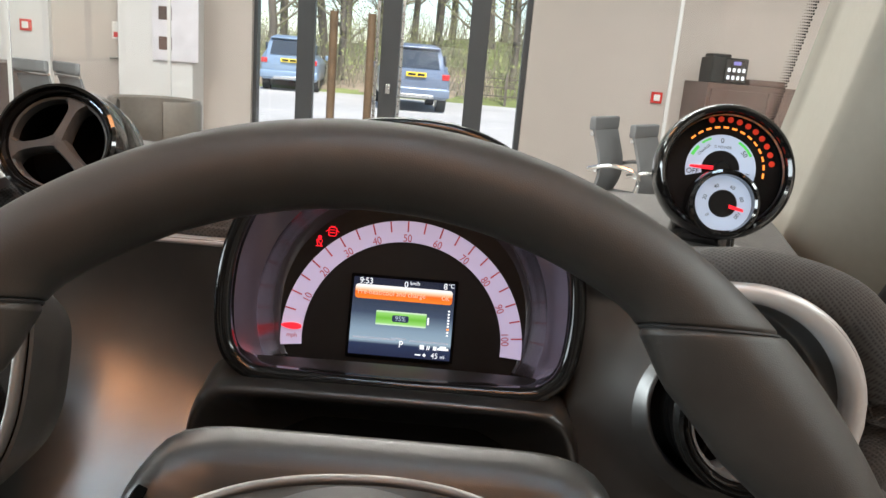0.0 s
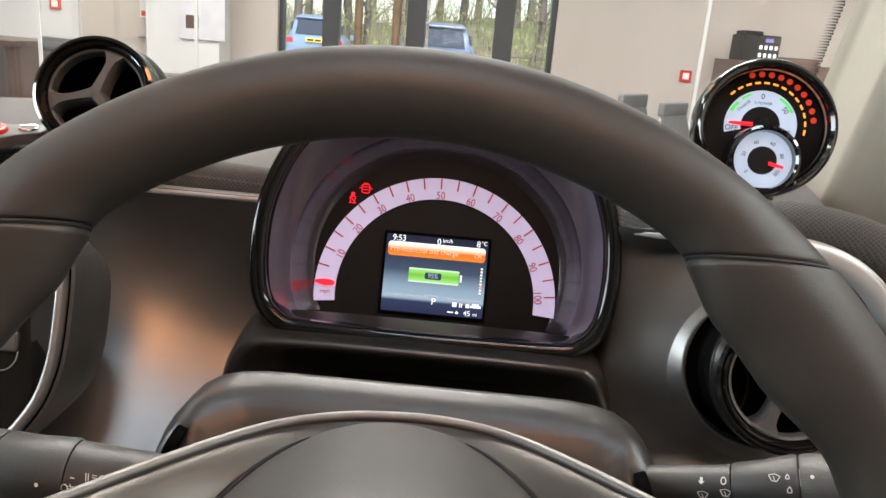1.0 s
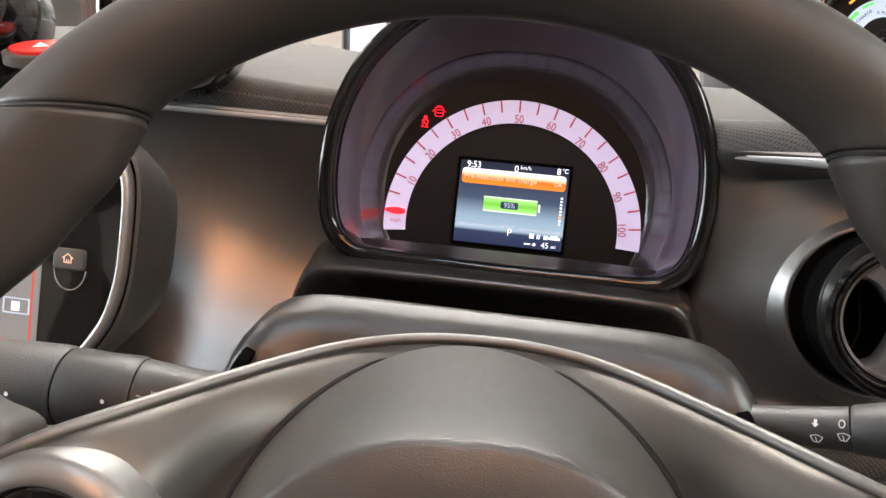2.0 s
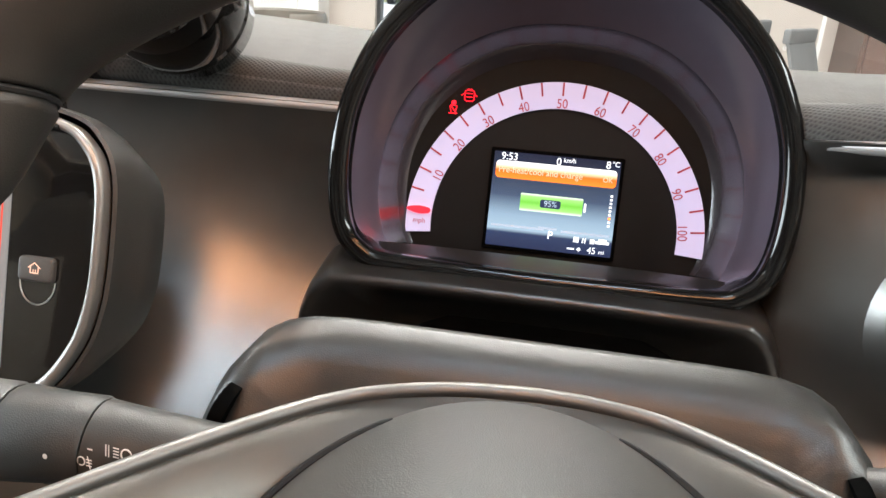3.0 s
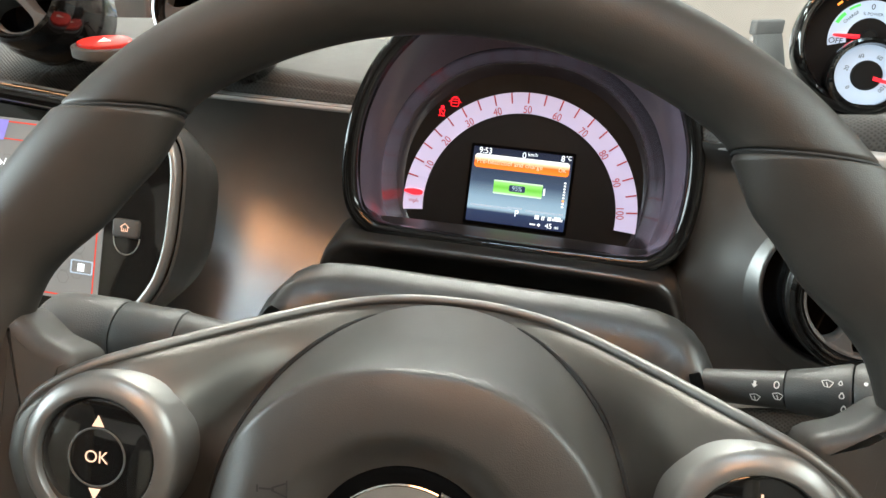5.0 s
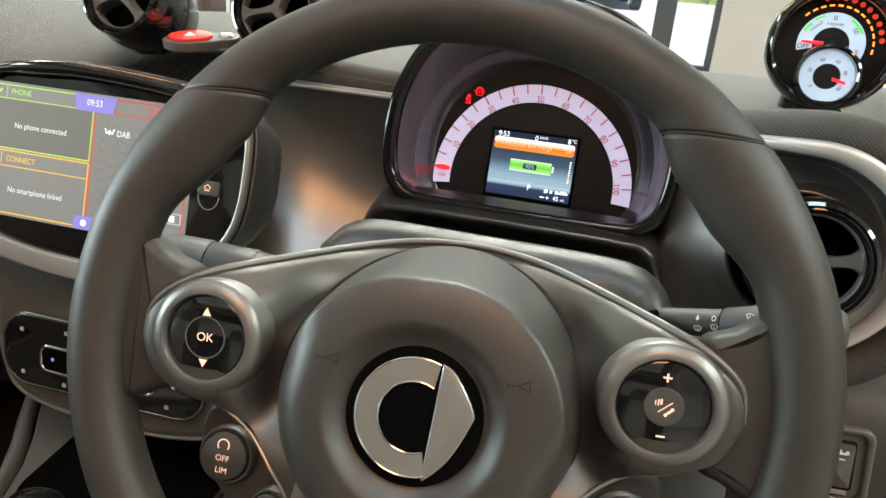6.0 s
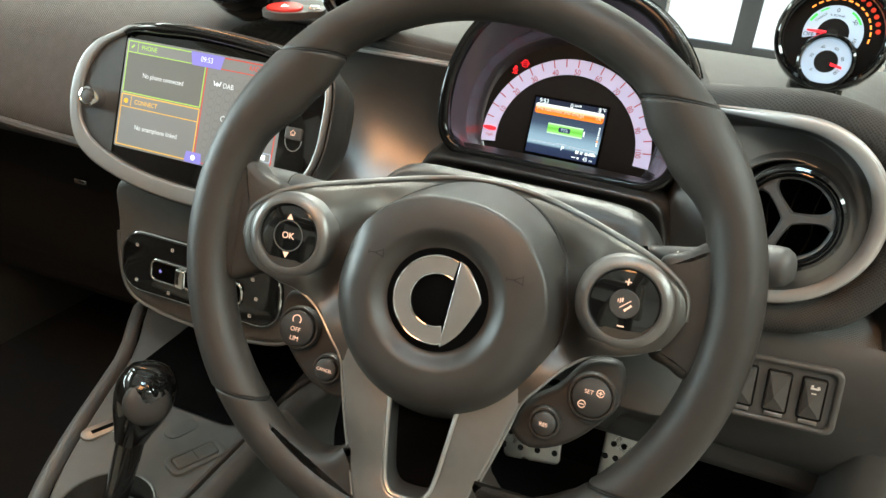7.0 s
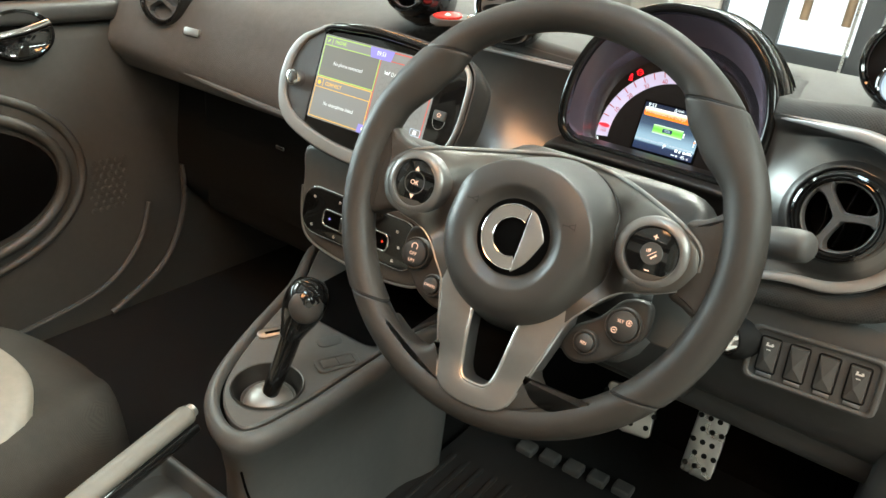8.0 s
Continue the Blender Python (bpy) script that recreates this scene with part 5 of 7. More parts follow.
def hub_pt(u, v):
    """The airbag cover: u round the hub, v from its middle to its edge."""
    a = 2 * math.pi * u
    sn = math.sin(a)
    edge = 0.0750 + 0.0015 * max(0, sn) ** 2 + 0.0040 * max(0, -sn) ** 2
    drop = 0.032 + 0.044 * max(0, sn) ** 1.5
    r = edge * v
    dish = 0.0012 + 0.0063 * smooth(0.0310, 0.0430, r)
    if r < 0.043:
        return (r * math.cos(a), -0.002 + r * sn, dish)
    w = (r - 0.043) / (edge - 0.043)
    plain = 0.0075 - (0.0075 + drop) * w ** 3.2
    crest = (0.0600 + 0.0055 * abs(math.cos(a)) - 0.043) / (edge - 0.043)
    fall = 0.0028
    if w < crest:
        brow = 0.0075 - fall * (w / crest) ** 2.2
    else:
        q = (w - crest) / (1 - crest)
        brow = 0.0075 - fall - (drop + 0.0075 - fall) * (0.45 * q + 0.55 * q ** 1.4)
    up = smooth(-0.15, 0.45, math.sin(a + 0.25))
    return (r * math.cos(a), -0.002 + r * sn, plain * (1 - up) + brow * up)


hv = [0.0, 0.3] + [0.40 + 0.0125 * k for k in range(49)]
hub = skin([[hub_pt(k / 96, v) for k in range(96)] for v in hv[1:]], True, False)
part("hub_cover", hub, "cushion", sw, "round black airbag cover", 75)
part("emblem_base", lathe([(0, 0.0038), (0.0295, 0.0038), (0.0310, 0.0030), (0.0310, 0.0)], 48), "void", sw, "black round emblem ground", m=pose(0, -0.002, 0))
em = bmesh.new()
a_out, a_in = ring_pts(0.0262, 44, 68, 288), ring_pts(0.0158, 44, 60, 292)
add_rings(em, [[(x, y, z) for x, y in q] for q, z in ((a_out, 0.002), (a_out, 0.0050), (a_out, 0.0052), (a_in, 0.0052), (a_in, 0.002))], False, False, False)
for k in (0, -1):
    em.faces.new([em.verts.new((*q[k], z)) for q, z in ((a_out, 0.002), (a_out, 0.0052), (a_in, 0.0052), (a_in, 0.002))])
part("emblem_ring", em, "silver", sw, "brushed silver open ring", 30, pose(0, -0.002, 0))
for er, e0, e1 in ((0.0158, 60, 292), (0.0262, 68, 288)):
    part("emblem_edge", tube([(x, y, 0.0050) for x, y in ring_pts(er, 50, e0, e1)], 0.00055, 8), "chrome", sw, "bright bevelled edge", m=pose(0, -0.002, 0))
part("emblem_wedge", slab(spline([(0.0115, 0.0245), (0.0175, 0.0205), (0.0262, 0.0065), (0.0255, -0.0005), (0.0175, -0.0165), (0.0085, -0.0260), (0.0068, -0.024), (0.0088, 0.0), (0.0105, 0.0225)], 4)[::-1], 0.002, 0.0054, 0.0006), "silver", sw, "brushed silver wedge", 30, pose(0, -0.002, 0))

PODX, PODY = 0.1063, 0.0165
topedge = [(0, 75.5), (25, 74), (54, 68), (93, 54.5), (120, 43)]
wing_half = topedge + [(138, 29), (141, 13), (131, -4), (112, -12), (96, -16), (81, -26), (68, -41), (58, -54), (30, -66), (0, -70)]
wing = [(x / 1000, y / 1000) for x, y in spline([(-x, y) for x, y in wing_half] + wing_half[-2:0:-1], 5)]


def wing_z(x, y):
    away = math.hypot(abs(x) - PODX, y - PODY)
    hill = 0.0105 * (1 - smooth(0.0265, 0.0500, away))
    gap = math.hypot(x, y + 0.002)
    valley = 0.016 * (1 - smooth(0.074, 0.097, gap)) * (1 - smooth(0.030, 0.060, y)) * smooth(-0.035, 0.005, y)
    return -0.0185 + hill - valley + 0.0060 * smooth(-0.012, -0.045, y) - 0.060 * (1 - smooth(0.035, 0.125, abs(x))) * smooth(0.012, 0.074, y)


up_l = spline([(-141, 13), (-138, 29)] + [(-x, y) for x, y in topedge[:0:-1]] + topedge + [(138, 29), (141, 13)], 8, False)
low_half = [(141, 13), (131, -4), (112, -12), (96, -16), (81, -26), (68, -41), (58, -54), (30, -66)]
dn_l = spline([(-x, y) for x, y in low_half] + [(0, -70)] + low_half[::-1], 8, False)
nn = len(up_l) - 1


def wing_pt(u, v):
    a = up_l[round(u * nn)]
    k = u * (len(dn_l) - 1)
    b0, b1 = dn_l[int(k)], dn_l[min(int(k) + 1, len(dn_l) - 1)]
    b = [b0[i] + (b1[i] - b0[i]) * (k - int(k)) for i in (0, 1)]
    x, y = (a[0] + (b[0] - a[0]) * v) / 1000, (a[1] + (b[1] - a[1]) * v) / 1000
    rim_round = 0.004 * (max(0, 1 - v / 0.06) ** 2)
    return (x, y, wing_z(x, y) - rim_round)


part("spoke_trim", thick(sheet(wing_pt, nn, 48), 0.006), "spoke", sw, "satin graphite spoke trim", 60)


def joint_pt(a):
    """Where the airbag cover sinks into the spoke trim, at the angle a."""
    for k in range(200):
        p = hub_pt((a % 360) / 360, 0.70 + 0.0015 * k)
        if p[2] < wing_z(p[0], p[1]) or k == 199:
            return p


for a0 in (-14, 112):
    part("cover_joint", tube([joint_pt(a0 + 82 * k / 40) for k in range(41)], [0.0004 + 0.0013 * math.sin(math.pi * k / 40) ** 0.5 for k in range(41)], 8), "black", sw, "dark gap between airbag cover and trim")
topl = [(x / 1000, y / 1000 + 0.0004, wing_z(x / 1000, y / 1000) - 0.004) for x, y in up_l]
part("trim_edge", tube(topl, 0.0021, 14), "edge", sw, "bright satin upper edge")
for sx in (-1, 1):
    low_edge = spline([(sx * x / 1000, y / 1000, z) for x, y, z in ((131, -4.5, -0.0140), (112, -12.5, -0.0125), (96, -16.5, -0.0135), (81.5, -26.5, -0.0150), (68.5, -41.5, -0.0130), (59, -54, -0.0128), (55, -68, -0.0120), (48, -92, -0.0105), (39, -119, -0.0095), (33.5, -134, -0.0065))], 6, False)
    part("trim_edge", tube(low_edge, 0.0009, 8), "ring", sw, "bright satin lower edge")
outer = [(46, -40), (58, -53), (54.5, -68), (47.5, -92), (38.5, -119), (33, -134), (25, -142), (10, -145.5), (0, -146)]
inner = [(21, -54), (22.5, -62), (21, -76), (19, -94), (16.5, -112), (14.5, -120), (10.5, -125.5), (5, -127), (0, -127.2)]


def mirror(pts):
    return [(x / 1000, y / 1000) for x, y in pts] + [(-x / 1000, y / 1000) for x, y in pts[-2::-1]]


oo, ii = spline(mirror(outer), 4)[::-1], spline(mirror(inner), 4)[::-1]
def fork_lift(y):
    """The fork leans back towards the hub and curls out at its foot."""
    return 0.0055 * smooth(-0.108, -0.148, y) - 0.0040 * smooth(-0.100, -0.045, y)


fork = collar(oo, ii, -0.036, -0.0085, 0.0025, 4)
for v in fork.verts:
    v.co.z += fork_lift(v.co.y)
part("lower_spokes", fork, "ring", sw, "satin forked lower spoke", 50)
part("fork_edge", tube([(x, y, -0.0095 + fork_lift(y)) for x, y in ii], 0.0016, 8, True), "silver", sw, "bright inner edge of the fork")
part("fork_backing", slab(inset(ii, -0.003), -0.040, -0.032, 0.001), "void", sw)
for sx in (-1, 1):
    wv = [(122, 45), (136, 53), (152, 60), (160, 22), (155, -8), (148, -20), (136, -15), (124, -8), (130, 18)]
    web = [(sx * x / 1000, y / 1000) for x, y in spline(wv, 5)]
    if sx > 0:
        web = web[::-1]
    part("rim_web", slab(web, -0.034, -0.0140, 0.006, 4), "leather", sw, "black leather web between rim and spoke", 60)
    lw = [(40, -102), (47, -107), (55, -115), (68, -117), (84, -111), (101, -102), (98, -118), (66, -140), (30, -151), (14, -144)]
    low = [(sx * x / 1000, y / 1000) for x, y in spline(lw, 5)]
    if sx > 0:
        low = low[::-1]
    part("lower_web", slab(low, -0.034, -0.0085, 0.008, 4), "leather", sw, "black leather web at the foot of the rim", 60)
    pod = part("control_pod", lathe([(0.0290, -0.030), (0.0282, -0.0095), (0.0274, -0.0078), (0.0262, -0.0066), (0.0240, -0.0054), (0.0222, -0.0048), (0.0210, -0.0050), (0.0204, -0.0062), (0.0202, -0.012)], 72), "podring", sw, "satin silver control ring", m=pose(sx * PODX, PODY, 0, 4))
    part("key_disc", lathe([(0, -0.0068), (0.0188, -0.0070), (0.0200, -0.0076), (0.0202, -0.010)], 48), "piano", pod, "gloss black key disc")
    if sx < 0:
        words("OK", 0.0058, "peach_glow", pod, 0, 0, -0.0064, 0, "key_mark")
        part("key_mark", flat([(-0.0022, 0.0105), (0.0022, 0.0105), (0, 0.0145)], -0.0064), "peach_glow", pod, "", 0)
        part("key_mark", flat([(-0.0022, -0.0105), (0, -0.0145), (0.0022, -0.0105)], -0.0064), "peach_glow", pod, "", 0)
        part("inner_key", lathe([(0.0095, -0.0066), (0.0099, -0.0064), (0.0103, -0.0066)], 40), "grey", pod)
    else:
        part("key_mark", bars([(0, 0.0128, 0.0038, 0.0008, 0), (0, 0.0128, 0.0008, 0.0038, 0)], -0.0064), "peach_glow", pod, "", 0)
        part("key_mark", bars([(0, -0.0130, 0.0038, 0.0008, 0)], -0.0064), "peach_glow", pod, "", 0)
        part("inner_key", lathe([(0, -0.0064), (0.0080, -0.0064), (0.0086, -0.0070)], 40), "grey", pod)
        part("key_mark", bars([(0.0005, 0, 0.0075, 0.0005, 40), (0.0022, -0.0020, 0.0034, 0.0011, 40), (0.0036, -0.0006, 0.0012, 0.0014, 40), (0.0008, -0.0034, 0.0012, 0.0014, 40), (-0.0026, 0.0018, 0.0006, 0.0028, 0), (-0.0038, 0.0016, 0.0005, 0.0020, 0), (-0.0014, 0.0022, 0.0009, 0.0024, 0)], -0.0060), "peach_glow", pod, "", 0)
    arm = [(112, -22), (116, -42), (108, -58), (88, -78), (66, -86), (52, -76), (58, -58), (76, -44), (92, -24)]
    ao = [(sx * x / 1000, y / 1000) for x, y in spline(arm, 4)]
    if sx > 0:
        ao = ao[::-1]
    ba = part("button_arm", slab(ao, -0.046, -0.034, 0.004, 3), "soft", sw, "dark button bracket behind the spoke", 50)
    for bx, by, br in ((sx * 0.0980, -0.0438, 0.0122), (sx * 0.0730, -0.0663, 0.0076)):
        bt = part("button", lathe([(br + 0.0026, -0.040), (br + 0.0025, -0.0290), (br + 0.0018, -0.0275), (br + 0.0006, -0.0275), (br, -0.0290), (br - 0.0004, -0.0255), (br - 0.0014, -0.0246), (0, -0.0240)], 36), "soft", ba, "round black push button", m=pose(bx, by, 0))
        if sx < 0 and br > 0.01:
            words("OFF", 0.0042, "peach_glow", bt, 0, -0.0005, -0.0236, -3, "key_mark")
            words("LIM", 0.0042, "peach_glow", bt, 0, -0.0065, -0.0236, -3, "key_mark")
            part("key_mark", arc_band(0.0026, 0.0033, -40, 220, -0.0236, 16, None), "peach_glow", bt, "", 0, pose(0, 0.0062, 0))
        elif sx < 0:
            words("CANCEL", 0.0029, "peach_glow", bt, 0, 0, -0.0236, -3, "key_mark")
        elif br > 0.01:
            words("SET", 0.0035, "peach_glow", bt, -0.002, 0.0035, -0.0236, -3, "key_mark")
            part("key_mark", arc_band(0.0019, 0.0024, 0, 360, -0.0236, 20), "peach_glow", bt, "", 0, pose(0.0048, 0.0040, 0))
            part("key_mark", bars([(0.0048, 0.0040, 0.0026, 0.0005, 0), (0.0048, 0.0040, 0.0005, 0.0026, 0), (-0.005, -0.0045, 0.0026, 0.0005, 0)], -0.0236), "peach_glow", bt, "", 0)
            part("key_mark", arc_band(0.0019, 0.0024, 0, 360, -0.0236, 20), "peach_glow", bt, "", 0, pose(-0.005, -0.0045, 0))
        else:
            words("RES", 0.0034, "peach_glow", bt, 0, 0, -0.0236, -3, "key_mark")
# horn symbols pressed into the cover
for sx in (-1, 1):
    hs = bmesh.new()
    bars([(0, 0, 0.005, 0.0006, 0), (0.004, 0.0012, 0.005, 0.0005, 20), (0.004, -0.0012, 0.005, 0.0005, -20), (0.0065, 0, 0.0005, 0.0058, 0), (-0.003, 0, 0.0006, 0.0022, 0)], 0.0, hs)
    part("horn_mark", hs, "stitch", sw, "small embossed horn symbol", 0, pose(sx * 0.0425, 0.0188, 0.0080, 0, sx * 4, 4))

part("cover_print", bars([(-0.0125 + 0.005 * k, 0, 0.0032, 0.0042, 0) for k in range(6)], 0), "stitch", sw, "faint embossed wording", 0, pose(0, -0.0545, 0.0060, 28))
# ---- air vents ----
def vent(m, r, label, turn=90.0, depth=0.06, ball=True, group="round air vents"):
    t = thing("air_vent", m, label, "air vent", group)
    part("ring", lathe([(r * 0.85, -0.006), (r * 0.875, 0.001), (r * 0.93, 0.0045), (r * 0.955, 0.0042), (r * 0.965, 0.0030), (r * 0.975, 0.0045), (r * 1.0, 0.0062), (r * 1.06, 0.0050), (r * 1.10, -0.002), (r * 1.115, -0.012)] + ([(r * 1.14, -0.030), (r * 1.20, -0.040)] if ball else [(r * 1.125, -0.026), (r * 1.17, -0.038), (r * 1.42, -0.047)]), 56), "piano", t, "gloss black outer ring")
    if ball:
        part("ball_housing", lathe([(r * 1.10, -0.010), (r * 1.19, -0.018), (r * 1.20, -0.032), (r * 1.10, -depth), (r * 0.8, -depth - 0.012)], 56, False, True), "piano", t, "gloss black ball housing")
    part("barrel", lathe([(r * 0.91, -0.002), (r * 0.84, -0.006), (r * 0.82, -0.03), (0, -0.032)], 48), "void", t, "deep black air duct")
    part("inner_ring", lathe([(r * 0.865, -0.004), (r * 0.855, 0.0005), (r * 0.815, -0.0005), (r * 0.805, -0.008)], 56), "ventgrey", t, "matt grey inner ring")
    sp = bmesh.new()
    for k in range(3):
        a = radians(turn + 120 * k)
        c, s = math.cos(a), math.sin(a)
        prof = [(0.0, 0.0064), (r * 0.22, 0.0046), (r * 0.50, 0.0042), (r * 0.68, 0.0058), (r * 0.82, 0.0120)]
        prof = spline(prof, 4, False)
        rings = []
        for d, w in prof:
            w = w * r / 0.046
            rings.append([(d * c - w * p * s, d * s + w * p * c, q + (0.0035 * (1 - d / (r * 0.82)) if ball else 0)) for p, q in ((-1, -0.012), (-1, -0.0015), (-0.7, 0.0008), (0.7, 0.0008), (1, -0.0015), (1, -0.012))])
        add_rings(sp, rings)
    part("spokes", sp, "ventgrey", t, "grey three-armed grille", 50)
    if not ball:
        for x in (-0.45, 0.0, 0.45):
            h = r * 0.78 * math.sqrt(1 - x * x)
            vane = spline([(r * x - 0.0012, -h), (r * x + 0.0016, -h * 0.4), (r * x - 0.0014, h * 0.2), (r * x + 0.0010, h)], 5, False)
            part("vane", slab([(a + 0.0006, b) for a, b in vane] + [(a - 0.0006, b) for a, b in vane[::-1]], -0.0325, -0.024, 0.0002, 1), "black", t, "thin black vane in the duct")
    return t


vent(facing(0.1950, 0.434, 1.0165, 13, -8), 0.0378, "round black air vent with three grey spokes in the satin bowl", 12, ball=False)
vent(facing(-0.2165, 0.497, 1.1315, 22, 6), 0.0325, "ball-shaped black air vent standing on the dash pad", 72)
vent(facing(-0.362, 0.505, 1.129, 22, 0), 0.0325, "ball-shaped black air vent beside the hazard button", 80)
vent(facing(-0.845, 0.478, 1.040, 10, 12), 0.0400, "round black air vent at the passenger end of the dash", 90)

# ---- hazard switch ----
hz = thing("hazard_switch", pose(-0.300, 0.520, 1.0985, 12, -4, 34), "red hazard button in a grey keyhole plate on the dash pad", "switch")
plate = spline([(-0.030, 0.0), (-0.018, 0.0125), (0.006, 0.0125), (0.016, 0.0095), (0.028, 0.0085), (0.034, 0.0), (0.028, -0.0085), (0.016, -0.0095), (0.006, -0.0125), (-0.018, -0.0125)], 5)[::-1]
part("plate", slab(plate, -0.006, 0.0015, 0.001), "greylight", hz)
part("button", slab(spline([(-0.026, 0), (-0.016, 0.0098), (0.004, 0.0098), (0.011, 0.0), (0.004, -0.0098), (-0.016, -0.0098)], 5)[::-1], 0.001, 0.0045, 0.0018), "red_gloss", hz, "glossy red button")
part("triangle_mark", flat([(-0.012, -0.004), (-0.003, -0.004), (-0.0075, 0.0042)], 0.0048), "print", hz, "", 0)
part("sensor", slab(ring_pts(0.0062, 24, cx=0.0225), 0.001, 0.0030, 0.001), "chrome", hz, "small clear sensor dome")

# ---- extra gauges on the dash pad ----
gp = thing("gauge_pod", facing(0.2005, 0.560, 1.1400, 13, -7), "gloss black pod with two lit round gauges", "gauge")
part("shell", lathe([(0.0, -0.045), (0.020, -0.043), (0.035, -0.034), (0.0435, -0.018), (0.0458, -0.004), (0.0452, 0.006), (0.0438, 0.010), (0.0415, 0.0115), (0.0395, 0.010), (0.0388, 0.004), (0.0386, -0.006)], 64), "piano", gp, "gloss black round housing")
part("trim_ring", lathe([(0.0390, 0.004), (0.0384, 0.0062), (0.0378, 0.004)], 64), "steel", gp, "thin bright ring")
face = part("face", slab(ring_pts(0.0388, 56), -0.010, -0.003, 0.0005), "dial", gp, "matt black gauge face")
part("power_scale", arc_band(0.0125, 0.0232, -22, 196, 0.0005, 60), "gauge_white", face, "lit white power scale", 0, pose(-0.001, 0.0025, -0.003))
part("charge_zone", arc_band(0.0200, 0.0222, 138, 158, 0.0009, 10), "green_glow", face, "", 0, pose(-0.001, 0.0025, -0.003))
part("charge_zone", arc_band(0.0208, 0.0222, 112, 130, 0.0009, 10), "green_glow", face, "", 0, pose(-0.001, 0.0025, -0.003))
part("power_zone", arc_band(0.0205, 0.0222, 28, 62, 0.0009, 12), "green_glow", face, "", 0, pose(-0.001, 0.0025, -0.003))
for body, a, rr, sz in (("OFF", 190, 0.0185, 0.0048), ("0", 92, 0.0190, 0.0048), ("50", 38, 0.0182, 0.0045), ("100", -13, 0.0178, 0.0042), ("CHARGE", 135, 0.0170, 0.0026), ("% POWER", 90, 0.0146, 0.0026)):
    words(body, sz, "black", face, -0.001 + rr * math.cos(radians(a)), 0.0025 + rr * math.sin(radians(a)), -0.0020, {"CHARGE": 45, "50": -52, "100": -100}.get(body, 0), "lettering")
for k in range(13):
    a = 135 - k * 11.6
    part("amber_lamp", bars([(-0.001 + 0.0282 * math.cos(radians(a)), 0.0025 + 0.0282 * math.sin(radians(a)), 0.0035, 0.0013, a + 90)], -0.0022), "amber_glow", face, "", 0)
# Glowing discs drawn for the amber dashes' red reflections in the shell.
for k in range(10):
    a = radians(106 - k * 10.6)
    part("amber_reflection", flat(ring_pts(0.0020, 16, cx=-0.001 + 0.0334 * math.cos(a), cy=0.0028 + 0.0334 * math.sin(a)), -0.0022), "rust_glow", face, "", 0)
part("needle", slab(spline([(-0.0205, 0.0005), (-0.018, 0.0012), (-0.003, 0.0014), (-0.003, -0.0010), (-0.018, -0.0006)], 4)[::-1], 0.0, 0.0015, 0.0006), "red_glow", face, "glowing red needle", 40, pose(-0.001, 0.0025, -0.002))
part("needle_cap", lathe([(0, 0.003), (0.004, 0.003), (0.0052, 0.001), (0.0052, -0.003)], 28), "black", face, m=pose(-0.001, 0.0025, -0.001))
sg = part("small_gauge", lathe([(0.0232, -0.012), (0.0232, 0.012), (0.0222, 0.0150), (0.0205, 0.0158), (0.0190, 0.0145), (0.0186, 0.008)], 48), "piano", gp, "smaller gloss black gauge in front", m=pose(0.0006, -0.0215, 0))
part("face", slab(ring_pts(0.0186, 40), 0.004, 0.0085, 0.0004), "gauge_white", sg, "lit pale blue gauge face")
part("centre", lathe([(0, 0.0100), (0.0085, 0.0100), (0.0092, 0.0085)], 32), "black", sg)
for body, a in (("0", 222), ("20", 165), ("40", 115), ("60", 65), ("80", 18), ("100", -35)):
    words(body, 0.0034, "black", sg, 0.0122 * math.cos(radians(a)), 0.0122 * math.sin(radians(a)), 0.0089, a - 90, "numeral")
part("needle", slab([(0.004, -0.0010), (0.0125, -0.0030), (0.0127, -0.0042), (0.004, -0.0026)], 0.0095, 0.0108, 0.0004), "red_glow", sg, "glowing red needle")
part("stand", tube([(0.200, 0.585, 1.070), (0.200, 0.580, 1.085), (0.200, 0.578, 1.105)], [0.030, 0.024, 0.022], 24), "piano", gp, "gloss black foot", m=gp.matrix_basis.inverted())
part("foot_plate", slab(ring_pts(0.034, 32, ry=0.028), -0.004, 0.003, 0.0015), "greylight", gp, m=gp.matrix_basis.inverted() @ pose(0.197, 0.575, 1.083))

# ---- infotainment unit ----
IN = facing(-0.227, 0.4085, 1.0083, 17.4)
inf = thing("infotainment_unit", IN, "oval infotainment unit with lit touch screen and silver frame", "screen")
oval = [(-207, 65.5), (-231, 50), (-248, 24), (-253, -10), (-246, -36), (-228, -54), (-195, -68), (-150, -77), (-91, -80), (-40, -76), (4, -60), (24, -38), (32.5, -14), (34.5, 15), (33, 45), (25, 61), (10, 70), (-31, 76), (-100, 80.5), (-145, 79.5), (-190, 74)]
oval = [(x / 1000, y / 1000) for x, y in spline(oval, 5)]
part("silver_frame", collar([(x - 0.0030 * smooth(-0.04, 0.025, x) - 0.0062 * smooth(-0.15, -0.24, x), y - 0.0095 * smooth(-0.01, -0.06, y) * smooth(0.02, -0.10, x) - 0.0028 * smooth(0.03, 0.07, y)) for x, y in inset(oval, 0.0008)], [(x - 0.0012 * smooth(0.03, 0.06, y), y) for x, y in inset(oval, 0.0080)], -0.002, 0.0055, 0.0024, 5), "framegrey", inf, "satin silver frame")
face_o = inset(oval, 0.0075)
part("front_face", slab(face_o, -0.012, 0.0005, 0.002), "piano", inf, "gloss black front")
brow = sorted([(x, y, 0.005) for x, y in face_o if y > 0.060 and x < 0.01])
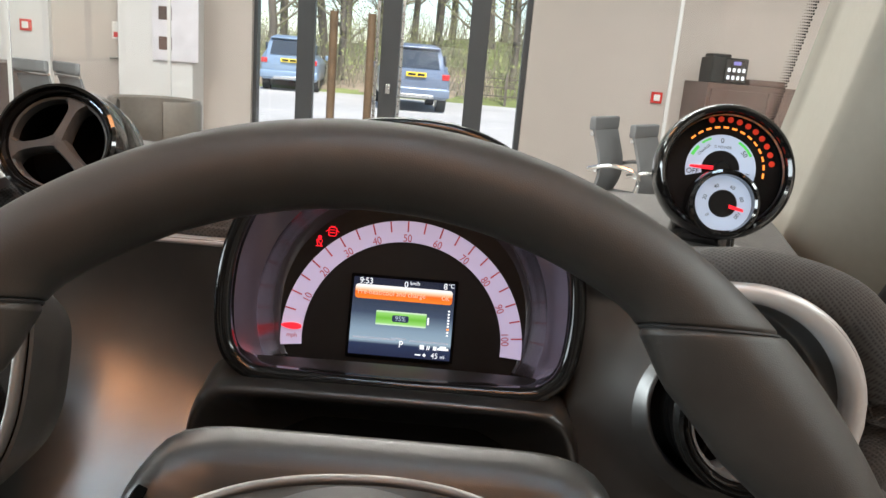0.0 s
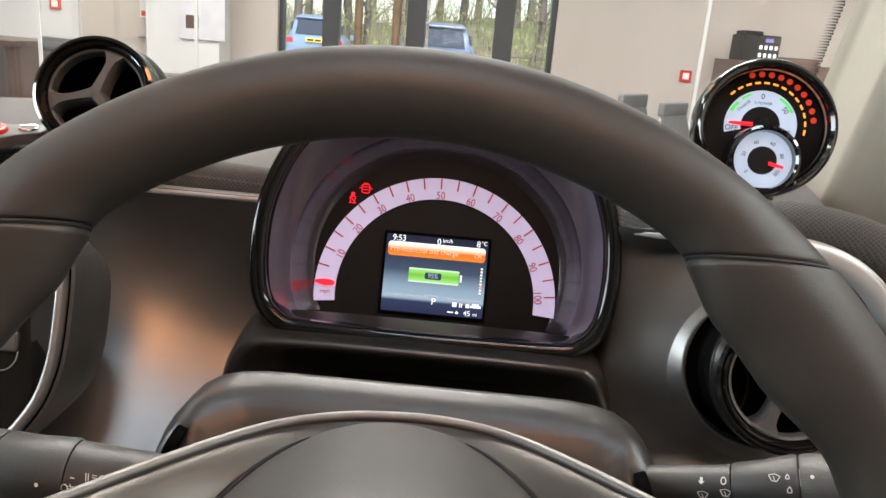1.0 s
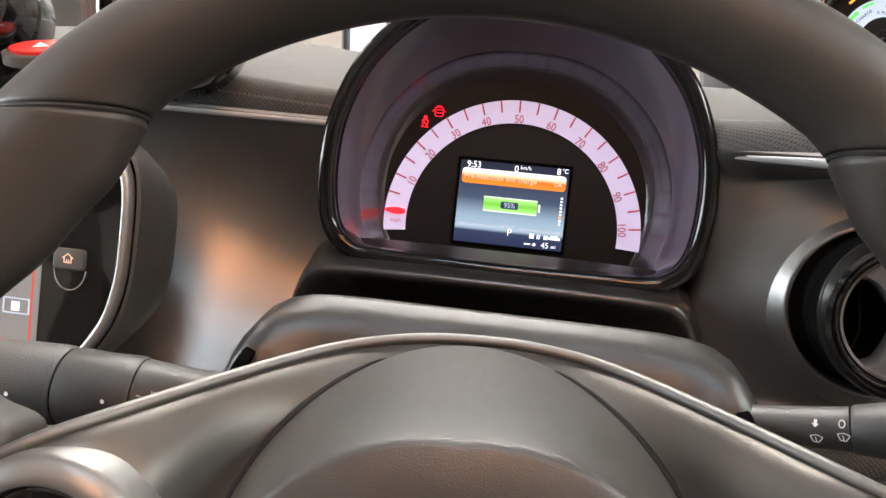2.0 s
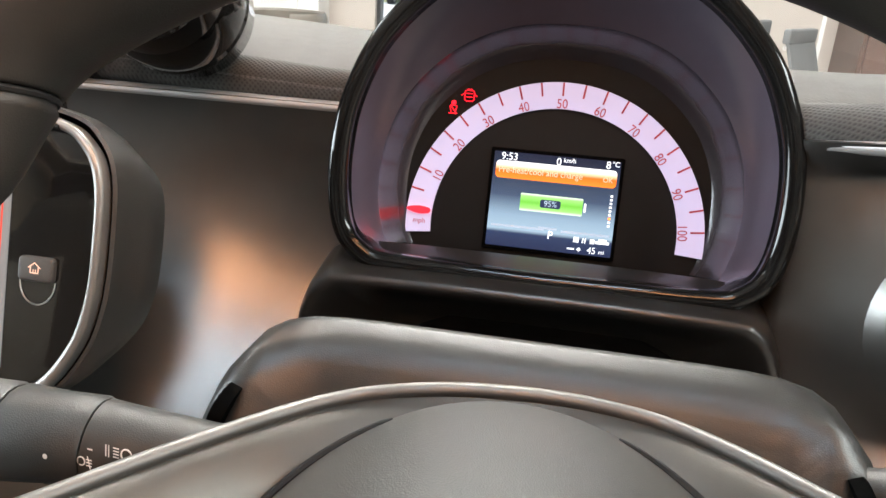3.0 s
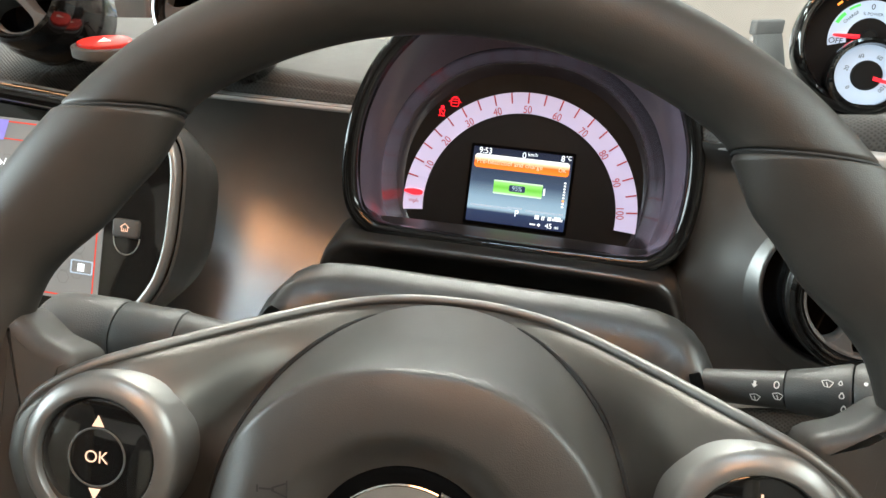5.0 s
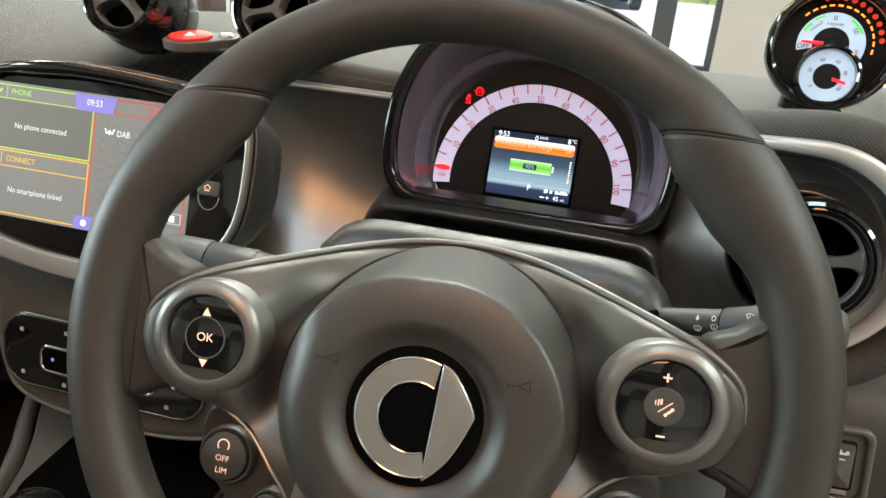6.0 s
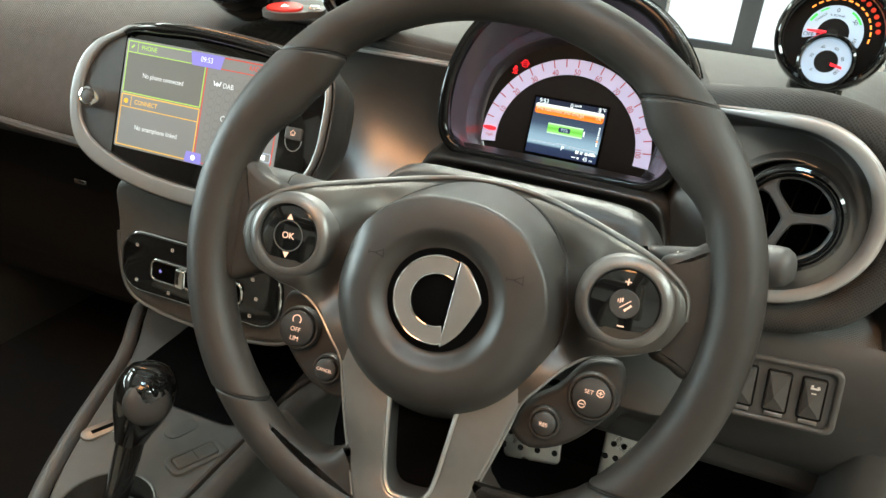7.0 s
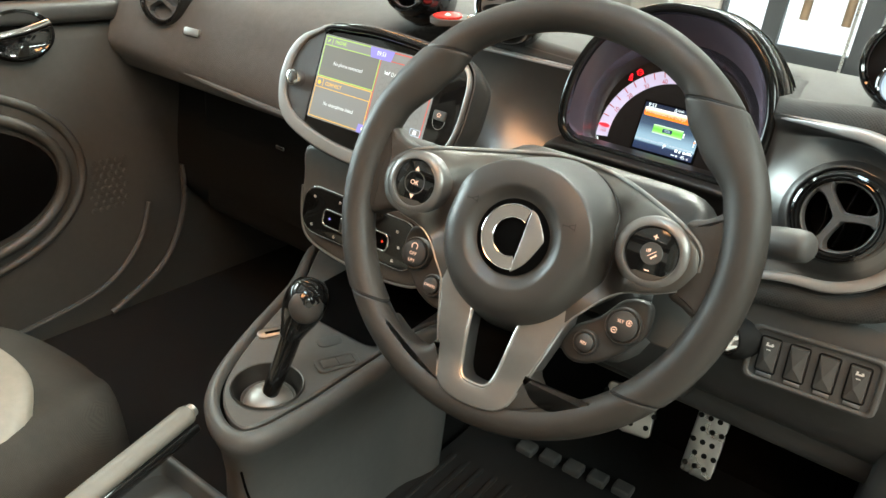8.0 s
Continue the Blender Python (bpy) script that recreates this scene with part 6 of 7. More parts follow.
part("top_brow", tube(brow, [0.0012 + 0.0046 * smooth(-0.215, -0.150, p[0]) * smooth(0.012, -0.035, p[0]) for p in brow], 10), "piano", inf, "gloss black brow over the screen")
def grown(f):
    """The outline swelled towards the passenger and downwards only."""
    return [(x - 0.010 * f * smooth(0.0, -0.20, x), y - 0.013 * f * smooth(0.02, -0.05, y) * smooth(0.02, -0.10, x)) for x, y in oval]


part("pod_body", skin([[(x, y, 0.0005) for x, y in inset(oval, 0.0016)], [(x, y, -0.0004) for x, y in oval], [(x, y, -0.0060) for x, y in grown(0.5)], [(x, y, -0.012) for x, y in grown(1.0)], [(x + 0.002 * smooth(-0.06, 0.034, x), y * 0.94, -0.022) for x, y in grown(0.9)], [(x + 0.004 * smooth(-0.06, 0.034, x), y * 0.82, -0.034) for x, y in grown(0.2)], [(-0.02 + x * 0.90 + 0.018 * smooth(-0.06, 0.034, x), y * 0.68, -0.048) for x, y in oval], [(-0.08 + x * 0.50, y * 0.40, -0.075) for x, y in oval]], False, True), "soft", inf, "dark plastic back of the pod", 60)
cheek = [(-0.240, 0.049), (-0.2005, 0.066), (-0.2015, -0.056), (-0.222, -0.050), (-0.240, -0.030), (-0.2465, -0.008), (-0.2455, 0.022)]
part("side_cheek", slab(cheek, 0.0, 0.0022, 0.0006), "soft", inf, "matt dark grey side plate")
knob = part("volume_knob", lathe([(0.0105, 0.0), (0.0108, 0.012), (0.0100, 0.0145), (0.0080, 0.0150), (0.0072, 0.0138), (0, 0.0136)], 32), "chrome", inf, "chrome volume knob", m=pose(-0.2255, -0.0065, 0.002))
part("knob_cap", lathe([(0.0070, 0.0140), (0.0060, 0.0146), (0, 0.0148)], 24), "grey", knob)
tp = part("touch_screen", slab(rrect(0.183, 0.106, 0.002, cx=-0.1075, cy=0.0045), 0.0005, 0.0016, 0.0004), "screen_mid", inf, "lit dark grey touch screen")
X0, X1, Y0, Y1, XM = -0.197, -0.018, -0.047, 0.056, -0.1035
part("tile", flat([(X0 + .001, 0.006), (XM - .002, 0.006), (XM - .002, Y1 - .012), (X0 + .001, Y1 - .012)], 0.0020), "screen_dark", tp, "", 0)


def outline_rect(x0, x1, y0, y1, w, z):
    return bars([((x0 + x1) / 2, y0, x1 - x0, w, 0), ((x0 + x1) / 2, y1, x1 - x0, w, 0), (x0, (y0 + y1) / 2, w, y1 - y0, 0), (x1, (y0 + y1) / 2, w, y1 - y0, 0)], z)


part("phone_frame", outline_rect(X0 + .001, XM - .001, 0.0055, Y1 - .001, 0.0009, 0.0022), "lime_glow", tp, "lime green tile outline", 0)
part("phone_bar", bars([((X0 + XM) / 2, Y1 - .0115, XM - X0 - .003, 0.0007, 0), (X0 + 0.0125, Y1 - .006, 0.0006, 0.0095, 0)], 0.0022), "lime_glow", tp, "", 0)
part("connect_frame", outline_rect(X0 + .001, XM - .001, Y0 + .001, 0.0035, 0.0009, 0.0022), "yellow_glow", tp, "amber tile outline", 0)
part("connect_bar", bars([((X0 + XM) / 2, -0.0085, XM - X0 - .003, 0.0007, 0), (X0 + 0.0125, -0.0025, 0.0006, 0.0095, 0)], 0.0022), "yellow_glow", tp, "", 0)
part("radio_frame", outline_rect(XM + .001, X1 - .001, Y0 + .001, Y1 - .001, 0.0009, 0.0022), "rust_glow", tp, "red tile outline", 0)
part("radio_bar", bars([((X1 + XM) / 2, Y1 - .0115, X1 - XM - .003, 0.0007, 0)], 0.0022), "rust_glow", tp, "", 0)
part("clock_tab", flat([(XM - .019, Y1), (XM - .016, Y1 - .0125), (XM + .016, Y1 - .0125), (XM + .019, Y1)], 0.0025), "violet_glow", tp, "violet clock tab", 0)
part("foot_tab", flat([(XM - .010, Y0 - .001), (XM + .010, Y0 - .001), (XM + .0085, Y0 + .0095), (XM - .0085, Y0 + .0095)], 0.0025), "violet_glow", tp, "violet tab", 0)
part("foot_dot", flat(ring_pts(0.0026, 16, cx=XM, cy=Y0 + .0042), 0.0028), "white_glow", tp, "", 0)
for body, sz, x, y, mt in (("PHONE", 0.0062, X0 + .0265, Y1 - .0060, "lime_glow"), ("CONNECT", 0.0062, X0 + .031, -0.0028, "yellow_glow"), ("09:53", 0.0070, XM, Y1 - .0060, "screen_white"), ("DAB", 0.0066, XM + .0275, Y1 - .0265, "screen_white"),
                           ("No phone connected", 0.0062, (X0 + XM) / 2, 0.0240, "screen_white"), ("No smartphone linked", 0.0062, (X0 + XM) / 2, -0.0270, "screen_white"), ("RADIO", 0.0062, X1 - .030, Y1 - .0060, "rust_glow"), ("Ca", 0.0080, XM + .028, -0.001, "screen_white")):
    words(body, sz, mt, tp, x, y, 0.0028, 0, "lettering", 0.9)
part("radio_mark", bars([(XM + .0150, Y1 - .0262, 0.0028, 0.0028, 45), (XM + .0118, Y1 - .0255, 0.0008, 0.0045, 20), (XM + .0182, Y1 - .0255, 0.0008, 0.0045, -20)], 0.0026), "white_glow", tp, "", 0)
part("tile_mark", bars([(X0 + .0068, Y1 - .0060, 0.0042, 0.0016, 45)], 0.0026), "lime_glow", tp, "", 0)
part("tile_mark", flat(ring_pts(0.0026, 14, cx=X0 + .0068, cy=-0.0028), 0.0026), "yellow_glow", tp, "", 0)
part("corner_key", collar(rrect(0.0150, 0.0085, 0.001, cx=-0.0275, cy=-0.0275), rrect(0.0135, 0.0070, 0.001, cx=-0.0275, cy=-0.0275), 0.0018, 0.0024, 0.0002, 1), "steel_glow", tp, "", 0)
part("corner_mark", bars([(-0.0275, -0.0275, 0.0045, 0.0048, 0)], 0.0026), "white_glow", tp, "", 0)
hx = []
for i in range(9):
    for j in range(11):
        hx.append((XM + 0.010 + i * 0.0090, Y0 + 0.012 + j * 0.0078 + (0.0039 if i % 2 else 0)))
hb = bmesh.new()
for cx, cy in hx:
    if cx < X1 - .006 and cy < Y1 - .018:
        a, b = ring_pts(0.0043, 6, cx=cx, cy=cy), ring_pts(0.0039, 6, cx=cx, cy=cy)
        add_rings(hb, [[(x, y, 0.0020) for x, y in a], [(x, y, 0.0020) for x, y in b]], False, False)
part("hex_pattern", hb, "screen_dark", tp, "faint hexagon wallpaper", 0)
hk = part("home_key", slab(rrect(0.0172, 0.0112, 0.0022), 0.0008, 0.0036, 0.0012), "grey", inf, "grey home key")
part("home_mark", bars([(0, -0.0016, 0.0042, 0.0005, 0), (-0.0019, -0.0002, 0.0005, 0.003, 0), (0.0019, -0.0002, 0.0005, 0.003, 0), (-0.0014, 0.0018, 0.0040, 0.0005, 38), (0.0014, 0.0018, 0.0040, 0.0005, -38), (-0.0005, -0.0008, 0.0004, 0.0016, 0), (0.0006, -0.0008, 0.0004, 0.0016, 0)], 0.0039), "peach_glow", hk, "", 0)
part("key_loop", tube([(x, y, 0.0012) for x, y in ring_pts(0.0086, 20, 180, 360, ry=0.0105, cy=-0.0055)], 0.00035, 6), "silver", inf, "thin chrome loop under the key")

# ---- centre stack and climate panel ----
cs = thing("centre_stack", facing(-0.40, 0.418, 0.840, 10), "grey plastic centre stack below the infotainment unit", "console")
body = [(x / 1000, y / 1000) for x, y in spline([(-58, 70), (-62, 20), (-56, -30), (-40, -60), (0, -72), (60, -76), (130, -72), (172, -56), (186, -10), (188, 70), (60, 74)], 5)]
part("body", slab(body, -0.10, 0.0, 0.010, 4), "greylight", cs, "grey plastic surround", 60)
part("lower_lip", tube([(x * 0.985 + 0.001, y * 0.985, -0.003) for x, y in body if y < 0.02], 0.0022, 8), "ring", cs, "satin lower edge")
part("side_seam", tube([(0.19, 0.05, -0.02), (0.188, -0.01, -0.02), (0.174, -0.058, -0.02)], 0.0012, 6), "void", cs, "dark joint line")
cp = thing("climate_panel", facing(-0.40, 0.412, 0.840, 10), "gloss black climate panel with silver slider slots", "controls")
po = rrect(0.200, 0.066, 0.026, 8, cx=0.058, cy=-0.0125)
part("panel", slab(po, -0.004, 0.004, 0.002), "piano", cp, "gloss black panel")
part("panel_edge", tube([(x, y, 0.002) for x, y in po], 0.0014, 8, True), "chrome", cp, "thin chrome edge")
slot = rrect(0.118, 0.026, 0.009, 6, cx=0.056, cy=-0.0165)
part("slot_frame", collar(slot, inset(slot, 0.003), 0.003, 0.0065, 0.001, 3), "chrome", cp, "chrome slot frame")
part("slot_ground", flat(inset(slot, 0.0028), 0.0045), "void", cp, "", 0)
sl = part("slider", slab(rrect(0.013, 0.022, 0.003, cx=0.040, cy=-0.017), 0.0045, 0.012, 0.002), "chrome", cp, "chrome slider")
part("temperature_mark", bars([(0.010, -0.0165, 0.003, 0.003, 45)], 0.0048), "violet_glow", cp, "", 0)
part("temperature_mark", bars([(0.104, -0.0165, 0.003, 0.003, 45)], 0.0048), "rust_glow", cp, "", 0)
for x, y in ((-0.022, 0.006), (-0.021, -0.034), (0.024, 0.0105), (0.022, -0.0385), (0.125, 0.004), (0.131, -0.016), (0.125, -0.036), (0.085, 0.012)):
    part("key_mark", bars([(x, y, 0.0042, 0.0006, 0), (x, y + 0.0014, 0.0026, 0.0006, 0), (x, y - 0.0014, 0.0032, 0.0006, 0), (x - 0.0016, y, 0.0006, 0.003, 0)], 0.0046), "print", cp, "", 0)

# ---- centre console ----
con = thing("centre_console", pose(0, 0, 0), "grey tongue-shaped centre console with pale grey inlay", "console")
tong = [(-0.50, 0.52), (-0.446, 0.38), (-0.398, 0.255), (-0.360, 0.180), (-0.322, 0.140), (-0.272, 0.120), (-0.236, 0.136), (-0.222, 0.20), (-0.218, 0.30), (-0.216, 0.40), (-0.216, 0.52)]


def tilted(pts, z, slope=0.06):
    return [(x, y, z + slope * (y - 0.25)) for x, y in pts]


tong = spline(tong, 5)
rings = [tilted(inset(tong, d), z) for d, z in ((0.024, 0.41), (0.022, 0.60), (0.014, 0.655), (0.005, 0.677), (0.0005, 0.688), (0.0, 0.694), (0.0018, 0.7000), (0.0055, 0.7048), (0.0100, 0.7068), (0.0140, 0.7062), (0.0165, 0.7035), (0.018, 0.692))]
part("surround", skin(rings, False, False), "greylight", con, "satin grey console rim", 60)
part("groove", skin([tilted(inset(tong, 0.0150), 0.6960), tilted(inset(tong, 0.0235), 0.6960)], False, False), "void", con, "dark joint round the inlay", 0)
inl = inset(tong, 0.0215)
GX, GY = -0.292, 0.207
plate_bm = skin([tilted(inl, 0.695), tilted(inl, 0.7025), tilted(inset(inl, 0.002), 0.7045)], False, False)
loops = []
for ring_ in (tilted(inset(inl, 0.002), 0.7045), tilted(ring_pts(0.0402, 48, cx=GX, cy=GY), 0.7045)):
    vs = [plate_bm.verts.new(p) for p in ring_]
    loops += [plate_bm.edges.new((vs[k], vs[(k + 1) % len(vs)])) for k in range(len(vs))]
bmesh.ops.triangle_fill(plate_bm, edges=loops, use_beauty=True)
part("inlay", plate_bm, "greylight", con, "pale grey inlay plate", 30)
part("tray", skin([tilted([(x, y) for x, y in rrect(0.17, 0.18, 0.03, cx=-0.322, cy=0.430)], 0.7065), tilted(rrect(0.16, 0.17, 0.03, cx=-0.322, cy=0.430), 0.7068)], False, True), "void", con, "black storage tray", 0)
gt = part("gate_cup", lathe([(0.0428, 0.0010), (0.0420, 0.0028), (0.0404, 0.0022), (0.0394, -0.002), (0.0372, -0.020), (0.0330, -0.024), (0.0, -0.024)], 48), "spoke", con, "dark bronze round gear gate", 40, m=pose(GX, GY, 0.7022, 3.4))
part("gate_ring", lathe([(0.0325, -0.024), (0.0320, -0.0165), (0.0305, -0.0155), (0.0288, -0.019)], 40), "ring", gt, "satin ring")
part("gate_dome", lathe([(0.0290, -0.020), (0.0262, -0.0145), (0.019, -0.0095), (0.010, -0.0072), (0, -0.0068)], 40), "framegrey", gt, "metallic dome")
part("side_seam", tube(spline([(-0.238, 0.122, 0.662), (-0.228, 0.128, 0.620), (-0.205, 0.150, 0.570), (-0.196, 0.180, 0.520)], 6, False), 0.0014, 6), "void", con, "dark joint line")
gl = thing("gear_lever", pose(0, 0, 0), "black gear lever with gloss and chrome-tipped knob", "gear lever")
part("stem", tube(spline([(-0.290, 0.209, 0.693), (-0.283, 0.222, 0.735), (-0.276, 0.236, 0.785)], 6, False), [0.0125 + 0.00025 * k for k in range(13)], 18, flat=0.75), "piano", gl, "gloss black stem")
KN = pose(-0.270, 0.243, 0.808, -18, 12)
part("knob", lathe([(0.013, -0.044), (0.017, -0.030), (0.0220, -0.016), (0.0250, -0.002), (0.0252, 0.007), (0.0230, 0.016), (0.017, 0.0235), (0.008, 0.0265), (0, 0.027)], 40), "piano", gl, "gloss black rounded knob", 70, KN)
part("knob_disc", lathe([(0.0190, -0.006), (0.0190, 0.0005), (0.0165, 0.0032), (0.009, 0.0050), (0, 0.0055)], 36), "soft", gl, "matt black side disc", 60, pose(-0.2555, 0.2300, 0.8150) @ facing(0, 0, 0, 25, 50))
part("knob_cap", lathe([(0.0185, -0.010), (0.0212, -0.004), (0.0205, 0.002), (0.015, 0.0080), (0.008, 0.0105), (0, 0.0112)], 32), "piano", gl, "polished black top cap", 60, KN @ pose(-0.004, 0.002, 0.0180, 0, -12))
ub = thing("usb_socket", pose(-0.366, 0.285, 0.7068, 4, 0, 66), "small black socket in a chrome surround", "socket")
part("plate", slab(rrect(0.046, 0.0175, 0.0085), -0.004, 0.0020, 0.001), "ring", ub)
part("slot", slab(rrect(0.026, 0.0055, 0.001), 0.0005, 0.0022, 0.0004), "void", ub)
rk = thing("console_switch", pose(-0.262, 0.292, 0.7070, 4, 0, 66), "black rocker switch in the console inlay", "switch")
part("frame", collar(rrect(0.056, 0.027, 0.008), rrect(0.043, 0.0165, 0.003), -0.004, 0.0026, 0.001), "greylight", rk)
part("rocker", slab(rrect(0.0420, 0.0155, 0.0025), -0.002, 0.0035, 0.0015), "greylight", rk)
part("index_line", bars([(0, 0, 0.0006, 0.013, 0)], 0.0037), "black", rk, "", 0)
bt = thing("console_button", pose(-0.300, 0.318, 0.7082, 4, 0, 66), "pale oval blank button in the console", "button")
part("cap", slab(rrect(0.034, 0.020, 0.009), -0.003, 0.0018, 0.001), "greylight", bt)

tun = thing("tunnel_tray", pose(0, 0, 0), "black open tray box between the seats", "tray")
part("rim_frame", collar([(x, y) for x, y in rrect(0.22, 0.42, 0.02, cx=-0.245, cy=-0.105)], rrect(0.20, 0.40, 0.015, cx=-0.245, cy=-0.105), 0.42, 0.640, 0.005), "grey", tun)
part("bottom", flat(rrect(0.205, 0.405, 0.012, cx=-0.245, cy=-0.105), 0.615), "soft", tun, "", 0)
hbk = thing("handbrake", pose(0, 0, 0), "taupe leather handbrake lever with chrome button", "handbrake")
hp = spline([(-0.318, 0.118, 0.700), (-0.312, 0.07, 0.694), (-0.300, -0.02, 0.684), (-0.290, -0.12, 0.664), (-0.285, -0.20, 0.63)], 6, False)
part("grip", tube(hp, [0.0105] + [0.0128] * (len(hp) - 1), 16, flat=0.8), "grip", hbk, "taupe leather grip")
part("button", tube([(-0.318, 0.118, 0.700), (-0.319, 0.124, 0.7007)], [0.0085, 0.0075], 16), "silver", hbk)
part("under_lever", tube([(x + 0.004, y, z - 0.014) for x, y, z in hp], 0.012, 12), "piano", hbk)
part("bracket", box(-0.305, -0.270, -0.23, -0.17, 0.42, 0.64, 0.008), "black", hbk)

# ---- switch panel, ignition, pedals, mat ----
sp = thing("switch_panel", facing(0.2165, 0.456, 0.8535, 10, -3, 5.0), "dark grey panel with four rocker switches", "switches")
po = rrect(0.122, 0.056, 0.007)
part("plate", slab(po, -0.05, 0.001, 0.002), "greylight", sp)
part("lip", collar(rrect(0.126, 0.060, 0.009), rrect(0.114, 0.050, 0.006), -0.03, 0.0045, 0.0022), "greylight", sp, "raised lip")
for k in range(4):
    x = -0.0412 + 0.0275 * k
    w = part("well", collar(rrect(0.0205, 0.039, 0.003, cx=x), rrect(0.0180, 0.0365, 0.002, cx=x), 0.0, 0.0030, 0.0008), "black", sp)
    rk_ = skin([[(x - 0.0085, -0.0175, 0.001), (x + 0.0085, -0.0175, 0.001), (x + 0.0085, 0.0175, 0.001), (x - 0.0085, 0.0175, 0.001)],
                [(x - 0.0082, -0.0170, 0.0035), (x + 0.0082, -0.0170, 0.0035), (x + 0.0082, 0.0170, 0.0065), (x - 0.0082, 0.0170, 0.0065)]], False, False)
    lo = [rk_.verts.new(p) for p in ((x - 0.0082, -0.0170, 0.0035), (x + 0.0082, -0.0170, 0.0035), (x + 0.0082, 0.0170, 0.0065), (x - 0.0082, 0.0170, 0.0065), (x - 0.002, -0.004, 0.0075))]
    for a, b in ((0, 1), (1, 2), (2, 3), (3, 0)):
        rk_.faces.new((lo[a], lo[b], lo[4]))
    part("rocker", rk_, "greylight", w, "dark rocker switch", 10)
    part("foot_tab", box(x - 0.0075, x + 0.0075, -0.0235, -0.0195, 0.001, 0.003, 0.0008), "ring", w)
    if k in (0, 3):
        part("switch_mark", bars([(x, 0.0115, 0.0065, 0.0018, 0), (x - 0.002, 0.0135, 0.002, 0.002, 0), (x + 0.003, 0.0125, 0.002, 0.003, 20), (x, 0.0070, 0.0040, 0.0010, 0)], 0.0080), "print", w, "", 0)
ig = thing("ignition_lock", facing(0.128, 0.440, 0.856, 4, -30), "chrome-ringed ignition lock beside the switches", "lock")
part("barrel", lathe([(0.017, -0.045), (0.017, 0.0), (0.0155, 0.004), (0.012, 0.005), (0.0105, 0.002), (0, 0.002)], 32), "chrome", ig)
part("mount", lathe([(0.026, -0.06), (0.024, -0.018), (0.0185, -0.010)], 32, True, True), "black", ig)


def pedal(m, w, h, label, nx, ny):
    t = thing("pedal", m, label, "pedal", "steel pedals")
    part("plate", slab(rrect(w, h, 0.008), -0.008, 0.0, 0.002), "steel", t, "perforated brushed steel plate")
    for i in range(nx):
        for j in range(ny):
            x, y = (i - (nx - 1) / 2) * w * 0.30 + (0.004 if j % 2 else -0.004), (j - (ny - 1) / 2) * h / (ny + 0.6)
            part("stud", lathe([(0.0042, 0.0), (0.0036, 0.0018), (0.0022, 0.0021), (0, 0.0020)], 14), "rubber", t, m=pose(x, y, -0.0002))
    part("arm", tube([(0, 0, -0.008), (0, 0.09, -0.05), (0, 0.28, -0.06)], 0.009, 8), "black", t)
    return t


pedal(facing(0.111, 0.684, 0.565, 24, 0, 2), 0.046, 0.122, "brushed steel accelerator pedal with black studs", 3, 6)
pedal(facing(-0.004, 0.662, 0.566, 26, 0, 8), 0.078, 0.070, "brushed steel brake pedal with black studs", 4, 3)
mt = thing("floor_mat", pose(-0.02, 0.46, 0.424), "black ribbed rubber floor mat in the driver's footwell", "mat")
part("sheet", box(-0.22, 0.30, -0.30, 0.34, 0.0, 0.012, 0.004), "rubber", mt)
for k in range(5):
    part("heel_bar", box(-0.13 + 0.040 * k, -0.100 + 0.040 * k, 0.145 + 0.005 * k, 0.172 + 0.005 * k, 0.010, 0.024, 0.004), "ventgrey", mt, "raised heel bar")
for k in range(12):
    part("rib", box(-0.20 + 0.026 * k, -0.192 + 0.026 * k, -0.20, 0.07, 0.010, 0.016, 0.002), "rubber", mt, smooth=0)

# ---- doors and passenger side ----
# the satin door edges and pocket belong to the passenger door
dr = open_door()
dl = door_card(XL, -1, "dark grey passenger door card with a round pocket")


def door_ring(y0, z0, ry, rz, r, material, name, label, x=0.0):
    pts = [(XL + 0.004 + x, y0 + ry * math.cos(radians(a)), z0 + rz * math.sin(radians(a))) for a in range(0, 360, 6)]
    return part(name, tube(pts, r, 10, True, up=(1, 0, 0)), material, dl, label)


# No recess here: a flat black disc carries the pocket's inner shade.
part("pocket_shade_disc", slab([(a, b) for a, b in ring_pts(0.185, 48, ry=0.105)], -0.002, 0.004, 0.001), "void", dl, "flat black disc for the pocket's shaded hollow", 40, pose(XL + 0.001, 0.150, 0.735, 90, 0, 90))
door_ring(0.150, 0.735, 0.199, 0.127, 0.010, "doorskin", "pocket_ring", "satin grey pocket ring")
door_ring(0.150, 0.735, 0.232, 0.160, 0.008, "doorskin", "pocket_surround", "", -0.005)
for i in range(8):
    for j in range(5):
        part("relief", lathe([(0.0055, 0.0), (0.0046, 0.0007), (0.0, 0.0009)], 6), "doorskin", dl, "", 0, pose(XL + 0.0015, 0.395 + 0.015 * j + 0.0075 * (i % 2), 0.645 + 0.013 * i, 0, 90, 0))
arcs = [(XL + 0.012, 0.58, 0.70), (XL + 0.014, 0.575, 0.60), (XL + 0.016, 0.52, 0.50), (XL + 0.018, 0.40, 0.435)]
part("door_edge", tube(spline(arcs, 8, False), 0.006, 8), "grey", dl, "pale door edge strip")
arcs = [(XL + 0.012, 0.50, 0.64), (XL + 0.014, 0.47, 0.56), (XL + 0.016, 0.38, 0.49), (XL + 0.018, 0.20, 0.46)]
part("door_edge", tube(spline(arcs, 8, False), 0.005, 8), "grey", dl, "pale door edge strip")
hd = part("handle_ring", lathe([(0.058, 0), (0.056, 0.008), (0.050, 0.010), (0.044, 0.004), (0.0, -0.004)], 40), "piano", dl, "gloss black round handle recess", m=pose(XL + 0.004, 0.300, 0.972, 0, 90, 0) @ Matrix.Diagonal((0.72, 1, 1, 1)))
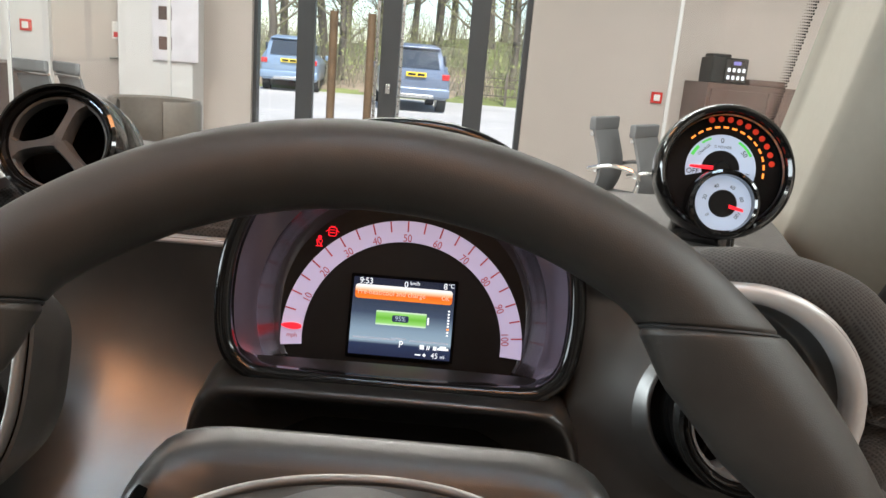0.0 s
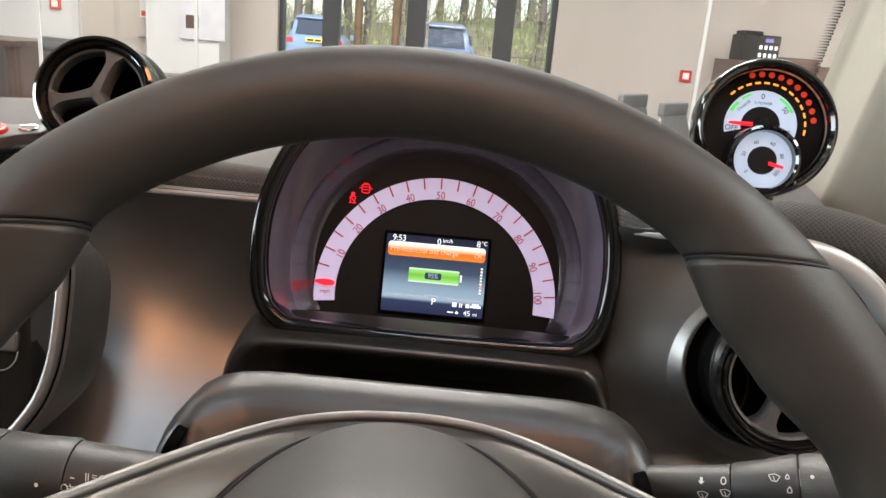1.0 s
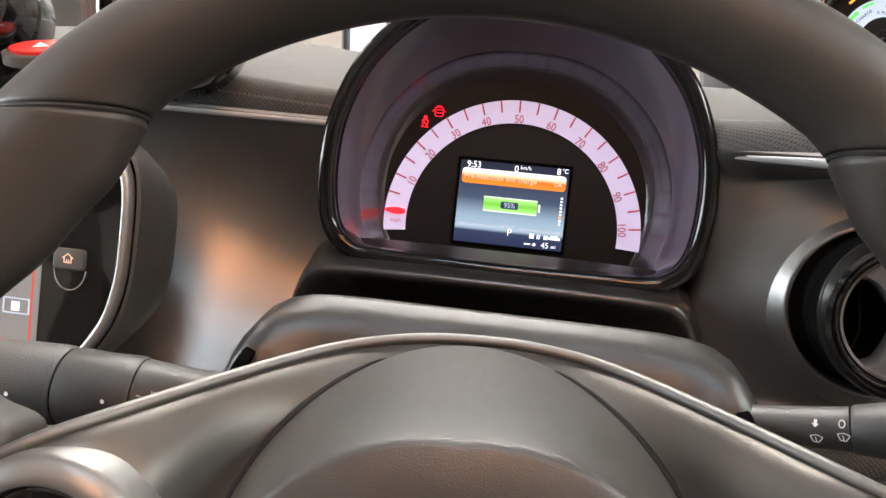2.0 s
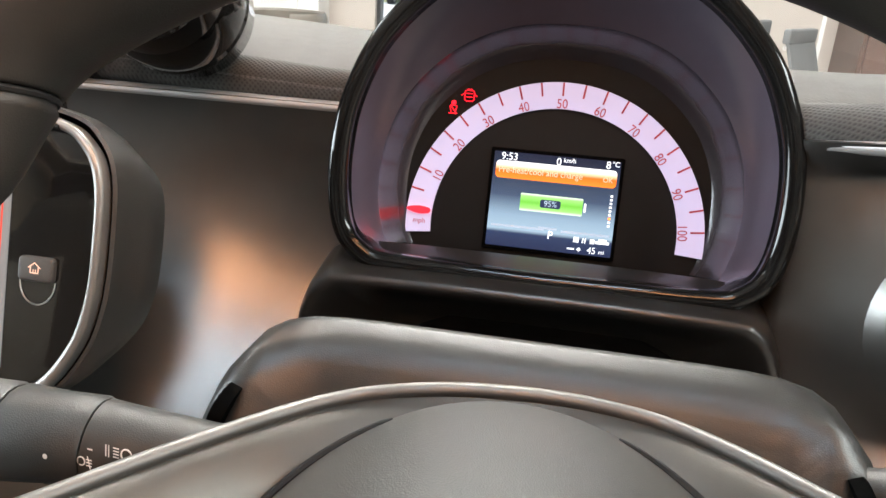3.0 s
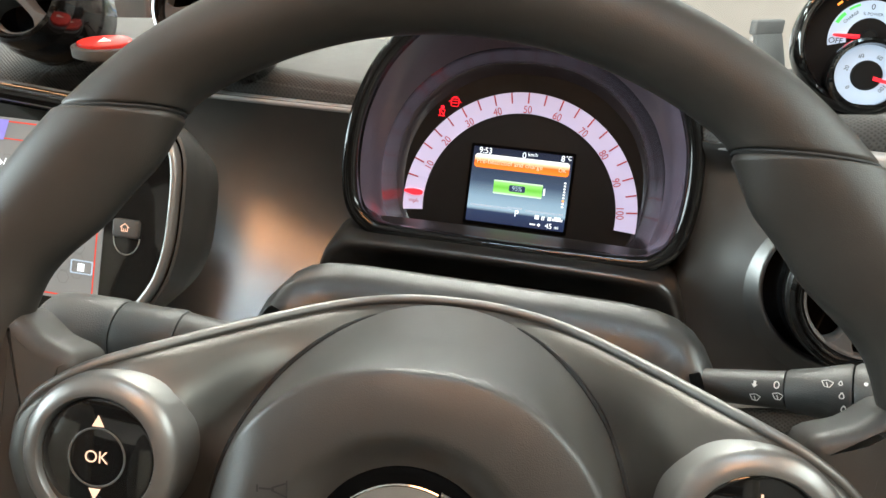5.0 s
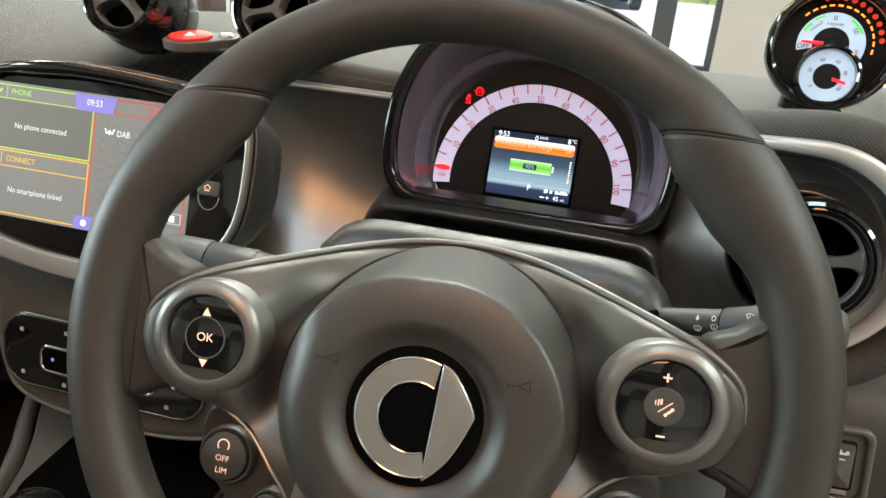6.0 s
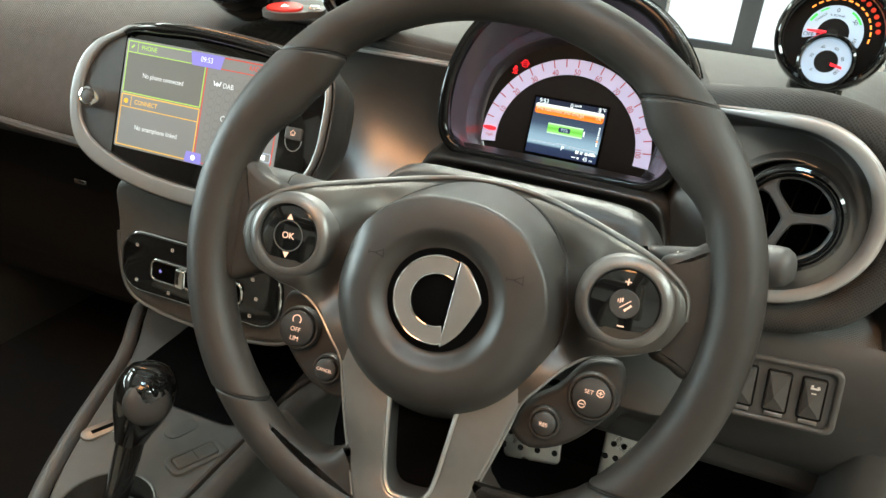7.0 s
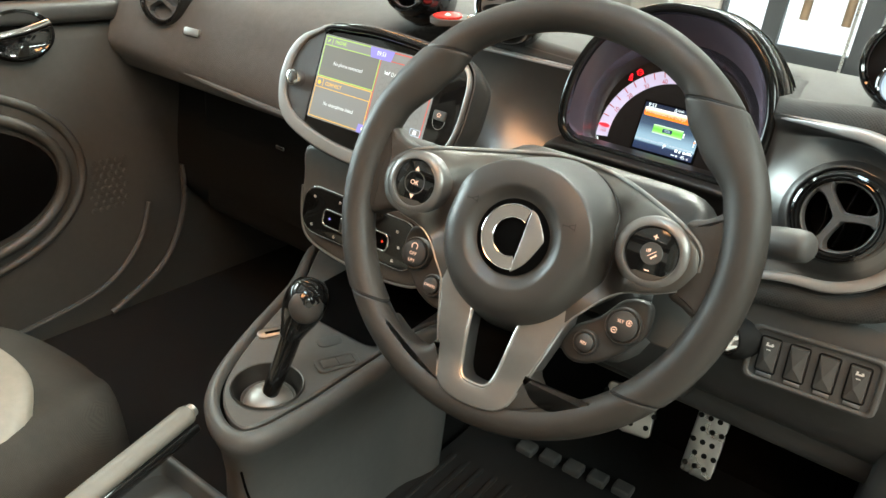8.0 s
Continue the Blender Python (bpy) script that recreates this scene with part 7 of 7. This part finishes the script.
part("handle", tube([(XL + 0.016, 0.255, 0.972), (XL + 0.024, 0.30, 0.980), (XL + 0.016, 0.345, 0.990)], 0.007, 10), "chrome", dl, "chrome pull handle", m=Matrix())
gb = thing("glovebox", pose(0, 0, 0), "black glovebox lid under the passenger dash", "glovebox")
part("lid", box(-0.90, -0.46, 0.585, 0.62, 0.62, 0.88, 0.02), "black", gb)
part("latch", box(-0.69, -0.668, 0.579, 0.590, 0.806, 0.814, 0.002), "chrome", gb)
bd = thing("airbag_badge", pose(-0.775, 0.4800, 0.998, 74, 0, 4), "small silver badge on the passenger dash", "badge")
part("plate", slab(rrect(0.034, 0.012, 0.004), -0.004, 0.0012, 0.0006), "silver", bd)


def seat(m, label):
    t = thing("bucket_seat", m, label, "seat", "front seats")
    cush = []
    for k in range(18):
        y = -0.30 + 0.495 * math.sin(math.pi / 2 * k / 17)
        w = 0.226 * max(0.02, 1 - max(0.0, y / 0.196) ** 2.6) ** 0.5
        top = 0.560 + 0.042 * smooth(-0.30, 0.05, y) - 0.062 * max(0.0, (y - 0.06) / 0.136) ** 2.2
        row = []
        for i in range(33):
            u = -1 + 2 * i / 32
            row.append((w * u, y, top + 0.014 * smooth(0.30, 0.66, abs(u)) * min(1, w / 0.2) - (top - 0.465) * max(0.0, (abs(u) - 0.60) / 0.40) ** 2.6))
        cush.append(row + [(w * 0.93, y, 0.43), (-w * 0.93, y, 0.43)])
    part("cushion", skin(cush), "cloth", t, "dark cloth seat cushion", 70)
    ins = []
    for k, y in enumerate((-0.28, -0.16, -0.06, 0.0, 0.04, 0.066, 0.082, 0.088)):
        ins.append([(0.165 * u * (1 - 0.04 * max(0, k - 3) ** 1.5), y - 0.045 * abs(u) ** 3, 0.575 + 0.13 * min(0.3, y + 0.28) + 0.022 * (1 - u * u) - (0.012 if k == 7 else 0.003 if k == 6 else 0) - 0.012 * abs(u) ** 6) for u in np.linspace(-1, 1, 17)])
    part("centre_panel", thick(skin(ins, False, False, False), 0.03), "ivory", t, "ivory leather centre panel", 70)
    back = []
    for z, y, w, d in ((0.52, -0.30, 0.22, 0.08), (0.75, -0.36, 0.235, 0.09), (1.0, -0.42, 0.22, 0.08), (1.25, -0.47, 0.15, 0.06), (1.32, -0.48, 0.10, 0.04)):
        back.append([(w * math.cos(a) , y + d * math.sin(a), z) for a in np.linspace(0, 2 * math.pi, 25)[:-1]])
    part("backrest", skin(back), "cloth", t, "dark cloth backrest", 70)
    # Unseen pale panel, added to bounce light into the vent's bowl.
    part("back_reflector", thick(sheet(lambda u, v: (0.14 * (2 * u - 1) * (1 - 0.25 * v), -0.205 - 0.15 * v - 0.02 * (2 * u - 1) ** 2, 0.58 + 0.55 * v), 8, 8), 0.02), "ivory", t, "unseen ivory backrest panel added as a reflector", 60)
    part("base", box(-0.20, 0.20, -0.30, 0.10, 0.40, 0.50, 0.02), "black", t)
    return t


st = seat(pose(-0.655, 0.0, 0.0), "dark cloth passenger seat with ivory centre panel")
copy_thing(st, pose(0.0, -0.42, -0.02))["label"] = "dark cloth driver's seat set back from the wheel"

cr = thing("dash_crease", pose(0, 0, 0), "pale edge strip along the passenger dash", "trim")
part("strip", tube(spline([(-0.50, 0.472, 0.917), (-0.62, 0.472, 0.921), (-0.75, 0.474, 0.927), (-0.90, 0.482, 0.936)], 8, False), [0.0052] * 12 + [0.005 - 0.0003 * k for k in range(13)], 8), "greylight", cr)
